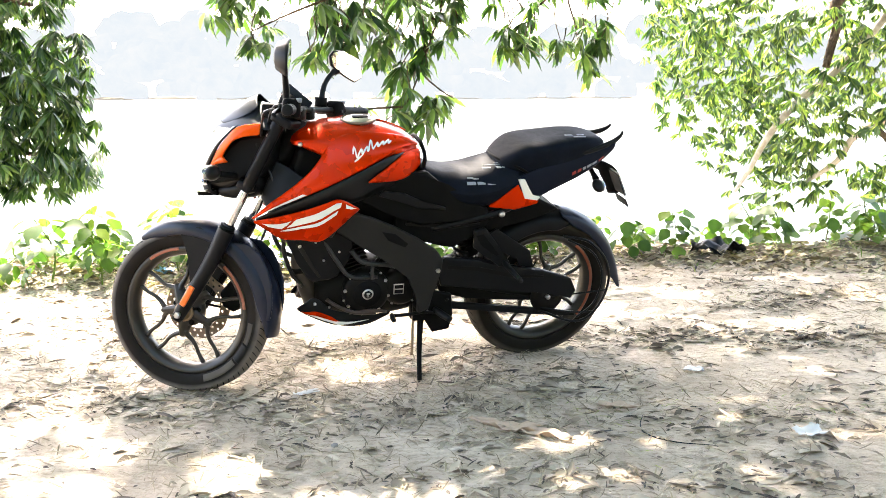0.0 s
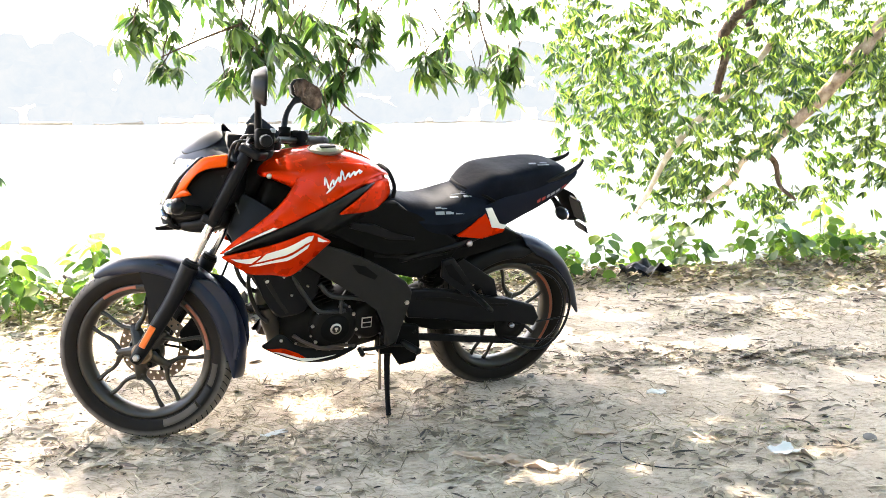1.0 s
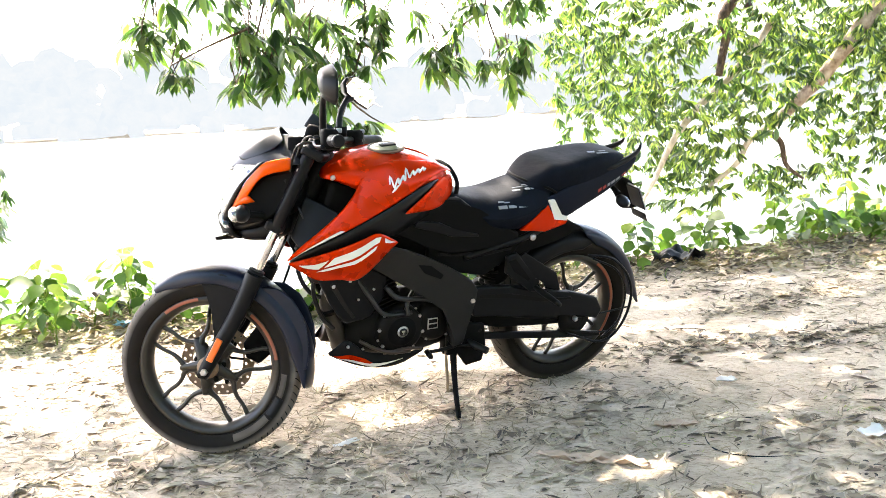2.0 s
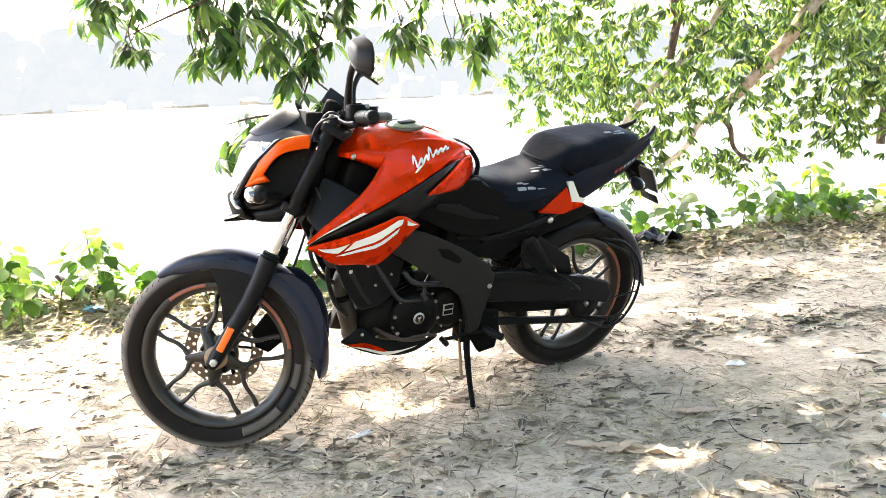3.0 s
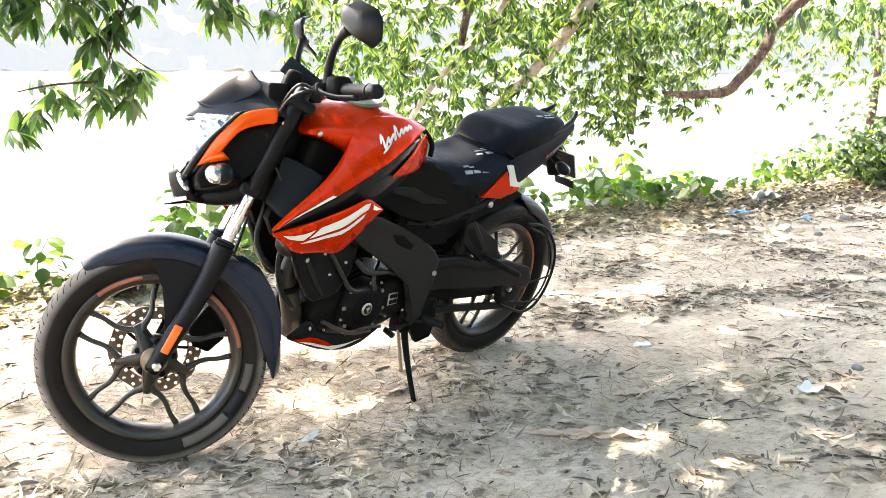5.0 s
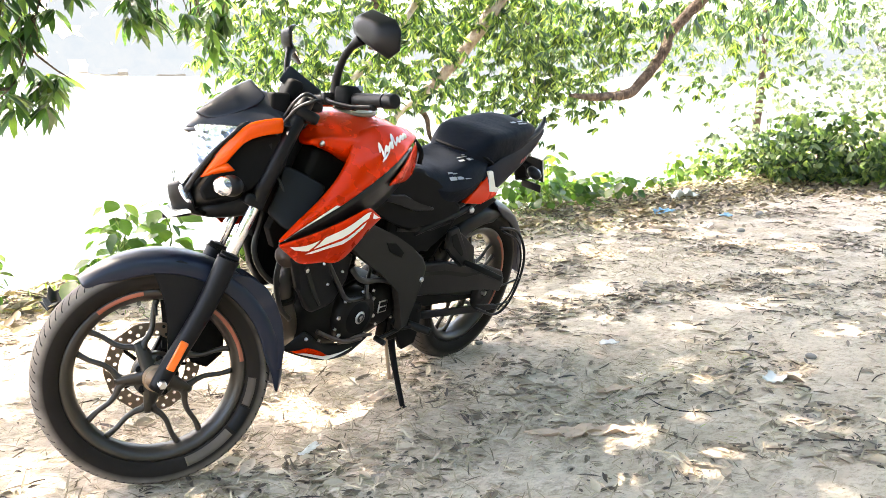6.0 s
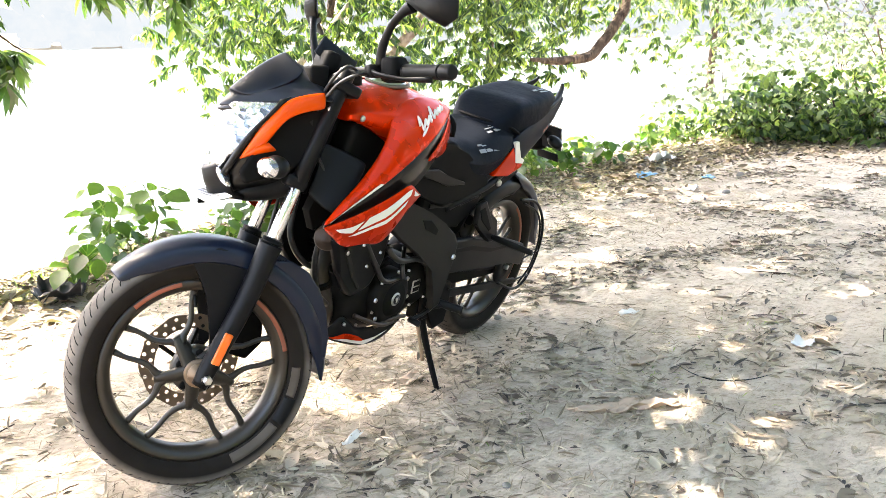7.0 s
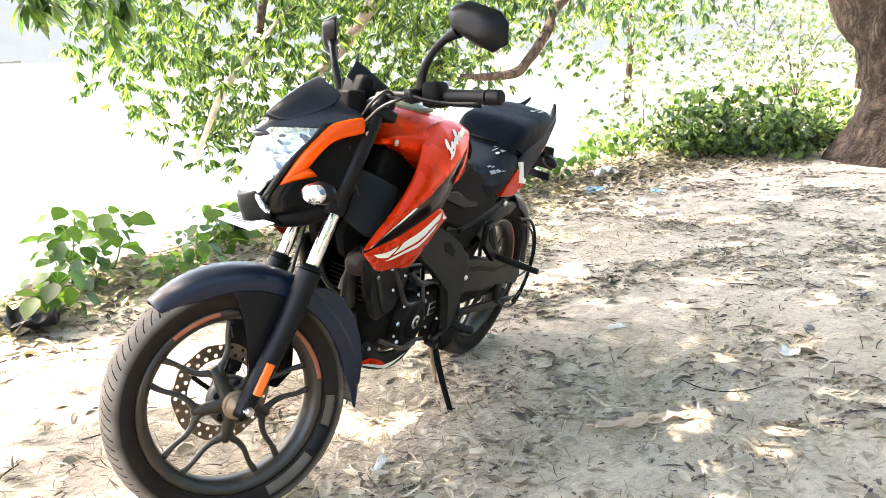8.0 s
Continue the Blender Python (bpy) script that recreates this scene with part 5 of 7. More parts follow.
for s in (1, -1):
    spar = body("frame_spar", prism(SPAR, 0.128 * s, 0.157 * s, 0.011), GREY_FRAME, "dark grey pressed-steel frame spar")
    # Thin black plate on the spar; its colour paints the shade of a recess.
    part("spar_recess_shade", prism([(0.700, 0.640), (0.650, 0.630), (0.600, 0.590), (0.610, 0.575), (0.675, 0.606)], 0.155 * s, 0.1588 * s, 0.002), MATT_BLACK, spar)
    part("spar_bolt", lathe([(0.0001, 0.006), (0.008, 0.006), (0.010, 0.0), (0.0001, 0.0)], 6, closed=False, m=Matrix.Translation((0.478, 0.156 * s, 0.475)) @ Matrix.Rotation(0 if s > 0 else math.pi, 4, "X")), STEEL, spar, smooth=False)
    sp_ = body("side_panel", prism([(0.795, 0.745), (0.765, 0.835), (0.60, 0.835), (0.535, 0.850), (0.470, 0.790), (0.290, 0.702), (0.285, 0.668), (0.44, 0.655), (0.55, 0.640), (0.66, 0.690)], 0.085 * s, 0.128 * s, 0.016), MATT_BLACK, "matt black side panel")
    part("panel_ridge", prism([(0.70, 0.785), (0.62, 0.775), (0.54, 0.735), (0.46, 0.715), (0.46, 0.706), (0.56, 0.715), (0.64, 0.745), (0.71, 0.765)], 0.126 * s, 0.136 * s, 0.004), SATIN_BLACK, sp_)
    part("panel_screw", lathe([(0.0001, 0.004), (0.006, 0.004), (0.008, 0.0), (0.0001, 0.0)], 10, closed=False, m=Matrix.Translation((0.70, 0.128 * s, 0.815)) @ Matrix.Rotation(0 if s > 0 else math.pi, 4, "X")), ENGINE, sp_)
    body("subframe_tube", tube([(0.50, 0.10 * s, 0.62), (0.36, 0.115 * s, 0.655), (0.24, 0.120 * s, 0.685), (0.05, 0.10 * s, 0.76)], 0.013, 10), SATIN_BLACK)
    body("subframe_bolt", lathe([(0.0001, 0.008), (0.009, 0.008), (0.013, 0.0), (0.0001, 0.0)], 12, closed=False, m=Matrix.Translation((0.238, 0.135 * s, 0.680)) @ Matrix.Rotation(0 if s > 0 else math.pi, 4, "X")), STEEL, "steel subframe bolt")
body("spine", prism([(0.98, 0.93), (0.60, 0.82), (0.55, 0.60), (0.62, 0.55), (0.90, 0.70), (1.02, 0.80)], -0.08, 0.08, 0.02), MATT_BLACK)
body("head_pipe", tube([(1.065, 0, 0.80), (0.985, 0, 0.972)], 0.034, 16, 1), MATT_BLACK)
case = body("crankcase", loft([half_ring(x, [(0, zt), (w * 0.8, zt), (w, zt - 0.04), (w, zb + 0.03), (w * 0.7, zb), (0, zb)]) for x, zt, zb, w in ((0.50, 0.42, 0.30, 0.075), (0.55, 0.46, 0.27, 0.095), (0.66, 0.475, 0.262, 0.105), (0.78, 0.47, 0.268, 0.105), (0.88, 0.44, 0.285, 0.095), (0.925, 0.40, 0.32, 0.08))]), ENGINE, "black engine crankcase", levels=1)
for x, z, r, y, mat in ((0.735, 0.385, 0.086, 0.132, ENGINE), (0.735, 0.385, 0.060, 0.138, MATT_BLACK), (0.60, 0.395, 0.072, 0.124, ENGINE)):
    part("engine_cover", lathe([(0.0001, y), (r * 0.8, y), (r, y - 0.012), (r * 1.04, y - 0.03), (r * 1.04, 0.08)], 40, closed=False, m=Matrix.Translation((x, 0, z))), mat, case, "round engine side cover")
disc_b = part("engine_badge", lathe([(0.0001, 0.004), (0.017, 0.004), (0.021, 0.002), (0.021, 0.0)], 24, closed=False, m=Matrix.Translation((0.735, 0.1375, 0.388))), STEEL, case, "round silver engine badge")
part("badge_centre", lathe([(0.0001, 0.003), (0.015, 0.003), (0.015, 0.0)], 24, closed=False, m=Matrix.Translation((0.735, 0.1395, 0.388))), GLOSS_BLACK, case)
part("badge_figure", box((0.012, 0.002, 0.007), 0.0005, m=Matrix.Translation((0.735, 0.1432, 0.391))), STEEL, case)
part("badge_figure", box((0.005, 0.002, 0.014), 0.0005, m=Matrix.Translation((0.735, 0.1434, 0.386))), STEEL, case)
mark = part("cover_mark", box((0.040, 0.004, 0.042), 0.002, m=Matrix.Translation((0.615, 0.1255, 0.395))), STEEL, case, "small silver frame mark")
part("cover_mark_inner", box((0.032, 0.004, 0.014), 0.001, m=Matrix.Translation((0.615, 0.1268, 0.405))), ENGINE, case)
part("cover_mark_inner", box((0.032, 0.004, 0.014), 0.001, m=Matrix.Translation((0.615, 0.1268, 0.386))), ENGINE, case)
for i in range(8):
    a = radians(45 * i + 10)
    part("cover_bolt", lathe([(0.0001, 0.005), (0.006, 0.005), (0.0075, 0.0)], 6, closed=False, m=Matrix.Translation((0.735 + 0.083 * math.cos(a), 0.122, 0.385 + 0.083 * math.sin(a)))), STEEL, case, smooth=False)
CYL = Matrix.Translation((0.795, 0, 0.46)) @ Matrix.Rotation(radians(18), 4, "Y")
cyl = body("cylinder", box((0.12, 0.13, 0.16), 0.015, m=CYL @ Matrix.Translation((0, 0, 0.06))), ENGINE, "black finned engine cylinder")
for i in range(8):
    part("fin", box((0.155, 0.175, 0.005), 0.001, m=CYL @ Matrix.Translation((0, 0, 0.0 + i * 0.016))), ENGINE, cyl, smooth=False)
part("cylinder_head", box((0.14, 0.16, 0.07), 0.014, m=CYL @ Matrix.Translation((0, 0, 0.165))), ENGINE, cyl)
part("spark_plug_cap", tube([CYL @ Vector((0.02, 0.07, 0.16)), CYL @ Vector((0.03, 0.11, 0.17)), CYL @ Vector((0.0, 0.125, 0.20)), CYL @ Vector((-0.08, 0.11, 0.24))], 0.008, 8), CABLE, cyl)
exhaust = body("exhaust_pipe", tube([(0.87, 0.01, 0.56), (0.945, 0.02, 0.555), (0.975, 0.028, 0.50), (0.955, 0.030, 0.42), (0.925, 0.020, 0.345), (0.88, -0.03, 0.275), (0.70, -0.06, 0.262), (0.52, -0.10, 0.27)], [0.021, 0.023, 0.026, 0.030, 0.034, 0.034, 0.034, 0.036], 16), DUSTY_PIPE, "dusty grey-brown exhaust pipe")
body("belly_nose", prism([(0.967, 0.300), (0.930, 0.400), (0.915, 0.395), (0.890, 0.280)], -0.085, -0.050, 0.006), GRIMY, "brown dusty belly pan bracket")
body("sump", loft([half_ring(x, [(0, zt), (w, zt), (w * 1.05, (zt + zb) / 2), (w * 0.8, zb), (0, zb)]) for x, zt, zb, w in ((0.55, 0.345, 0.270, 0.086), (0.66, 0.350, 0.262, 0.094), (0.80, 0.350, 0.264, 0.094), (0.91, 0.36, 0.295, 0.085))]), GRIMY, "grimy brown engine sump", levels=1)
for x, y, z in ((0.93, 0.128, 0.60), (0.90, 0.128, 0.53), (0.845, 0.128, 0.56), (0.64, 0.128, 0.34), (0.82, 0.118, 0.36), (0.87, 0.105, 0.33), (0.69, 0.135, 0.47), (0.56, 0.125, 0.345), (0.80, 0.122, 0.45)):
    body("engine_bolt", lathe([(0.0001, 0.005), (0.0035, 0.005), (0.005, 0.0), (0.0001, 0.0)], 8, closed=False, m=Matrix.Translation((x, y, z))), STEEL, smooth=False)
body("exhaust_flange", tube([(0.968, 0.029, 0.470), (0.963, 0.030, 0.452)], 0.034, 14, 1), ENGINE)
body("silencer", tube([(0.55, -0.11, 0.27), (0.45, -0.14, 0.29), (0.25, -0.155, 0.35), (0.10, -0.16, 0.40)], [0.036, 0.055, 0.06, 0.045], 18), MATT_BLACK, "short black silencer")
for s in (1, -1):
    rs_ = body("radiator_shroud", prism([(1.040, 0.640), (0.86, 0.642), (0.79, 0.60), (0.80, 0.52), (0.845, 0.455), (0.875, 0.444), (0.934, 0.438), (0.955, 0.455), (0.993, 0.519), (1.037, 0.614)], 0.088 * s, 0.118 * s, 0.014), SATIN_BLACK, "black front shroud")
    part("shroud_rib", prism([(0.985, 0.60), (0.93, 0.50), (0.905, 0.462), (0.915, 0.458), (0.945, 0.50), (0.998, 0.59)], 0.116 * s, 0.122 * s, 0.003), GREY_FRAME, rs_)
    part("shroud_screw", lathe([(0.0001, 0.004), (0.006, 0.004), (0.008, 0.0), (0.0001, 0.0)], 10, closed=False, m=Matrix.Translation((0.985, 0.119 * s, 0.585)) @ Matrix.Rotation(0 if s > 0 else math.pi, 4, "X")), STEEL, rs_)
    up_ = [(0.985, 0.070, 0.318), (0.955, 0.084, 0.345), (0.925, 0.090, 0.368), (0.890, 0.094, 0.345), (0.855, 0.098, 0.315), (0.78, 0.104, 0.298), (0.70, 0.108, 0.290), (0.635, 0.106, 0.298)]
    lo_ = [(0.982, 0.070, 0.308), (0.950, 0.092, 0.294), (0.906, 0.106, 0.276), (0.860, 0.112, 0.260), (0.800, 0.114, 0.247), (0.75, 0.114, 0.246), (0.705, 0.112, 0.254), (0.640, 0.104, 0.280)]
    shape_ = Patch(up_, lo_, 0.006, 21)
    belly = body("belly_pan", shape_.mesh(5, s), SATIN_BLACK, "black belly pan with orange and white flashes", thick=0.005, levels=1)
    part("orange_flash", shape_.mesh(2, s, cols=10, lift=0.004, shape=quad_shape((0.05, 0.68), (0.40, 0.46), (0.49, 0.66), (0.10, 0.82))), ORANGE, belly, "orange flash")
    part("white_flash", shape_.mesh(2, s, cols=10, lift=0.004, shape=quad_shape((0.10, 0.83), (0.47, 0.67), (0.78, 0.42), (0.45, 0.90))), WHITE, belly, "white flash")
    part("belly_bolt", lathe([(0.0001, 0.006), (0.0045, 0.006), (0.006, 0.0), (0.0001, 0.0)], 10, closed=False, m=Matrix.Translation((0.922, 0.100 * s, 0.345)) @ Matrix.Rotation(0 if s > 0 else math.pi, 4, "X")), STEEL, belly)
body("horn", lathe([(0.0001, 0.024), (0.010, 0.022), (0.015, 0.014), (0.028, 0.012), (0.034, 0.005), (0.034, -0.005), (0.026, -0.012), (0.0001, -0.016)], 32, closed=False, m=Matrix.Translation((1.030, 0.078, 0.622)) @ Matrix.Rotation(radians(-62), 4, "Z")), GRIMY, "brown disc horn")
for pts in ([(1.02, 0.06, 0.66), (1.03, 0.05, 0.55), (1.0, 0.05, 0.45), (0.96, 0.06, 0.40)], [(1.04, -0.03, 0.72), (1.06, -0.02, 0.60), (1.02, 0.02, 0.52), (0.92, 0.05, 0.50)], [(0.90, 0.11, 0.60), (0.85, 0.125, 0.52), (0.80, 0.13, 0.46), (0.70, 0.125, 0.45)]):
    body("engine_hose", tube(pts, 0.008, 8), CABLE)
for pts, r, mat in (([(0.80, 0.12, 0.56), (0.76, 0.14, 0.52), (0.66, 0.135, 0.50), (0.58, 0.125, 0.47)], 0.009, CABLE), ([(0.88, 0.10, 0.36), (0.84, 0.128, 0.34), (0.78, 0.135, 0.315), (0.70, 0.130, 0.305)], 0.007, GRIMY), ([(0.80, 0.125, 0.31), (0.72, 0.135, 0.32), (0.66, 0.135, 0.31)], 0.006, GRIMY), ([(0.68, 0.10, 0.53), (0.72, 0.13, 0.49), (0.72, 0.142, 0.45)], 0.007, CABLE), ([(0.62, 0.10, 0.56), (0.60, 0.12, 0.50), (0.57, 0.125, 0.45)], 0.010, GRIMY)):
    body("engine_pipe", tube(pts, r, 8), mat)
# side stand, pegs, levers
stand = body("side_stand", tube([(0.512, 0.100, 0.285), (0.521, 0.128, 0.220), (0.534, 0.182, 0.135), (0.542, 0.236, 0.052)], [0.015, 0.012, 0.0095, 0.009], 10), MATT_BLACK, "black steel side stand")
part("stand_foot", box((0.065, 0.030, 0.008), 0.003, m=Matrix.Translation((0.540, 0.240, 0.048)) @ Matrix.Rotation(radians(14), 4, "X")), MATT_BLACK, stand)
part("stand_spring", tube([(0.545, 0.105, 0.275), (0.553, 0.140, 0.20), (0.560, 0.172, 0.135)], 0.006, 8), RUST, stand)
part("stand_bracket", box((0.06, 0.04, 0.07), 0.008, m=Matrix.Translation((0.525, 0.09, 0.285))), MATT_BLACK, stand)
for s in (1, -1):
    body("foot_peg", tube([(0.470, 0.13 * s, 0.305), (0.455, 0.16 * s, 0.298), (0.430, 0.205 * s, 0.292)], [0.010, 0.014, 0.013], 10), RUBBER_GRIP, "black rider foot peg")
    body("peg_plate", prism([(0.56, 0.37), (0.48, 0.40), (0.45, 0.33), (0.49, 0.255), (0.55, 0.255)], 0.112 * s, 0.128 * s, 0.005), MATT_BLACK)
    arm = body("pillion_peg_bracket", prism([(0.341, 0.619), (0.297, 0.628), (0.200, 0.503), (0.183, 0.480), (0.198, 0.460), (0.228, 0.466), (0.305, 0.533), (0.339, 0.550)], 0.122 * s, 0.142 * s, 0.007), SATIN_BLACK, "black pillion peg bracket")
    part("bracket_web", prism([(0.335, 0.600), (0.305, 0.606), (0.235, 0.520), (0.245, 0.512), (0.310, 0.560)], 0.140 * s, 0.1445 * s, 0.0015), MATT_BLACK, arm)
    part("pillion_peg", tube([(0.208, 0.135 * s, 0.482), (0.208, 0.170 * s, 0.482), (0.206, 0.235 * s, 0.481), (0.206, 0.298 * s, 0.481)], [0.012, 0.015, 0.015, 0.012], 10, 3, flat=0.75), RUBBER_GRIP, arm)
    rear_set = body("rear_set", prism([(0.559, 0.326), (0.497, 0.382), (0.407, 0.361), (0.394, 0.277), (0.405, 0.212), (0.472, 0.203), (0.511, 0.263)], 0.112 * s, 0.134 * s, 0.007), MATT_BLACK, "black foot peg mounting plate")
    part("rear_set_bolt", lathe([(0.0001, 0.006), (0.008, 0.006), (0.010, 0.0), (0.0001, 0.0)], 6, closed=False, m=Matrix.Translation((0.505, 0.134 * s, 0.300)) @ Matrix.Rotation(0 if s > 0 else math.pi, 4, "X")), STEEL, rear_set, smooth=False)
    part("rear_set_bolt", lathe([(0.0001, 0.005), (0.006, 0.005), (0.008, 0.0), (0.0001, 0.0)], 6, closed=False, m=Matrix.Translation((0.425, 0.134 * s, 0.340)) @ Matrix.Rotation(0 if s > 0 else math.pi, 4, "X")), ENGINE, rear_set, smooth=False)
    cover = body("lower_side_cover", prism([(0.640, 0.600), (0.449, 0.551), (0.404, 0.540), (0.364, 0.583), (0.304, 0.597), (0.270, 0.646), (0.290, 0.680), (0.640, 0.690)], 0.080 * s, 0.108 * s, 0.010), MATT_BLACK, "matt black lower side cover")
    part("cover_ridge", prism([(0.60, 0.655), (0.42, 0.632), (0.31, 0.640), (0.31, 0.632), (0.42, 0.620), (0.60, 0.642)], 0.106 * s, 0.112 * s, 0.002), SATIN_BLACK, cover)
gear = body("gear_lever", tube([(0.52, 0.140, 0.300), (0.58, 0.146, 0.296), (0.64, 0.148, 0.296)], 0.007, 8), ENGINE, "gear lever")
part("toe_peg", tube([(0.64, 0.140, 0.296), (0.642, 0.180, 0.294)], 0.010, 8, 1), RUBBER_GRIP, gear)
part("heel_peg", tube([(0.45, 0.145, 0.292), (0.45, 0.18, 0.290)], 0.009, 8, 1), RUBBER_GRIP, gear)
part("heel_arm", tube([(0.52, 0.142, 0.300), (0.45, 0.148, 0.292)], 0.006, 8, 1), ENGINE, gear)
# swinging arm, chain case, shock
for s in (1, -1):
    body("swing_arm", tube([(0.455, 0.082 * s, 0.405), (0.30, 0.095 * s, 0.375), (0.10, 0.088 * s, 0.325), (-0.035, 0.085 * s, 0.305)], [0.032, 0.028, 0.024, 0.020], 8, flat=0.55), SATIN_BLACK, "black swinging arm")
    body("chain_adjuster", box((0.05, 0.012, 0.035), 0.004, m=Matrix.Translation((REAR_X - 0.01, 0.104 * s, REAR_Z + 0.003))), STEEL)
body("rear_axle", tube([(REAR_X, -0.125, REAR_Z), (REAR_X, 0.125, REAR_Z)], 0.010, 10, 1), STEEL)
chain = body("chain_case", prism([(0.470, 0.470), (0.445, 0.508), (0.30, 0.492), (0.157, 0.446), (0.04, 0.434), (-0.095, 0.388), (-0.125, 0.335), (-0.105, 0.298), (0.04, 0.345), (0.20, 0.362), (0.33, 0.378), (0.45, 0.392)], 0.098, 0.126, 0.008), SATIN_BLACK, "black chain case")
part("lower_guard", prism([(0.475, 0.420), (0.33, 0.390), (0.20, 0.372), (0.04, 0.352), (-0.03, 0.330), (-0.02, 0.276), (0.04, 0.290), (0.20, 0.305), (0.33, 0.318), (0.44, 0.352)], 0.074, 0.097, 0.006), MATT_BLACK, chain)
part("case_rib", prism([(0.43, 0.478), (0.30, 0.464), (0.16, 0.424), (0.03, 0.412), (0.03, 0.402), (0.17, 0.412), (0.31, 0.450), (0.43, 0.464)], 0.124, 0.1285, 0.0015), ENGINE, chain)
part("lower_run", prism([(0.42, 0.316), (0.211, 0.283), (0.035, 0.256), (-0.143, 0.226), (-0.146, 0.208), (0.031, 0.230), (0.208, 0.258), (0.42, 0.288)], 0.092, 0.108, 0.004), SATIN_BLACK, chain)
part("sprocket", lathe([(0.070, 0.112), (0.070, 0.104), (0.0001, 0.104), (0.0001, 0.112)], 36, m=Matrix.Translation((REAR_X, 0, REAR_Z))), ENGINE, chain)
shock = body("rear_shock", tube([(0.36, 0, 0.66), (0.31, 0, 0.42)], 0.022, 12, 1), SATIN_BLACK, "rear shock absorber with a coil spring")
coil = [(0.335 + 0.04 * math.cos(k) + 0.025 - 0.0045 * k * 0.25, 0.04 * math.sin(k), 0.645 - k * 0.0048) for k in np.linspace(0, 42, 100)]
part("coil_spring", tube(coil, 0.006, 6, 1), ENGINE, shock, "dark coil spring")
rear_fender = body("rear_mudguard", arc_fender((REAR_X, REAR_Z), 0.338, 182, 97, 0.070, 0.050, 0.8, 0.95, 0.030), NAVY, "dark blue-black rear mudguard", thick=0.004, levels=1)
part("hugger", arc_fender((REAR_X, REAR_Z), 0.320, 108, 38, 0.068, 0.060, 0.9, 0.9), SATIN_BLACK, rear_fender, "black tyre hugger", thick=0.004, levels=1)
for s in (1, -1):
    part("mudguard_stay", prism([(0.29, 0.56), (0.23, 0.60), (0.08, 0.50), (0.02, 0.33), (0.06, 0.32), (0.13, 0.47)], 0.075 * s, 0.085 * s, 0.004), SATIN_BLACK, rear_fender)
body("inner_mudguard", arc_fender((REAR_X, REAR_Z), 0.375, 60, 25, 0.06, 0.03, 0.8, 0.8), MATT_BLACK, thick=0.004)
guard = body("saree_guard", tube([(-0.05, 0.095, 0.560), (-0.16, 0.105, 0.535), (-0.24, 0.110, 0.460), (-0.272, 0.112, 0.370), (-0.255, 0.112, 0.270), (-0.20, 0.112, 0.200), (-0.12, 0.110, 0.190), (0.02, 0.110, 0.250)], 0.0055, 8), SATIN_BLACK, "black wire side guard beside the rear wheel")
part("guard_wire", tube([(-0.07, 0.098, 0.545), (-0.18, 0.114, 0.490), (-0.235, 0.118, 0.390), (-0.22, 0.118, 0.275), (-0.15, 0.114, 0.205)], 0.0040, 8), SATIN_BLACK, guard)
part("guard_wire", tube([(-0.268, 0.112, 0.32), (-0.15, 0.115, 0.315), (0.0, 0.112, 0.31)], 0.0035, 8), SATIN_BLACK, guard)
part("guard_wire", tube([(-0.225, 0.112, 0.225), (-0.12, 0.113, 0.232), (0.02, 0.110, 0.262)], 0.0035, 8), SATIN_BLACK, guard)


rng = random.Random(7)
# the shade tree: trunk at the path's side, crown over the path, boughs hanging over the bank
shade = new("shade_tree")
shade.location = (7.36, 4.86, 0.0)
tagged(shade, "large mango tree, thick rough trunk, boughs hanging over the bank", "tree")
TRUNK_AT = Vector((7.36, 4.86, 0.0))
def rel(pts):
    return [Vector(p) - TRUNK_AT for p in pts]
limb(rel([(7.36, 4.86, -0.1), (7.36, 4.86, 0.18), (7.41, 4.88, 0.62), (7.34, 4.98, 1.2), (7.24, 5.2, 1.8), (7.3, 5.5, 3.0)]), [0.84, 0.58, 0.39, 0.41, 0.47, 0.44], shade, name="trunk", label="rough brown trunk", n=40)
limb(rel([(7.5, 5.5, 2.6), (6.0, 6.2, 4.2), (3.0, 7.0, 5.0), (0.0, 7.6, 4.6), (-2.5, 7.8, 3.8)]), [0.24, 0.20, 0.15, 0.10, 0.05], shade)
limb(rel([(7.5, 5.5, 2.8), (6.5, 5.0, 4.6), (3.5, 5.2, 5.6), (0.0, 5.5, 5.8)]), [0.22, 0.17, 0.12, 0.06], shade)
limb(rel([(7.55, 5.5, 2.9), (7.6, 4.0, 4.8), (6.0, 2.5, 5.8), (2.0, 2.6, 6.2)]), [0.22, 0.17, 0.11, 0.05], shade)
def slant(p):
    """The boughs hang along a line that runs away over the water."""
    return Vector((p[0], p[1] + 0.35 * p[0], p[2]))
near = [slant(c) for c in whorls(NEAR, rng)]
near_rel = [tuple(Vector(c) - TRUNK_AT) for c in near]
rosettes("hanging_leaves", near_rel, LEAF, rng, 0.225, (10, 15), 0.40, shade, "drooping green mango leaves", wide=0.26, open_=1.1, loose=0.5)
for c in near_rel[:110]:
    c = Vector(c)
    q = c + Vector((rng.gauss(0.02, 0.07), 0.08, rng.uniform(0.18, 0.34)))
    part("twig", tube([c, (c + q) / 2 + Vector((rng.gauss(0, 0.02), 0, 0)), q], [0.003, 0.005, 0.007], 5, 3), BARK, shade)
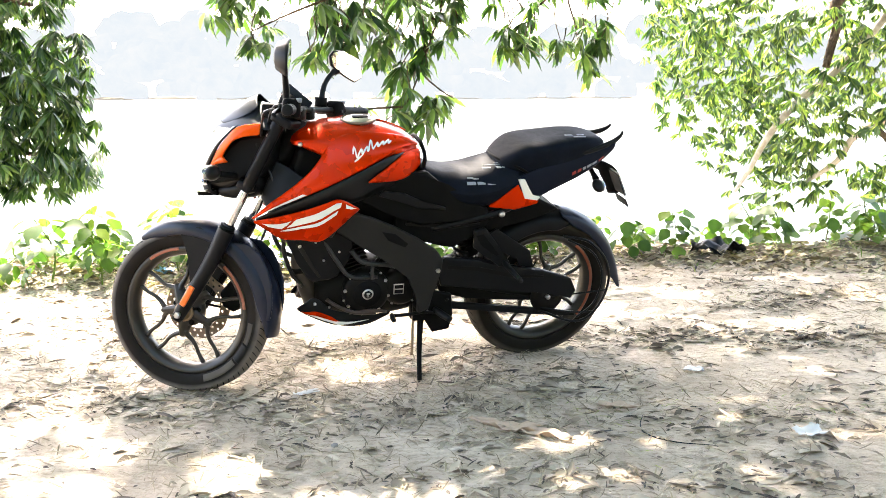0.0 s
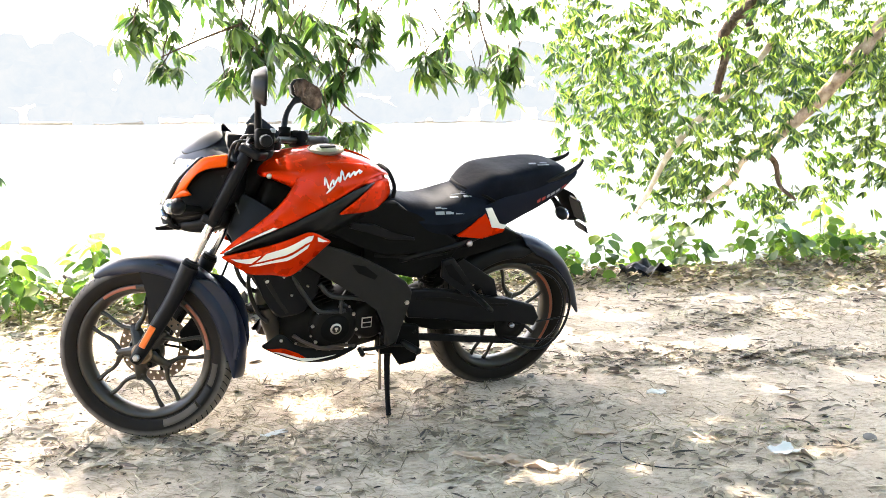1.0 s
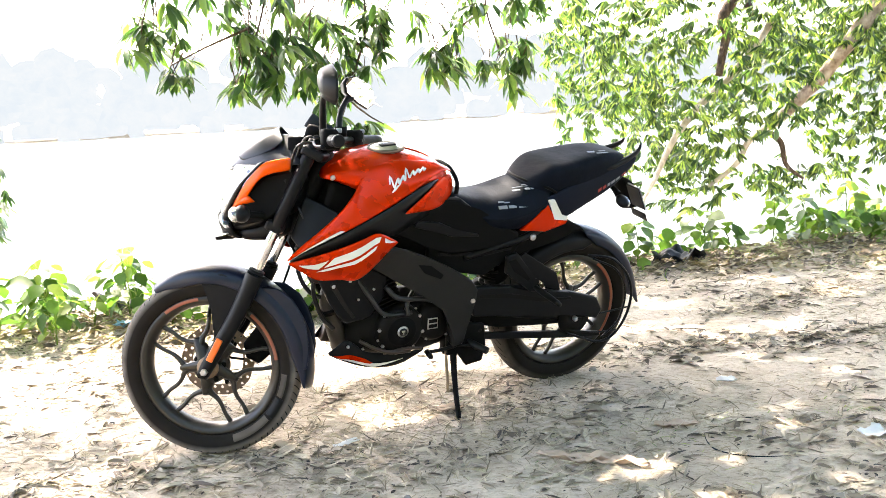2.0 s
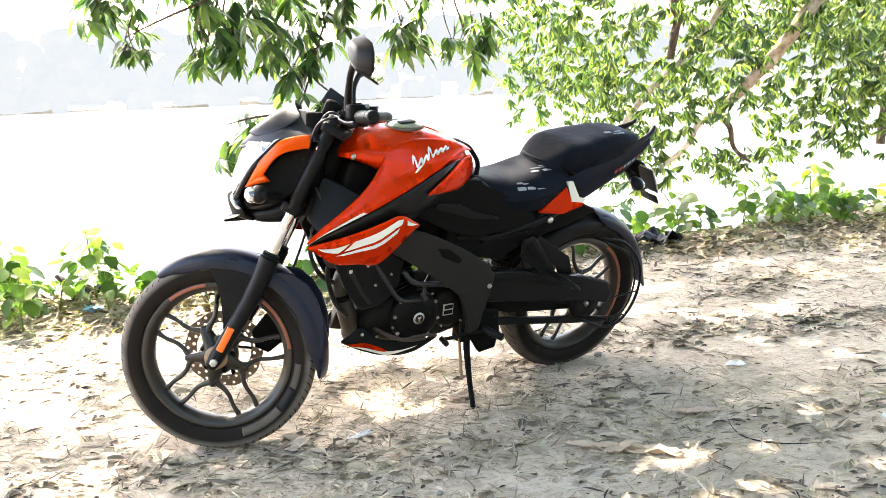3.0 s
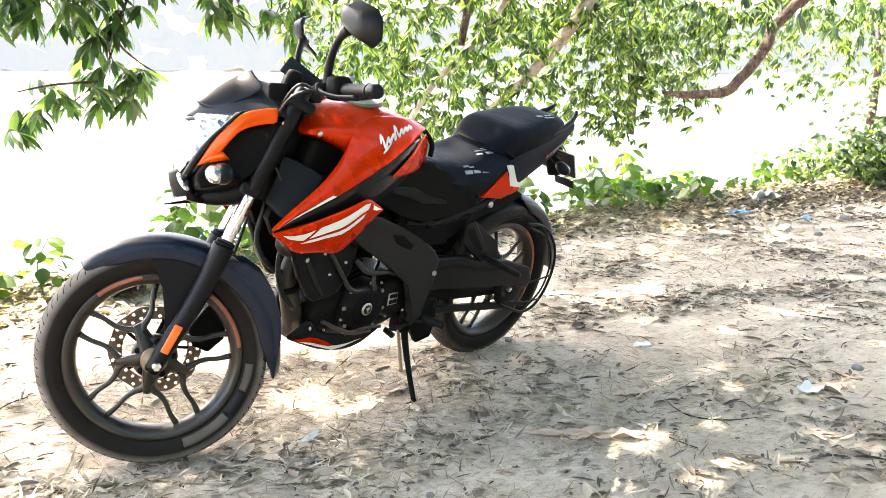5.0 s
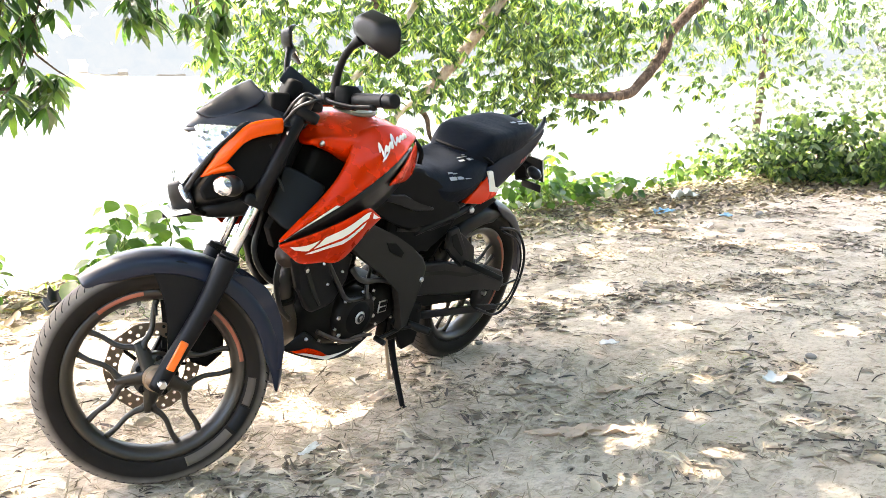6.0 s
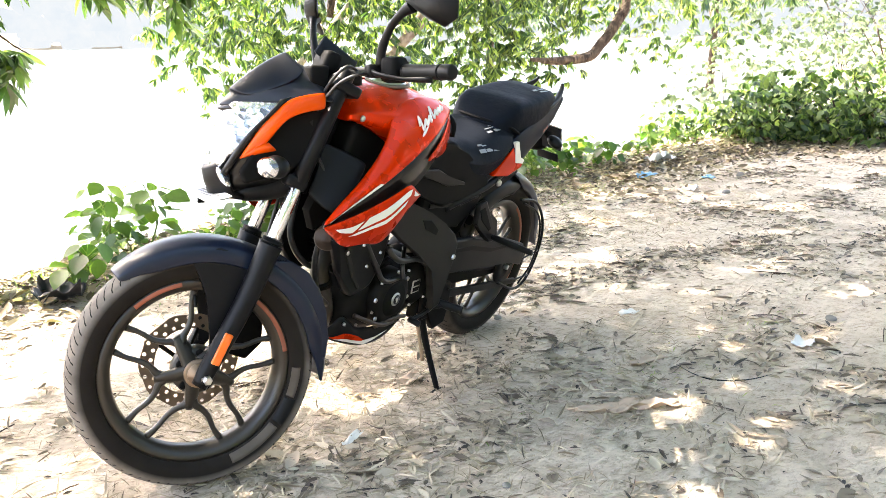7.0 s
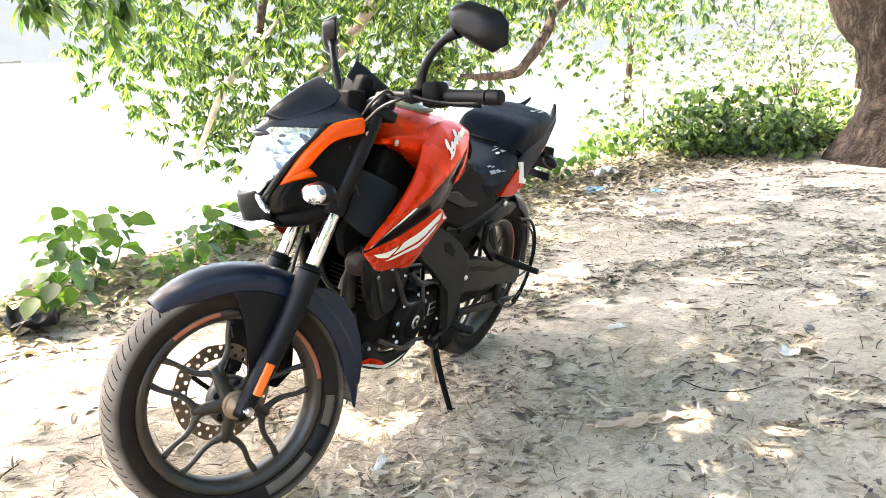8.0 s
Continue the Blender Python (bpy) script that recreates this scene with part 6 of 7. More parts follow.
for q in ([(-0.26, 3.1), (-0.26, 1.93), (-0.35, 1.60), (-0.50, 1.17), (-0.62, 0.95), (-0.95, 0.70)], [(-0.40, 1.50), (-0.44, 1.27), (-0.30, 1.12), (-0.15, 1.02)], [(-0.62, 0.95), (-0.95, 0.93), (-1.2, 0.88)],
          [(-1.0, 3.2), (-1.1, 2.2), (-1.25, 1.70), (-1.36, 1.35)], [(-1.25, 1.9), (-1.6, 1.75), (-1.9, 1.6)], [(1.1, 3.2), (0.9, 2.2), (1.0, 1.7), (1.12, 1.25)], [(0.9, 2.1), (0.55, 1.8), (0.35, 1.55)], [(-0.35, 1.75), (-0.12, 1.68)]):
    k = len(q)
    limb(rel([slant((x, 8.5, z)) for x, z in q]), [0.013 - 0.008 * i / (k - 1) for i in range(k)], shade, name="bough", n=7)

# crown over the path, out of view; leaves are left out where SPOTS get sun
SPOTS = ((-1.0, 4.6, 0.3), (-2.5, 4.35, 0.55), (-1.75, 4.15, 0.50), (-1.2, 4.35, 0.35), (-0.45, 4.05, 0.30), (-0.05, 3.98, 0.22), (-0.40, 3.34, 0.10), (-0.22, 3.20, 0.10), (0.24, 2.71, 0.10), (0.36, 2.64, 0.09),
         (1.05, 3.02, 0.02), (1.22, 2.72, 0.015), (-1.35, 2.62, 0.10), (-0.95, 2.48, 0.08), (-1.9, 2.7, 0.10), (1.6, 4.1, 0.06), (2.2, 4.7, 0.12), (1.2, 4.75, 0.12), (3.4, 4.3, 0.12), (4.4, 4.5, 0.08), (5.4, 4.5, 0.12), (3.0, 3.2, 0.03), (0.75, 4.3, 0.15), (-3.2, 3.0, 0.4), (-2.2, 3.1, 0.2), (-0.55, 2.38, 0.12), (-0.15, 2.28, 0.10), (-0.95, 2.2, 0.10))
# Here the crown is kept closed, to hold these ground spots in shade.
FILL = ((0.43, 2.25, 0.35), (0.18, 2.22, 0.35))
base, way, up, length = [], [], [], []
kx, ky = SUN_DIR.x / SUN_DIR.z, SUN_DIR.y / SUN_DIR.z
for i in range(30000):
    tx, ty = rng.uniform(-4.2, 8.0), rng.uniform(-3.0, 6.6)
    h = rng.uniform(4.3, 6.6)
    if any((tx - a) ** 2 + (ty - b) ** 2 < (r * rng.uniform(0.7, 1.25) + 0.05) ** 2 for a, b, r in SPOTS):
        continue
    if noise.noise(((tx + kx * h) * 1.5, (ty + ky * h) * 1.5, h * 0.6)) > 0.20 + 0.4 * smooth(2.0, 3.5, tx) * smooth(3.2, 4.2, ty) + 0.08 * smooth(2.6, 2.4, ty) * smooth(-0.8, -0.3, tx) + 0.20 * smooth(0.3, 0.8, tx) * smooth(4.4, 3.6, ty) + sum(0.25 * math.exp(-((tx - a) ** 2 + (ty - b) ** 2) / (r * r)) for a, b, r in FILL):
        continue
    if rng.random() < 0.10 + 0.41 * smooth(-0.6, -1.3, tx) * smooth(2.0, 2.6, ty):
        continue
    if ty > edge_y(tx) - 0.35 + 1.0 * smooth(1.2, 2.8, tx) + 0.4 * smooth(-1.3, -0.7, tx) + rng.gauss(0, 0.15):
        continue
    a = rng.uniform(0, 6.28)
    base.append((tx + kx * h - 0.14 * math.cos(a) - TRUNK_AT.x, ty + ky * h - 0.14 * math.sin(a) - TRUNK_AT.y, h))
    way.append((math.cos(a), math.sin(a), rng.uniform(-0.5, 0.1)))
    up.append((rng.gauss(0, 0.35) + SUN_DIR.x, rng.gauss(0, 0.35) + SUN_DIR.y, 1.0))
    length.append(rng.uniform(0.24, 0.36))
# Unseen leaf wall behind the camera, added to cut sky light and reflections.
for i in range(11000):
    x, y = rng.uniform(-10.0, 15.0), rng.uniform(-9.5, -5.0)
    if i % 4 == 0:
        x, y = rng.uniform(11.0, 15.0), rng.uniform(-9.0, 2.0)
    a = rng.uniform(0, 6.28)
    base.append((x - TRUNK_AT.x, y - TRUNK_AT.y, rng.uniform(0.3, 7.0)))
    way.append((math.cos(a), math.sin(a), rng.uniform(-0.9, -0.1)))
    up.append((rng.gauss(0, 0.5), rng.gauss(0, 0.5) + 0.6, 1.0))
    length.append(rng.uniform(0.5, 0.9))
# More unseen leaves above and behind the camera, added to block open sky.
for i in range(6500):
    x, y = rng.uniform(-7.0, 10.0), rng.uniform(-6.0, 1.6)
    z = rng.uniform(4.4, 6.6) + 0.25 * max(0.0, -y)
    if noise.noise((x * 1.3, y * 1.3, z * 0.5)) > 0.10:
        continue
    a = rng.uniform(0, 6.28)
    base.append((x - TRUNK_AT.x, y - TRUNK_AT.y, z))
    way.append((math.cos(a), math.sin(a), rng.uniform(-0.9, -0.1)))
    up.append((rng.gauss(0, 0.5), rng.gauss(0, 0.5) + 0.5, 1.0))
    length.append(rng.uniform(0.28, 0.42))
leaves_mesh("crown", base, way, up, length, 0.36, LEAF, parent=shade, label="dense green crown, plus unseen leaf screens added against the sky", simple=True)

# the tree over the water
far_tree = new("riverside_tree")
far_tree.location = (13.5, 6.0, 0.0)
tagged(far_tree, "sunlit leaning mango tree with bare pale limbs over the water", "tree")
AT = Vector((13.5, 6.0, 0.0))
def rel2(pts):
    return [Vector(p) - AT for p in pts]
limb(rel2([(13.5, 6.0, -0.4), (13.4, 6.1, 1.2), (13.2, 6.5, 2.8), (12.6, 7.4, 4.8)]), [0.45, 0.36, 0.30, 0.22], far_tree, name="trunk", n=16)
limb(rel2([(12.8, 7.2, 4.4), (10.8, 11.0, 4.6), (8.8, 13.2, 3.6), (7.6, 13.0, 2.63), (6.95, 13.0, 1.85), (6.51, 13.0, 1.34), (6.05, 13.0, 0.92), (5.64, 13.0, 0.60)]), [0.22, 0.18, 0.15, 0.125, 0.11, 0.10, 0.09, 0.08], far_tree, LIMB_BARK)
limb(rel2([(5.66, 13.0, 0.62), (5.35, 13.0, 0.42), (5.15, 12.98, 0.10), (4.69, 13.0, -0.24)]), [0.07, 0.055, 0.045, 0.03], far_tree, PALE_BARK)
limb(rel2([(5.6, 13.0, 0.58), (5.80, 12.9, 0.38), (5.88, 12.9, 0.05), (6.15, 12.9, -0.18)]), [0.05, 0.045, 0.035, 0.02], far_tree)
limb(rel2([(5.8, 13.1, 2.2), (5.2, 13.05, 1.5), (4.62, 13.0, 1.0), (4.42, 13.0, 0.79), (4.15, 13.0, 0.42), (3.95, 13.0, 0.02), (3.73, 13.0, -0.36)]), [0.06, 0.055, 0.055, 0.055, 0.05, 0.04, 0.03], far_tree, PALE_BARK)
limb(rel2([(12.6, 7.4, 4.8), (8.4, 13.0, 5.0), (5.27, 13.0, 2.6), (5.02, 13.0, 1.96), (4.9, 13.0, 1.4)]), [0.14, 0.11, 0.085, 0.07, 0.05], far_tree)
limb(rel2([(12.6, 7.4, 4.7), (8.8, 12.6, 4.6), (5.7, 13.2, 2.9), (5.45, 13.1, 2.2)]), [0.13, 0.11, 0.08, 0.05], far_tree)
right = whorls(RIGHT, rng) + whorls(RIGHT, rng)[::2]
SEEN = Vector((-0.8, 0.6, 1.1))
thick = []
for c in right:
    k = noise.noise((c[0] * 1.3, c[1] * 0.5, c[2] * 1.3)) + 0.5 * noise.noise((c[0] * 3.1, c[1], c[2] * 3.1))
    if k > -0.30:
        thick.append(c)
    for _ in range(0 if k < 0.0 else 1):
        thick.append((c[0] + rng.gauss(0, 0.12), c[1] + rng.gauss(0, 0.3), c[2] + rng.gauss(0, 0.12)))
right = thick
right = [SEEN + (Vector(c) - SEEN) * 1.07 for c in right]
rosettes("crown", [tuple(c - AT) for c in right], LEAF_SUN_TINT, rng, 0.172, (15, 20), 0.45, far_tree, "bright green mango leaves, sunlight painted into the colour", wide=0.22, open_=1.1, loose=0.9)

second = new("leaning_tree")
second.location = (16.0, 6.6, -0.1)
tagged(second, "dark-limbed tree leaning over the sunlit bank", "tree")
AT3 = Vector((16.0, 6.6, -0.1))
limb([Vector(p) - AT3 for p in [(16.0, 6.6, -0.6), (15.9, 6.8, 1.2), (15.6, 7.4, 3.0), (15.0, 8.6, 5.0)]], [0.36, 0.28, 0.24, 0.15], second, name="trunk", n=14)
limb([Vector(p) - AT3 for p in [(15.2, 8.2, 4.6), (12.4, 11.2, 3.7), (10.40, 12.0, 1.97), (10.04, 12.0, 1.49), (9.75, 12.0, 1.16), (9.47, 12.0, 0.89), (9.21, 12.0, 0.73), (8.53, 12.0, 0.68), (7.94, 12.0, 0.72)]], [0.18, 0.14, 0.10, 0.095, 0.09, 0.09, 0.09, 0.07, 0.03], second)
sec = []
for i in range(300):
    sec.append((rng.uniform(8.2, 16.5), rng.uniform(10.8, 13.8), rng.uniform(1.6, 5.0)))
rosettes("crown", [tuple(Vector(c) - AT3) for c in sec], LEAF, rng, 0.24, (11, 16), 0.7, second, "green drooping leaves", wide=0.22)

left_tree = new("bank_tree")
left_tree.location = (-6.2, 9.2, -1.5)
tagged(left_tree, "dark green mango tree standing down the bank", "tree")
AT4 = Vector((-6.2, 9.2, -1.5))
limb([Vector(p) - AT4 for p in [(-6.2, 9.2, -1.8), (-6.1, 9.1, 0.4), (-5.7, 8.9, 2.2), (-5.2, 8.7, 3.6)]], [0.26, 0.20, 0.15, 0.08], left_tree, name="trunk", n=12)
for q in ([(-6.0, 9.1, 0.8), (-5.0, 8.7, 1.2), (-4.0, 8.5, 1.1)], [(-5.8, 9.0, 1.8), (-4.9, 8.6, 2.0), (-4.1, 8.4, 1.9)], [(-6.1, 9.1, 0.3), (-5.2, 8.8, 0.5), (-4.2, 8.5, 0.5)]):
    limb([Vector(p) - AT4 for p in q], [0.07, 0.04, 0.02], left_tree, n=8)
lw = whorls(LEFT, rng) + whorls(LEFT, rng)
rosettes("crown", [tuple(Vector(c) - AT4) for c in lw], LEAF, rng, 0.17, (22, 30), 0.25, left_tree, "dense dark green leaves", wide=0.22)

# distant trees at the path's end, haze and sunlight put into their leaf colour
for k, (x, y, h, w) in enumerate(((13.0, 19.5, 6.5, 3.2), (17.5, 16.0, 7.0, 3.4), (21.0, 11.5, 7.5, 3.6), (24.0, 6.0, 8.0, 4.0))):
    t = new("far_bank_tree")
    t.location = (x, y, -0.3)
    tagged(t, "tree beyond the bank, pale haze and sun painted into its leaves", "tree", "trees at the end of the path")
    limb([(0, 0, -0.3), (0.1, 0, h * 0.3), (-0.1, 0.1, h * 0.75)], [0.11, 0.08, 0.03], t, name="trunk", n=10)
    for q in range(4):
        a = q * 1.6 + k
        limb([(0, 0, h * (0.25 + 0.1 * q)), (math.cos(a) * w * 0.3, math.sin(a) * w * 0.3, h * (0.4 + 0.1 * q)), (math.cos(a) * w * 0.7, math.sin(a) * w * 0.7, h * (0.42 + 0.12 * q))], [0.06, 0.04, 0.015], t, n=7)
    cs = []
    while len(cs) < 1000:
        p = Vector((rng.gauss(0, 0.5), rng.gauss(0, 0.5), rng.gauss(0, 0.5)))
        if p.length < 1.0 and noise.noise(p * 2.2 + Vector((k * 5, 0, 0))) > -0.22:
            cs.append((p.x * w, p.y * w, h * 0.46 + p.z * h * 0.52))
    rosettes("crown", [c for c in cs if c[2] > 0.5], HAZED_LEAF, rng, 0.18, (9, 13), 0.3, t, "light green crown with haze and sunlight put into the colour", wide=0.36, loose=0.9)

# far bank across the river
ball = bmesh.new()
bmesh.ops.create_icosphere(ball, subdivisions=2, radius=1.0)
BALL = [v.co.copy() for v in ball.verts]
BALL_FACES = [tuple(v.index for v in f.verts) for f in ball.faces]
ball.free()
wood_v, wood_f = [], []
def billow(cx, cy, cz, r, h, seed):
    start = len(wood_v)
    for q in BALL:
        k = 1.0 + 0.38 * noise.noise(q * 2.1 + Vector((seed, 0, 0))) + 0.25 * noise.noise(q * 5.0 + Vector((seed, 7, 0)))
        wood_v.append((cx + q.x * r * k, cy + q.y * r * k, cz + max(q.z * h * k, -h * 0.6)))
    wood_f.extend(tuple(start + i for i in f) for f in BALL_FACES)
for i in range(1500):
    f = rng.random()
    x = -480 + 1500 * rng.random()
    y = rng.uniform(299, 312) + 40 * f
    crest = 9 + 9 * (noise.noise((x * 0.012, 3.0, 0.0)) + 0.5) + 14 * f
    billow(x, y, -1.0 + rng.uniform(0.05, 1.0) * crest, rng.uniform(2.2, 5.0) * (1 + f), rng.uniform(2.0, 4.2) * (1 + f), i * 1.7)
tagged(fast_mesh("far_woods", wood_v, wood_f, FAR_HAZE_GLOW, smooth_faces=True), "woods along the far river bank, haze painted in as a pale glow", "woods", kind="stuff")

# weeds along the bank's edge
def weed(seed, tall, count, leaf, wide):
    r = random.Random(seed)
    stem = tube([(0, 0, -0.03), (r.uniform(-.03, .03), r.uniform(-.03, .03), tall * 0.5), (r.uniform(-.08, .08), r.uniform(-.08, .08), tall)], [0.006, 0.005, 0.003], 6, 4)
    w = part("weed", stem, GRASS)
    b, d, u, l = [], [], [], []
    stalks = bmesh.new()
    for i in range(count):
        a = i * 2.4 + r.uniform(-0.5, 0.5)
        z = tall * (0.2 + 0.8 * i / count)
        q = Vector((math.cos(a), math.sin(a), 0))
        reach = r.uniform(0.03, 0.14) * (1.2 - 0.6 * i / count)
        tip = Vector((q.x * reach, q.y * reach, z + r.uniform(0.0, 0.05)))
        tube([(0, 0, z - 0.03), tuple(tip)], 0.0018, 4, 1, stalks)
        b.append(tuple(tip))
        d.append((q.x * 0.7 + r.gauss(0, 0.2), q.y * 0.7 + r.gauss(0, 0.2), r.uniform(-0.9, 0.15)))
        u.append((q.x * 0.8 + r.gauss(0, 0.3), q.y * 0.8 + r.gauss(0, 0.3), 0.8))
        l.append(leaf * r.uniform(0.45, 1.05))
    part("leaf_stalk", stalks, GRASS, w)
    leaves_mesh("weed_leaves", b, d, u, l, wide, WEED, curl=0.2, fold=0.15, parent=w)
    return w


kinds = [weed(1, 0.34, 24, 0.135, 0.84), weed(2, 0.24, 20, 0.125, 0.88), weed(3, 0.17, 16, 0.105, 0.82), weed(4, 0.42, 28, 0.120, 0.80), weed(5, 0.11, 13, 0.085, 0.75)]
LABEL = "leafy green weed on the edge of the river bank"
for k in kinds:
    tagged(k, LABEL, "weed", "weeds along the bank")
placed = 0
def put_weed(x, y, k, scale):
    global placed
    m = pose(x, y, ground_z(x, y) - 0.01, rng.uniform(-8, 8), rng.uniform(-8, 8), rng.uniform(0, 360))
    if placed < len(kinds):
        ob = kinds[placed]
        ob.matrix_basis = m
    else:
        ob = copy_thing(kinds[k], m)
    ob.scale = (scale, scale, scale)
    placed += 1


# the plants that stand out, then the thicket behind them
for i, (x, y, k) in enumerate(((-2.34, 4.89, 1.1), (-2.37, 5.92, 1.1), (-1.90, 5.10, 1.0), (-1.62, 5.01, 0.9), (-1.35, 5.75, 1.1), (-0.68, 5.12, 0.9), (-0.19, 5.77, 1.0), (0.51, 5.84, 0.9), (1.13, 5.82, 1.0), (1.39, 5.83, 0.9), (2.14, 6.21, 1.0), (2.22, 6.54, 1.1), (2.54, 6.30, 0.9), (2.80, 6.08, 1.0), (2.93, 6.50, 1.1), (3.85, 6.84, 1.1), (-2.15, 5.20, 1.1), (-1.75, 5.30, 1.1), (-1.45, 5.15, 0.9), (-2.60, 5.25, 1.2), (-2.0, 4.80, 0.8), (-2.5, 4.70, 0.8), (-1.15, 5.2, 0.8), (2.96, 6.20, 0.9), (3.18, 6.15, 0.9), (3.25, 6.05, 0.7), (3.81, 6.30, 0.9), (4.49, 6.55, 0.9), (-0.46, 5.60, 0.9), (-0.37, 5.50, 0.7), (-0.14, 5.28, 0.6), (0.02, 5.40, 0.8), (0.15, 5.47, 0.8), (0.37, 5.68, 0.9), (0.48, 5.76, 0.9), (-0.72, 5.15, 0.6), (-2.10, 5.06, 0.9))):
    put_weed(x, y, (1, 0, 1, 2, 3, 1, 0, 2)[i % 8], k)
for i in range(15):
    x = rng.uniform(-4.2, -0.9)
    put_weed(x, edge_y(x) + 0.25 + abs(rng.gauss(0, 0.38)), rng.choice((0, 1, 1, 2, 2, 3, 4)), rng.uniform(0.55, 1.15))
for i in range(5):
    x = rng.uniform(-0.9, 1.2)
    put_weed(x, edge_y(x) + 0.4 + abs(rng.gauss(0, 0.4)), rng.choice((1, 2, 2, 4, 0)), rng.uniform(0.7, 1.05))
for i in range(34):
    x = rng.choice((1.45, 1.9, 2.75, 3.4, 3.7, 4.4, 5.2, 5.8)) + rng.gauss(0, 0.16)
    put_weed(x, edge_y(x) + 0.45 + abs(rng.gauss(0, 0.55)), rng.choice((0, 1, 1, 2, 3, 4)), rng.uniform(0.6, 1.15))

def shrub(x, y, w, h, count, leaf, green=WEED):
    """A many-stemmed leafy bush."""
    s = part("shrub", tube([(0, 0, -0.05), (0.03, 0.02, h * 0.5), (-0.05, 0.03, h * 0.85)], [0.018, 0.012, 0.006], 7, 3), BARK)
    s.location = (x, y, ground_z(x, y))
    tagged(s, "dense green shrub at the foot of the path's far side", "shrub", "shrubs by the path")
    for k in range(6):
        a = k * 1.05
        part("stem", tube([(0, 0, 0), (math.cos(a) * w * 0.3, math.sin(a) * w * 0.3, h * 0.45), (math.cos(a) * w * 0.7, math.sin(a) * w * 0.7, h * 0.7)], [0.012, 0.009, 0.004], 6, 3), BARK, s)
    cs = []
    while len(cs) < count:
        p = Vector((rng.uniform(-1, 1), rng.uniform(-1, 1), rng.uniform(0, 1)))
        if p.x * p.x + p.y * p.y + p.z * p.z < 1.0 + 0.25 * noise.noise(p * 3):
            cs.append((p.x * w, p.y * w, 0.06 + p.z * h))
    rosettes("foliage", cs, green, rng, leaf, (7, 11), 0.15, s, wide=0.55, open_=1.0, loose=0.9)


for x, y, w, h, c in ((6.9, 6.75, 0.75, 0.80, 90), (7.8, 6.4, 0.8, 0.85, 100), (6.1, 7.3, 0.5, 0.5, 40), (8.8, 6.4, 0.7, 0.7, 70), (4.0, 7.5, 0.45, 0.45, 32), (6.15, 6.45, 0.48, 0.56, 80), (6.75, 6.0, 0.52, 0.62, 90), (7.2, 5.75, 0.4, 0.5, 50)):
    shrub(x, y, w, h * 0.84, int(c * 2.0), 0.085, SHRUB_LEAF)
# Farther shrubs, with the pale haze put into their leaf colour.
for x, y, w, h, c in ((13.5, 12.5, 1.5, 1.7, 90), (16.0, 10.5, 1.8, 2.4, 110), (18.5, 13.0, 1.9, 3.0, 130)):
    shrub(x, y, w, h, c * 3, 0.13, HAZED_LEAF)

# grass along the edge
b, d, u, l = [], [], [], []
for i in range(5200):
    x = rng.uniform(-4.5, 8.0)
    y = edge_y(x) + rng.gauss(0.25, 0.28)
    if noise.noise((x * 1.6, y * 1.6, 21)) < -0.05:
        continue
    a = rng.uniform(0, 6.28)
    b.append((x, y, ground_z(x, y) - 0.01))
    d.append((math.cos(a) * 0.7, math.sin(a) * 0.7, rng.uniform(0.3, 1.2)))
    u.append((-math.cos(a), -math.sin(a), 0.7))
    l.append(rng.uniform(0.05, 0.16))
for cx, cy, r, n in ((2.15, 4.75, 0.35, 420), (2.9, 5.0, 0.3, 260), (0.62, 2.85, 0.25, 160), (1.2, 3.0, 0.2, 120), (-0.26, 5.29, 0.14, 260), (1.88, 4.83, 0.30, 300), (3.4, 5.62, 0.35, 600), (4.1, 5.5, 0.35, 500), (3.0, 5.95, 0.3, 350), (4.9, 5.9, 0.4, 500), (-2.2, 4.85, 0.4, 400)):
    for i in range(n):
        x, y = rng.gauss(cx, r), rng.gauss(cy, r * 0.5)
        a = rng.uniform(0, 6.28)
        b.append((x, y, ground_z(x, y) - 0.005))
        d.append((math.cos(a), math.sin(a), rng.uniform(0.15, 0.6)))
        u.append((-math.cos(a), -math.sin(a), 1.0))
        l.append(rng.uniform(0.03, 0.08))
for i in range(11000):
    x = rng.uniform(2.0, 7.6) if i % 4 else rng.uniform(-2.4, 0.6)
    y = edge_y(x) - abs(rng.gauss(0, 0.38)) + 0.2
    if noise.noise((x * 1.4, y * 1.4, 33)) < -0.12:
        continue
    a = rng.uniform(0, 6.28)
    b.append((x, y, ground_z(x, y) - 0.006))
    d.append((math.cos(a), math.sin(a), rng.uniform(0.2, 0.9)))
    u.append((-math.cos(a), -math.sin(a), 1.0))
    l.append(rng.uniform(0.04, 0.11))
g = leaves_mesh("grass", b, d, u, l, 0.06, GRASS, curl=0.5, simple=True)
tagged(g, "thin dry-green grass along the bank's edge", "grass", kind="stuff")

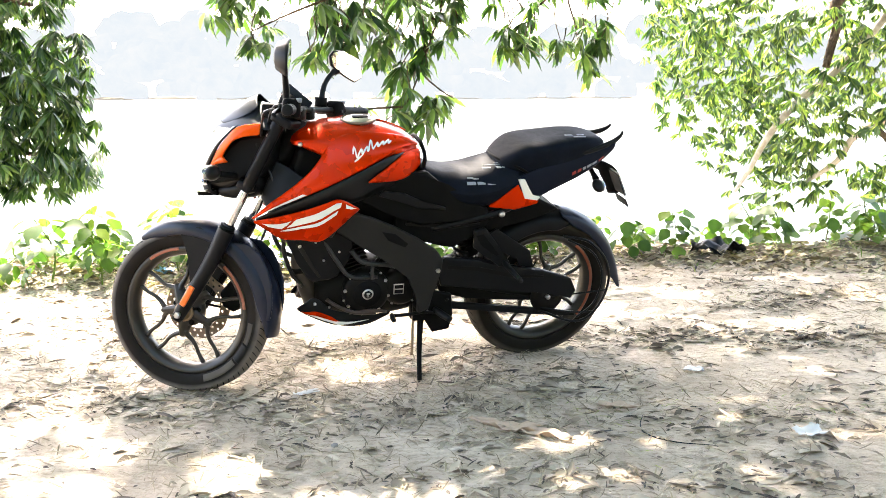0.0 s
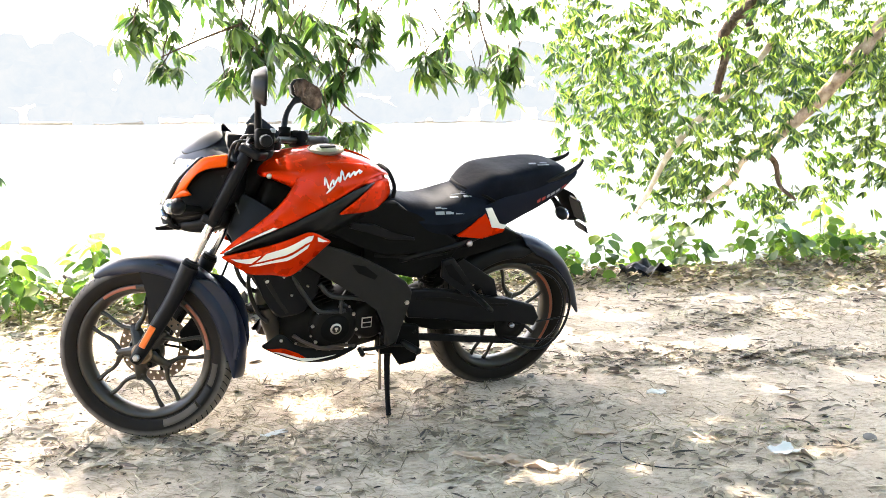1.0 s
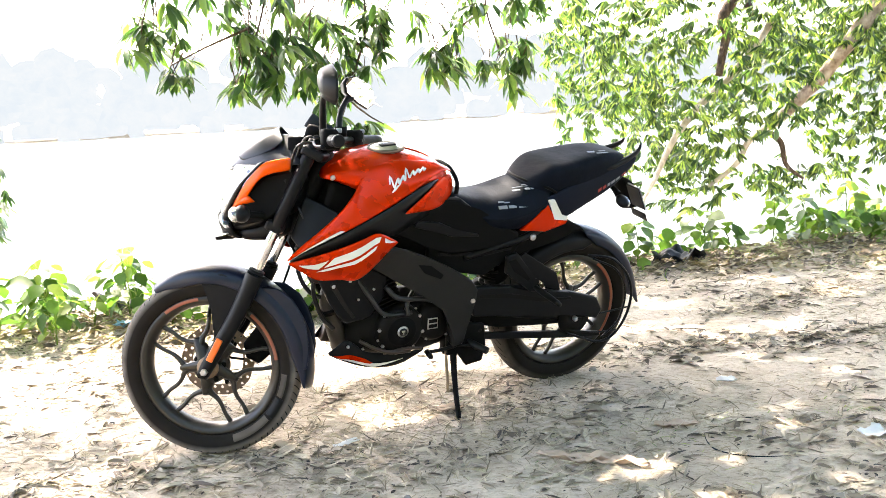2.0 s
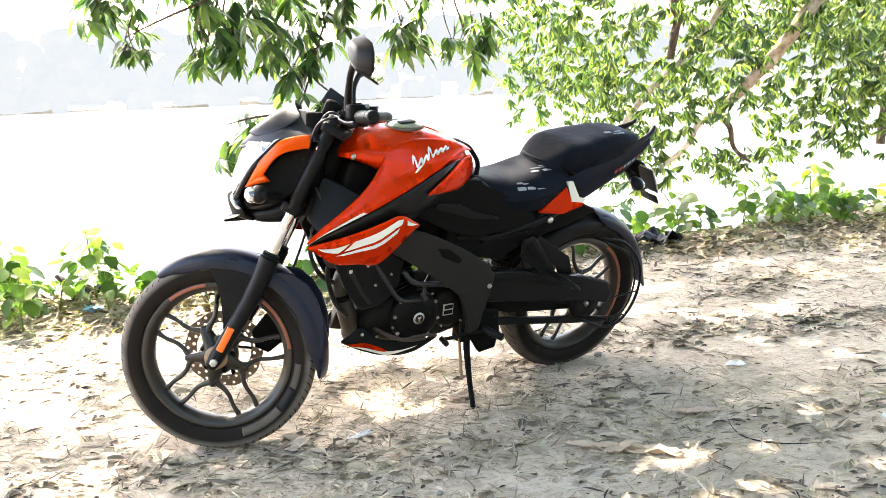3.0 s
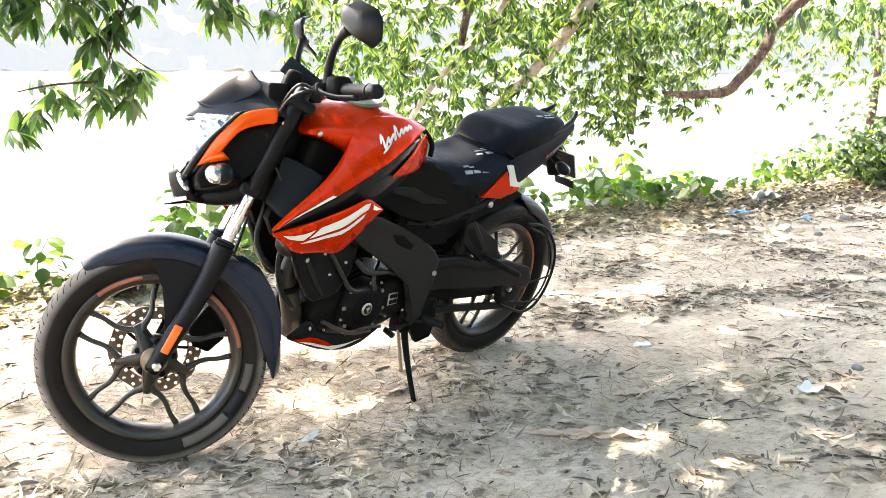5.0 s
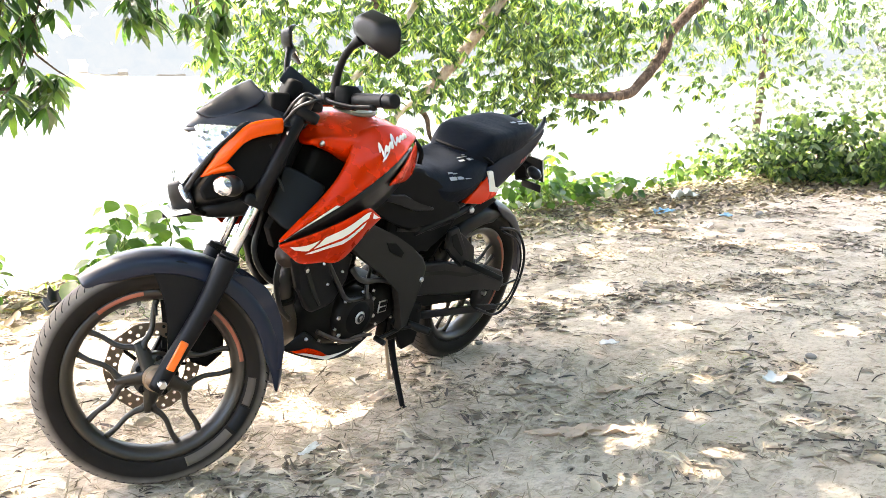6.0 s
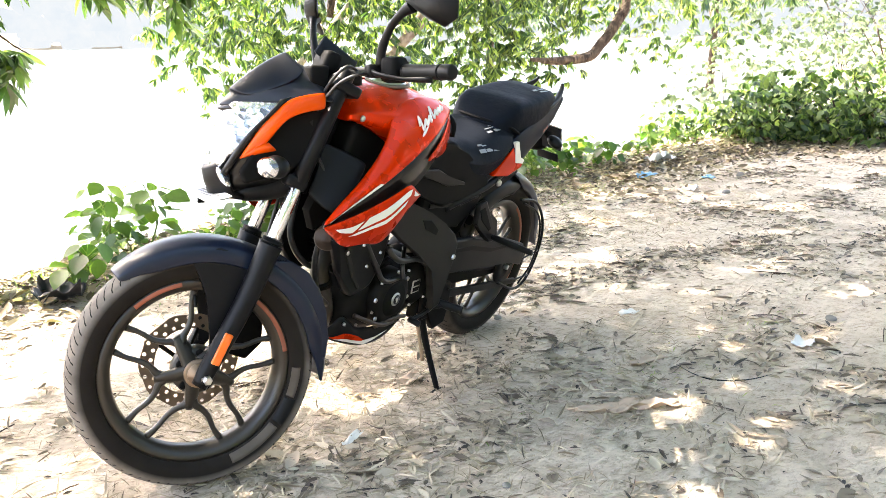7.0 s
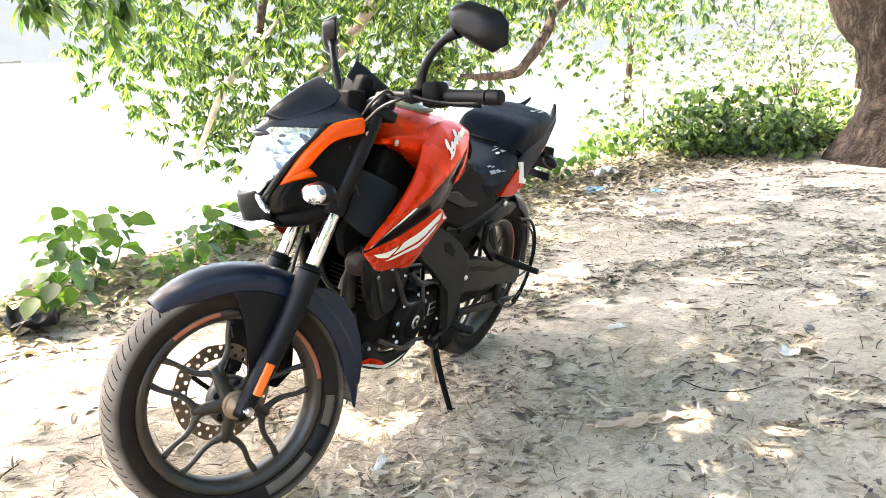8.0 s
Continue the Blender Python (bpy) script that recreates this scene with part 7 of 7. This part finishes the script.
# fallen leaves, straw and twigs
def scatter(name, count, density, lo, hi, wide, material, label, lift=0.007, curl=(-0.12, 0.2), tilt=0.4, fold=0.5, area=(-4.0, 8.0, 1.0, 6.4), sunk=-0.3):
    b, d, u, l = [], [], [], []
    tries = 0
    while len(b) < count and tries < count * 30:
        tries += 1
        x, y = rng.uniform(area[0], area[1]), rng.uniform(area[2], area[3])
        if rng.random() > density(x, y):
            continue
        a = rng.gauss(0.25, 0.9) if rng.random() < 0.65 else rng.uniform(0, 6.28)
        b.append((x, y, ground_z(x, y) + lift * rng.uniform(-sunk, 2.0 - 1.2 * max(sunk, 0.0))))
        d.append((math.cos(a), math.sin(a), rng.gauss(0.02, 0.05)))
        u.append((rng.gauss(0, tilt), rng.gauss(0, tilt), 1.0))
        l.append(rng.uniform(lo, hi))
    ob = leaves_mesh(name, b, d, u, l, wide, material, curl=rng.uniform(*curl), fold=fold)
    tagged(ob, label, "leaf litter", kind="stuff")


def leafy(x, y):
    k = max(0.04, 0.14 + 1.5 * noise.noise((x * 1.5, y * 2.2, 40)) + 0.7 * noise.noise((x * 5, y * 7, 44)))
    k += 0.6 * smooth(-0.9, 0.2, y - edge_y(x))
    k *= 0.7 + 0.3 * smooth(5.5, 3.5, y)
    k += 0.9 * smooth(3.0, 4.5, x) * smooth(-1.0, -0.2, y - edge_y(x))
    return k if y < edge_y(x) + 0.9 else 0.0


def strawy(x, y):
    k = 0.03
    for cx, cy, r, w in ((-0.35, 3.55, 0.30, 1.6), (-0.55, 3.45, 0.45, 1.0), (0.0, 3.35, 0.45, 0.8), (-1.4, 3.3, 0.7, 0.5), (-0.9, 2.7, 0.6, 0.2), (0.35, 2.7, 0.25, 0.5), (-0.3, 3.25, 0.3, 1.0), (0.75, 3.15, 0.25, 0.4), (0.55, 2.45, 0.35, 0.12), (-0.5, 2.5, 0.4, 0.25), (0.1, 2.45, 0.4, 0.12), (1.1, 3.0, 0.3, 0.4), (2.2, 4.7, 0.5, 0.6), (-2.0, 4.6, 0.9, 0.5)):
        k += w * math.exp(-((x - cx) ** 2 + (y - cy) ** 2) / (r * r))
    return k


for k, (cu, fo, wd) in enumerate(((0.10, 0.30, 0.46), (-0.10, 0.35, 0.38), (0.05, 0.45, 0.52), (-0.16, 0.5, 0.22))):
    scatter("fallen_leaves", 1900, leafy, 0.03, 0.095, wd, DRY, "brown and grey curled fallen mango leaves sunk in the dust", lift=0.006, curl=(cu, cu), fold=fo, tilt=0.26, sunk=0.9)
def drift(x, y):
    """The drift of leaves along the foot of the bank."""
    d = y - edge_y(x)
    s = smooth(2.3, 3.8, x)
    return (0.65 + 0.35 * smooth(0.4, 2.0, x)) * math.exp(-((d + 0.05 + 0.28 * s) / (0.30 + 0.22 * s)) ** 2) * (0.45 + 0.9 * max(0.0, noise.noise((x * 2, y * 2, 5)) + 0.4))


for cu in (0.25, -0.3):
    scatter("drifted_leaves", 2600, drift, 0.03, 0.085, 0.40, DRIFT, "tan and brown curled leaves drifted along the bank", lift=0.018, curl=(cu, cu), fold=0.5, tilt=0.7, area=(-3.4, 8.0, 4.6, 7.6))
scatter("dark_leaves", 2300, leafy, 0.03, 0.11, 0.15, DARK_DRY, "dark brown leaves pressed into the dust, standing in for shade under litter too", lift=0.006, curl=(0.03, 0.03), fold=0.5, tilt=0.25)
scatter("crumbs", 14000, leafy, 0.010, 0.030, 0.4, DARK_DRY, "dark crumbs of leaf and bark on the dust", lift=0.003)
scatter("leaf_fragments", 17000, leafy, 0.02, 0.07, 0.30, DRY, "crumbled bits of dry leaf", lift=0.004)
scatter("straw", 13000, strawy, 0.025, 0.085, 0.065, STRAW, "loose pale straw trodden into the dust", lift=0.009, curl=(0.35, 0.35), tilt=0.5, fold=0.2, area=(-3.2, 3.2, 1.8, 5.2))
for cu, tl in ((0.5, 0.5), (-0.45, 0.45)):
    scatter("dry_curls", 3400, lambda x, y: 0.5 * leafy(x, y) + 0.5 * strawy(x, y), 0.025, 0.065, 0.11, STRAW if cu > 0 else DRY, "curled dry stalks and leaf strips on the dust", lift=0.006, curl=(cu, cu), tilt=tl, fold=0.3, area=(-3.4, 4.5, 1.6, 5.6))
tw = bmesh.new()
for i in range(55):
    x, y = rng.uniform(-3.0, 5.0), rng.uniform(1.6, 5.8)
    a, ln = rng.gauss(0.2, 0.7), rng.uniform(0.05, 0.18)
    z = ground_z(x, y) + 0.003
    tube([(x, y, z), (x + math.cos(a) * ln * 0.5 - math.sin(a) * rng.gauss(0, 0.16) * ln, y + math.sin(a) * ln * 0.5 + math.cos(a) * rng.gauss(0, 0.10) * ln, z + 0.004), (x + math.cos(a) * ln, y + math.sin(a) * ln, z)], 0.0022, 4, 2, tw)
tagged(part("twigs", tw, BARK), "small dry twigs on the dust", "twigs", kind="stuff")

# litter
def scrap(name, x, y, sx, sy, turn, material, label, category="litter", lift=0.010):
    bm = bmesh.new()
    n = 10
    vs = [[bm.verts.new((sx * (i / n - 0.5) * (1 + 0.25 * noise.noise((j * 0.7, x * 5, 2))), sy * (j / n - 0.5) * (1 + 0.25 * noise.noise((i * 0.7, y * 5, 4))), (0.12 + 4.0 * lift * (lift > 0.02)) * sx * (noise.noise((i * 0.36 + x * 9, j * 0.3, y)) + 0.3 * noise.noise((i * 0.8 + x * 9, j * 0.7, y))) + 0.5 * sy * (j / n - 0.5) ** 2)) for i in range(n + 1)] for j in range(n + 1)]
    for j in range(n):
        for i in range(n):
            bm.faces.new((vs[j][i], vs[j][i + 1], vs[j + 1][i + 1], vs[j + 1][i]))
    ob = part(name, bm, material, None, label, m=pose(x, y, ground_z(x, y) + lift, 0, 0, turn), thick=0.0015)
    tagged(ob, label, category, kind="")
    return ob


scrap("paper_scrap", 1.205, 2.745, 0.10, 0.065, 20, PAPER, "white paper scrap lying on the dust")
scrap("paper_scrap", 0.975, 3.375, 0.075, 0.045, -15, PAPER, "small white paper scrap lying on the dust")
scrap("paper_scrap", 3.56, 5.18, 0.17, 0.09, 30, PAPER, "white wrapper lying by the weeds")
scrap("plastic_scrap", 3.62, 5.66, 0.16, 0.10, 10, BLUE_PLASTIC, "crumpled blue plastic bag by the weeds", lift=0.03)
scrap("paper_scrap", 4.40, 6.20, 0.28, 0.16, 0, PAPER, "pale crumpled sheet among the weeds", lift=0.04)
scrap("plastic_scrap", 2.7, 6.25, 0.16, 0.12, 50, PAPER, "pale plastic scrap among the weeds", lift=0.03)
scrap("paper_scrap", -0.48, 3.06, 0.09, 0.022, 35, PAPER, "narrow pale strip of paper on the dust")
scrap("plastic_scrap", 3.91, 5.30, 0.10, 0.07, 60, BLUE_PLASTIC, "small blue wrapper among drifted leaves", lift=0.03)
scrap("dark_bag", 1.68, 5.83, 0.30, 0.22, 10, DARK_PLASTIC, "crumpled black plastic bag on the bank", lift=0.05)
scrap("dark_bag", -0.81, 5.02, 0.26, 0.2, 70, DARK_PLASTIC, "torn black plastic bag among the weeds", lift=0.05)
scrap("dark_bag", -1.85, 5.45, 0.24, 0.16, -30, DARK_PLASTIC, "torn dark plastic bag among the weeds", lift=0.05)
scrap("plastic_scrap", -1.71, 5.02, 0.10, 0.08, 0, BLUE_PLASTIC, "blue plastic wrapper among the weeds", lift=0.03)
scrap("bark_strip", 0.23, 2.765, 0.22, 0.055, -22, CURLED, "curled strip of tan bark lying in a spot of sun", "bark")
scrap("bark_strip", 0.36, 2.705, 0.18, 0.045, -26, CURLED, "curled strip of tan bark lying in a spot of sun", "bark")
scrap("brown_leaf", 0.27, 2.74, 0.11, 0.025, 20, CURLED, "small curled brown leaf in a spot of sun", "leaf")
scrap("brown_leaf", -0.10, 3.33, 0.10, 0.05, 20, CURLED, "small curled brown leaf near the stand", "leaf")
rim = part("buried_rim", tube([(x, y, ground_z(x, y) + 0.003) for x, y in ((0.699, 2.899), (0.676, 2.808), (0.684, 2.728), (0.759, 2.657), (0.868, 2.636))], [0.0008, 0.002, 0.0026, 0.0022, 0.0008], 6, 4), DARK_PLASTIC)
tagged(rim, "thin dark curved rim half buried in the dust", "litter")
scrap("brown_leaf", 0.63, 2.96, 0.14, 0.035, -10, CURLED, "dark curled brown leaf on the dust", "leaf")
def stone(x, y, r):
    bm = bmesh.new()
    bmesh.ops.create_icosphere(bm, subdivisions=2, radius=r)
    for v in bm.verts:
        v.co *= 1 + 0.3 * noise.noise(v.co * 30 + Vector((x, y, 0)))
        v.co.z *= 0.6
    ob = part("stone", bm, STONE, m=pose(x, y, ground_z(x, y) + r * 0.25, 0, 0, 40))
    tagged(ob, "small grey stone on the dust", "stone", "stones on the path")
for x, y, r in ((1.55, 2.85, 0.022), (0.52, 3.65, 0.016), (2.6, 3.6, 0.02), (-0.3, 2.6, 0.012), (1.9, 4.1, 0.02), (3.6, 4.9, 0.03), (4.3, 5.3, 0.035)):
    stone(x, y, r)
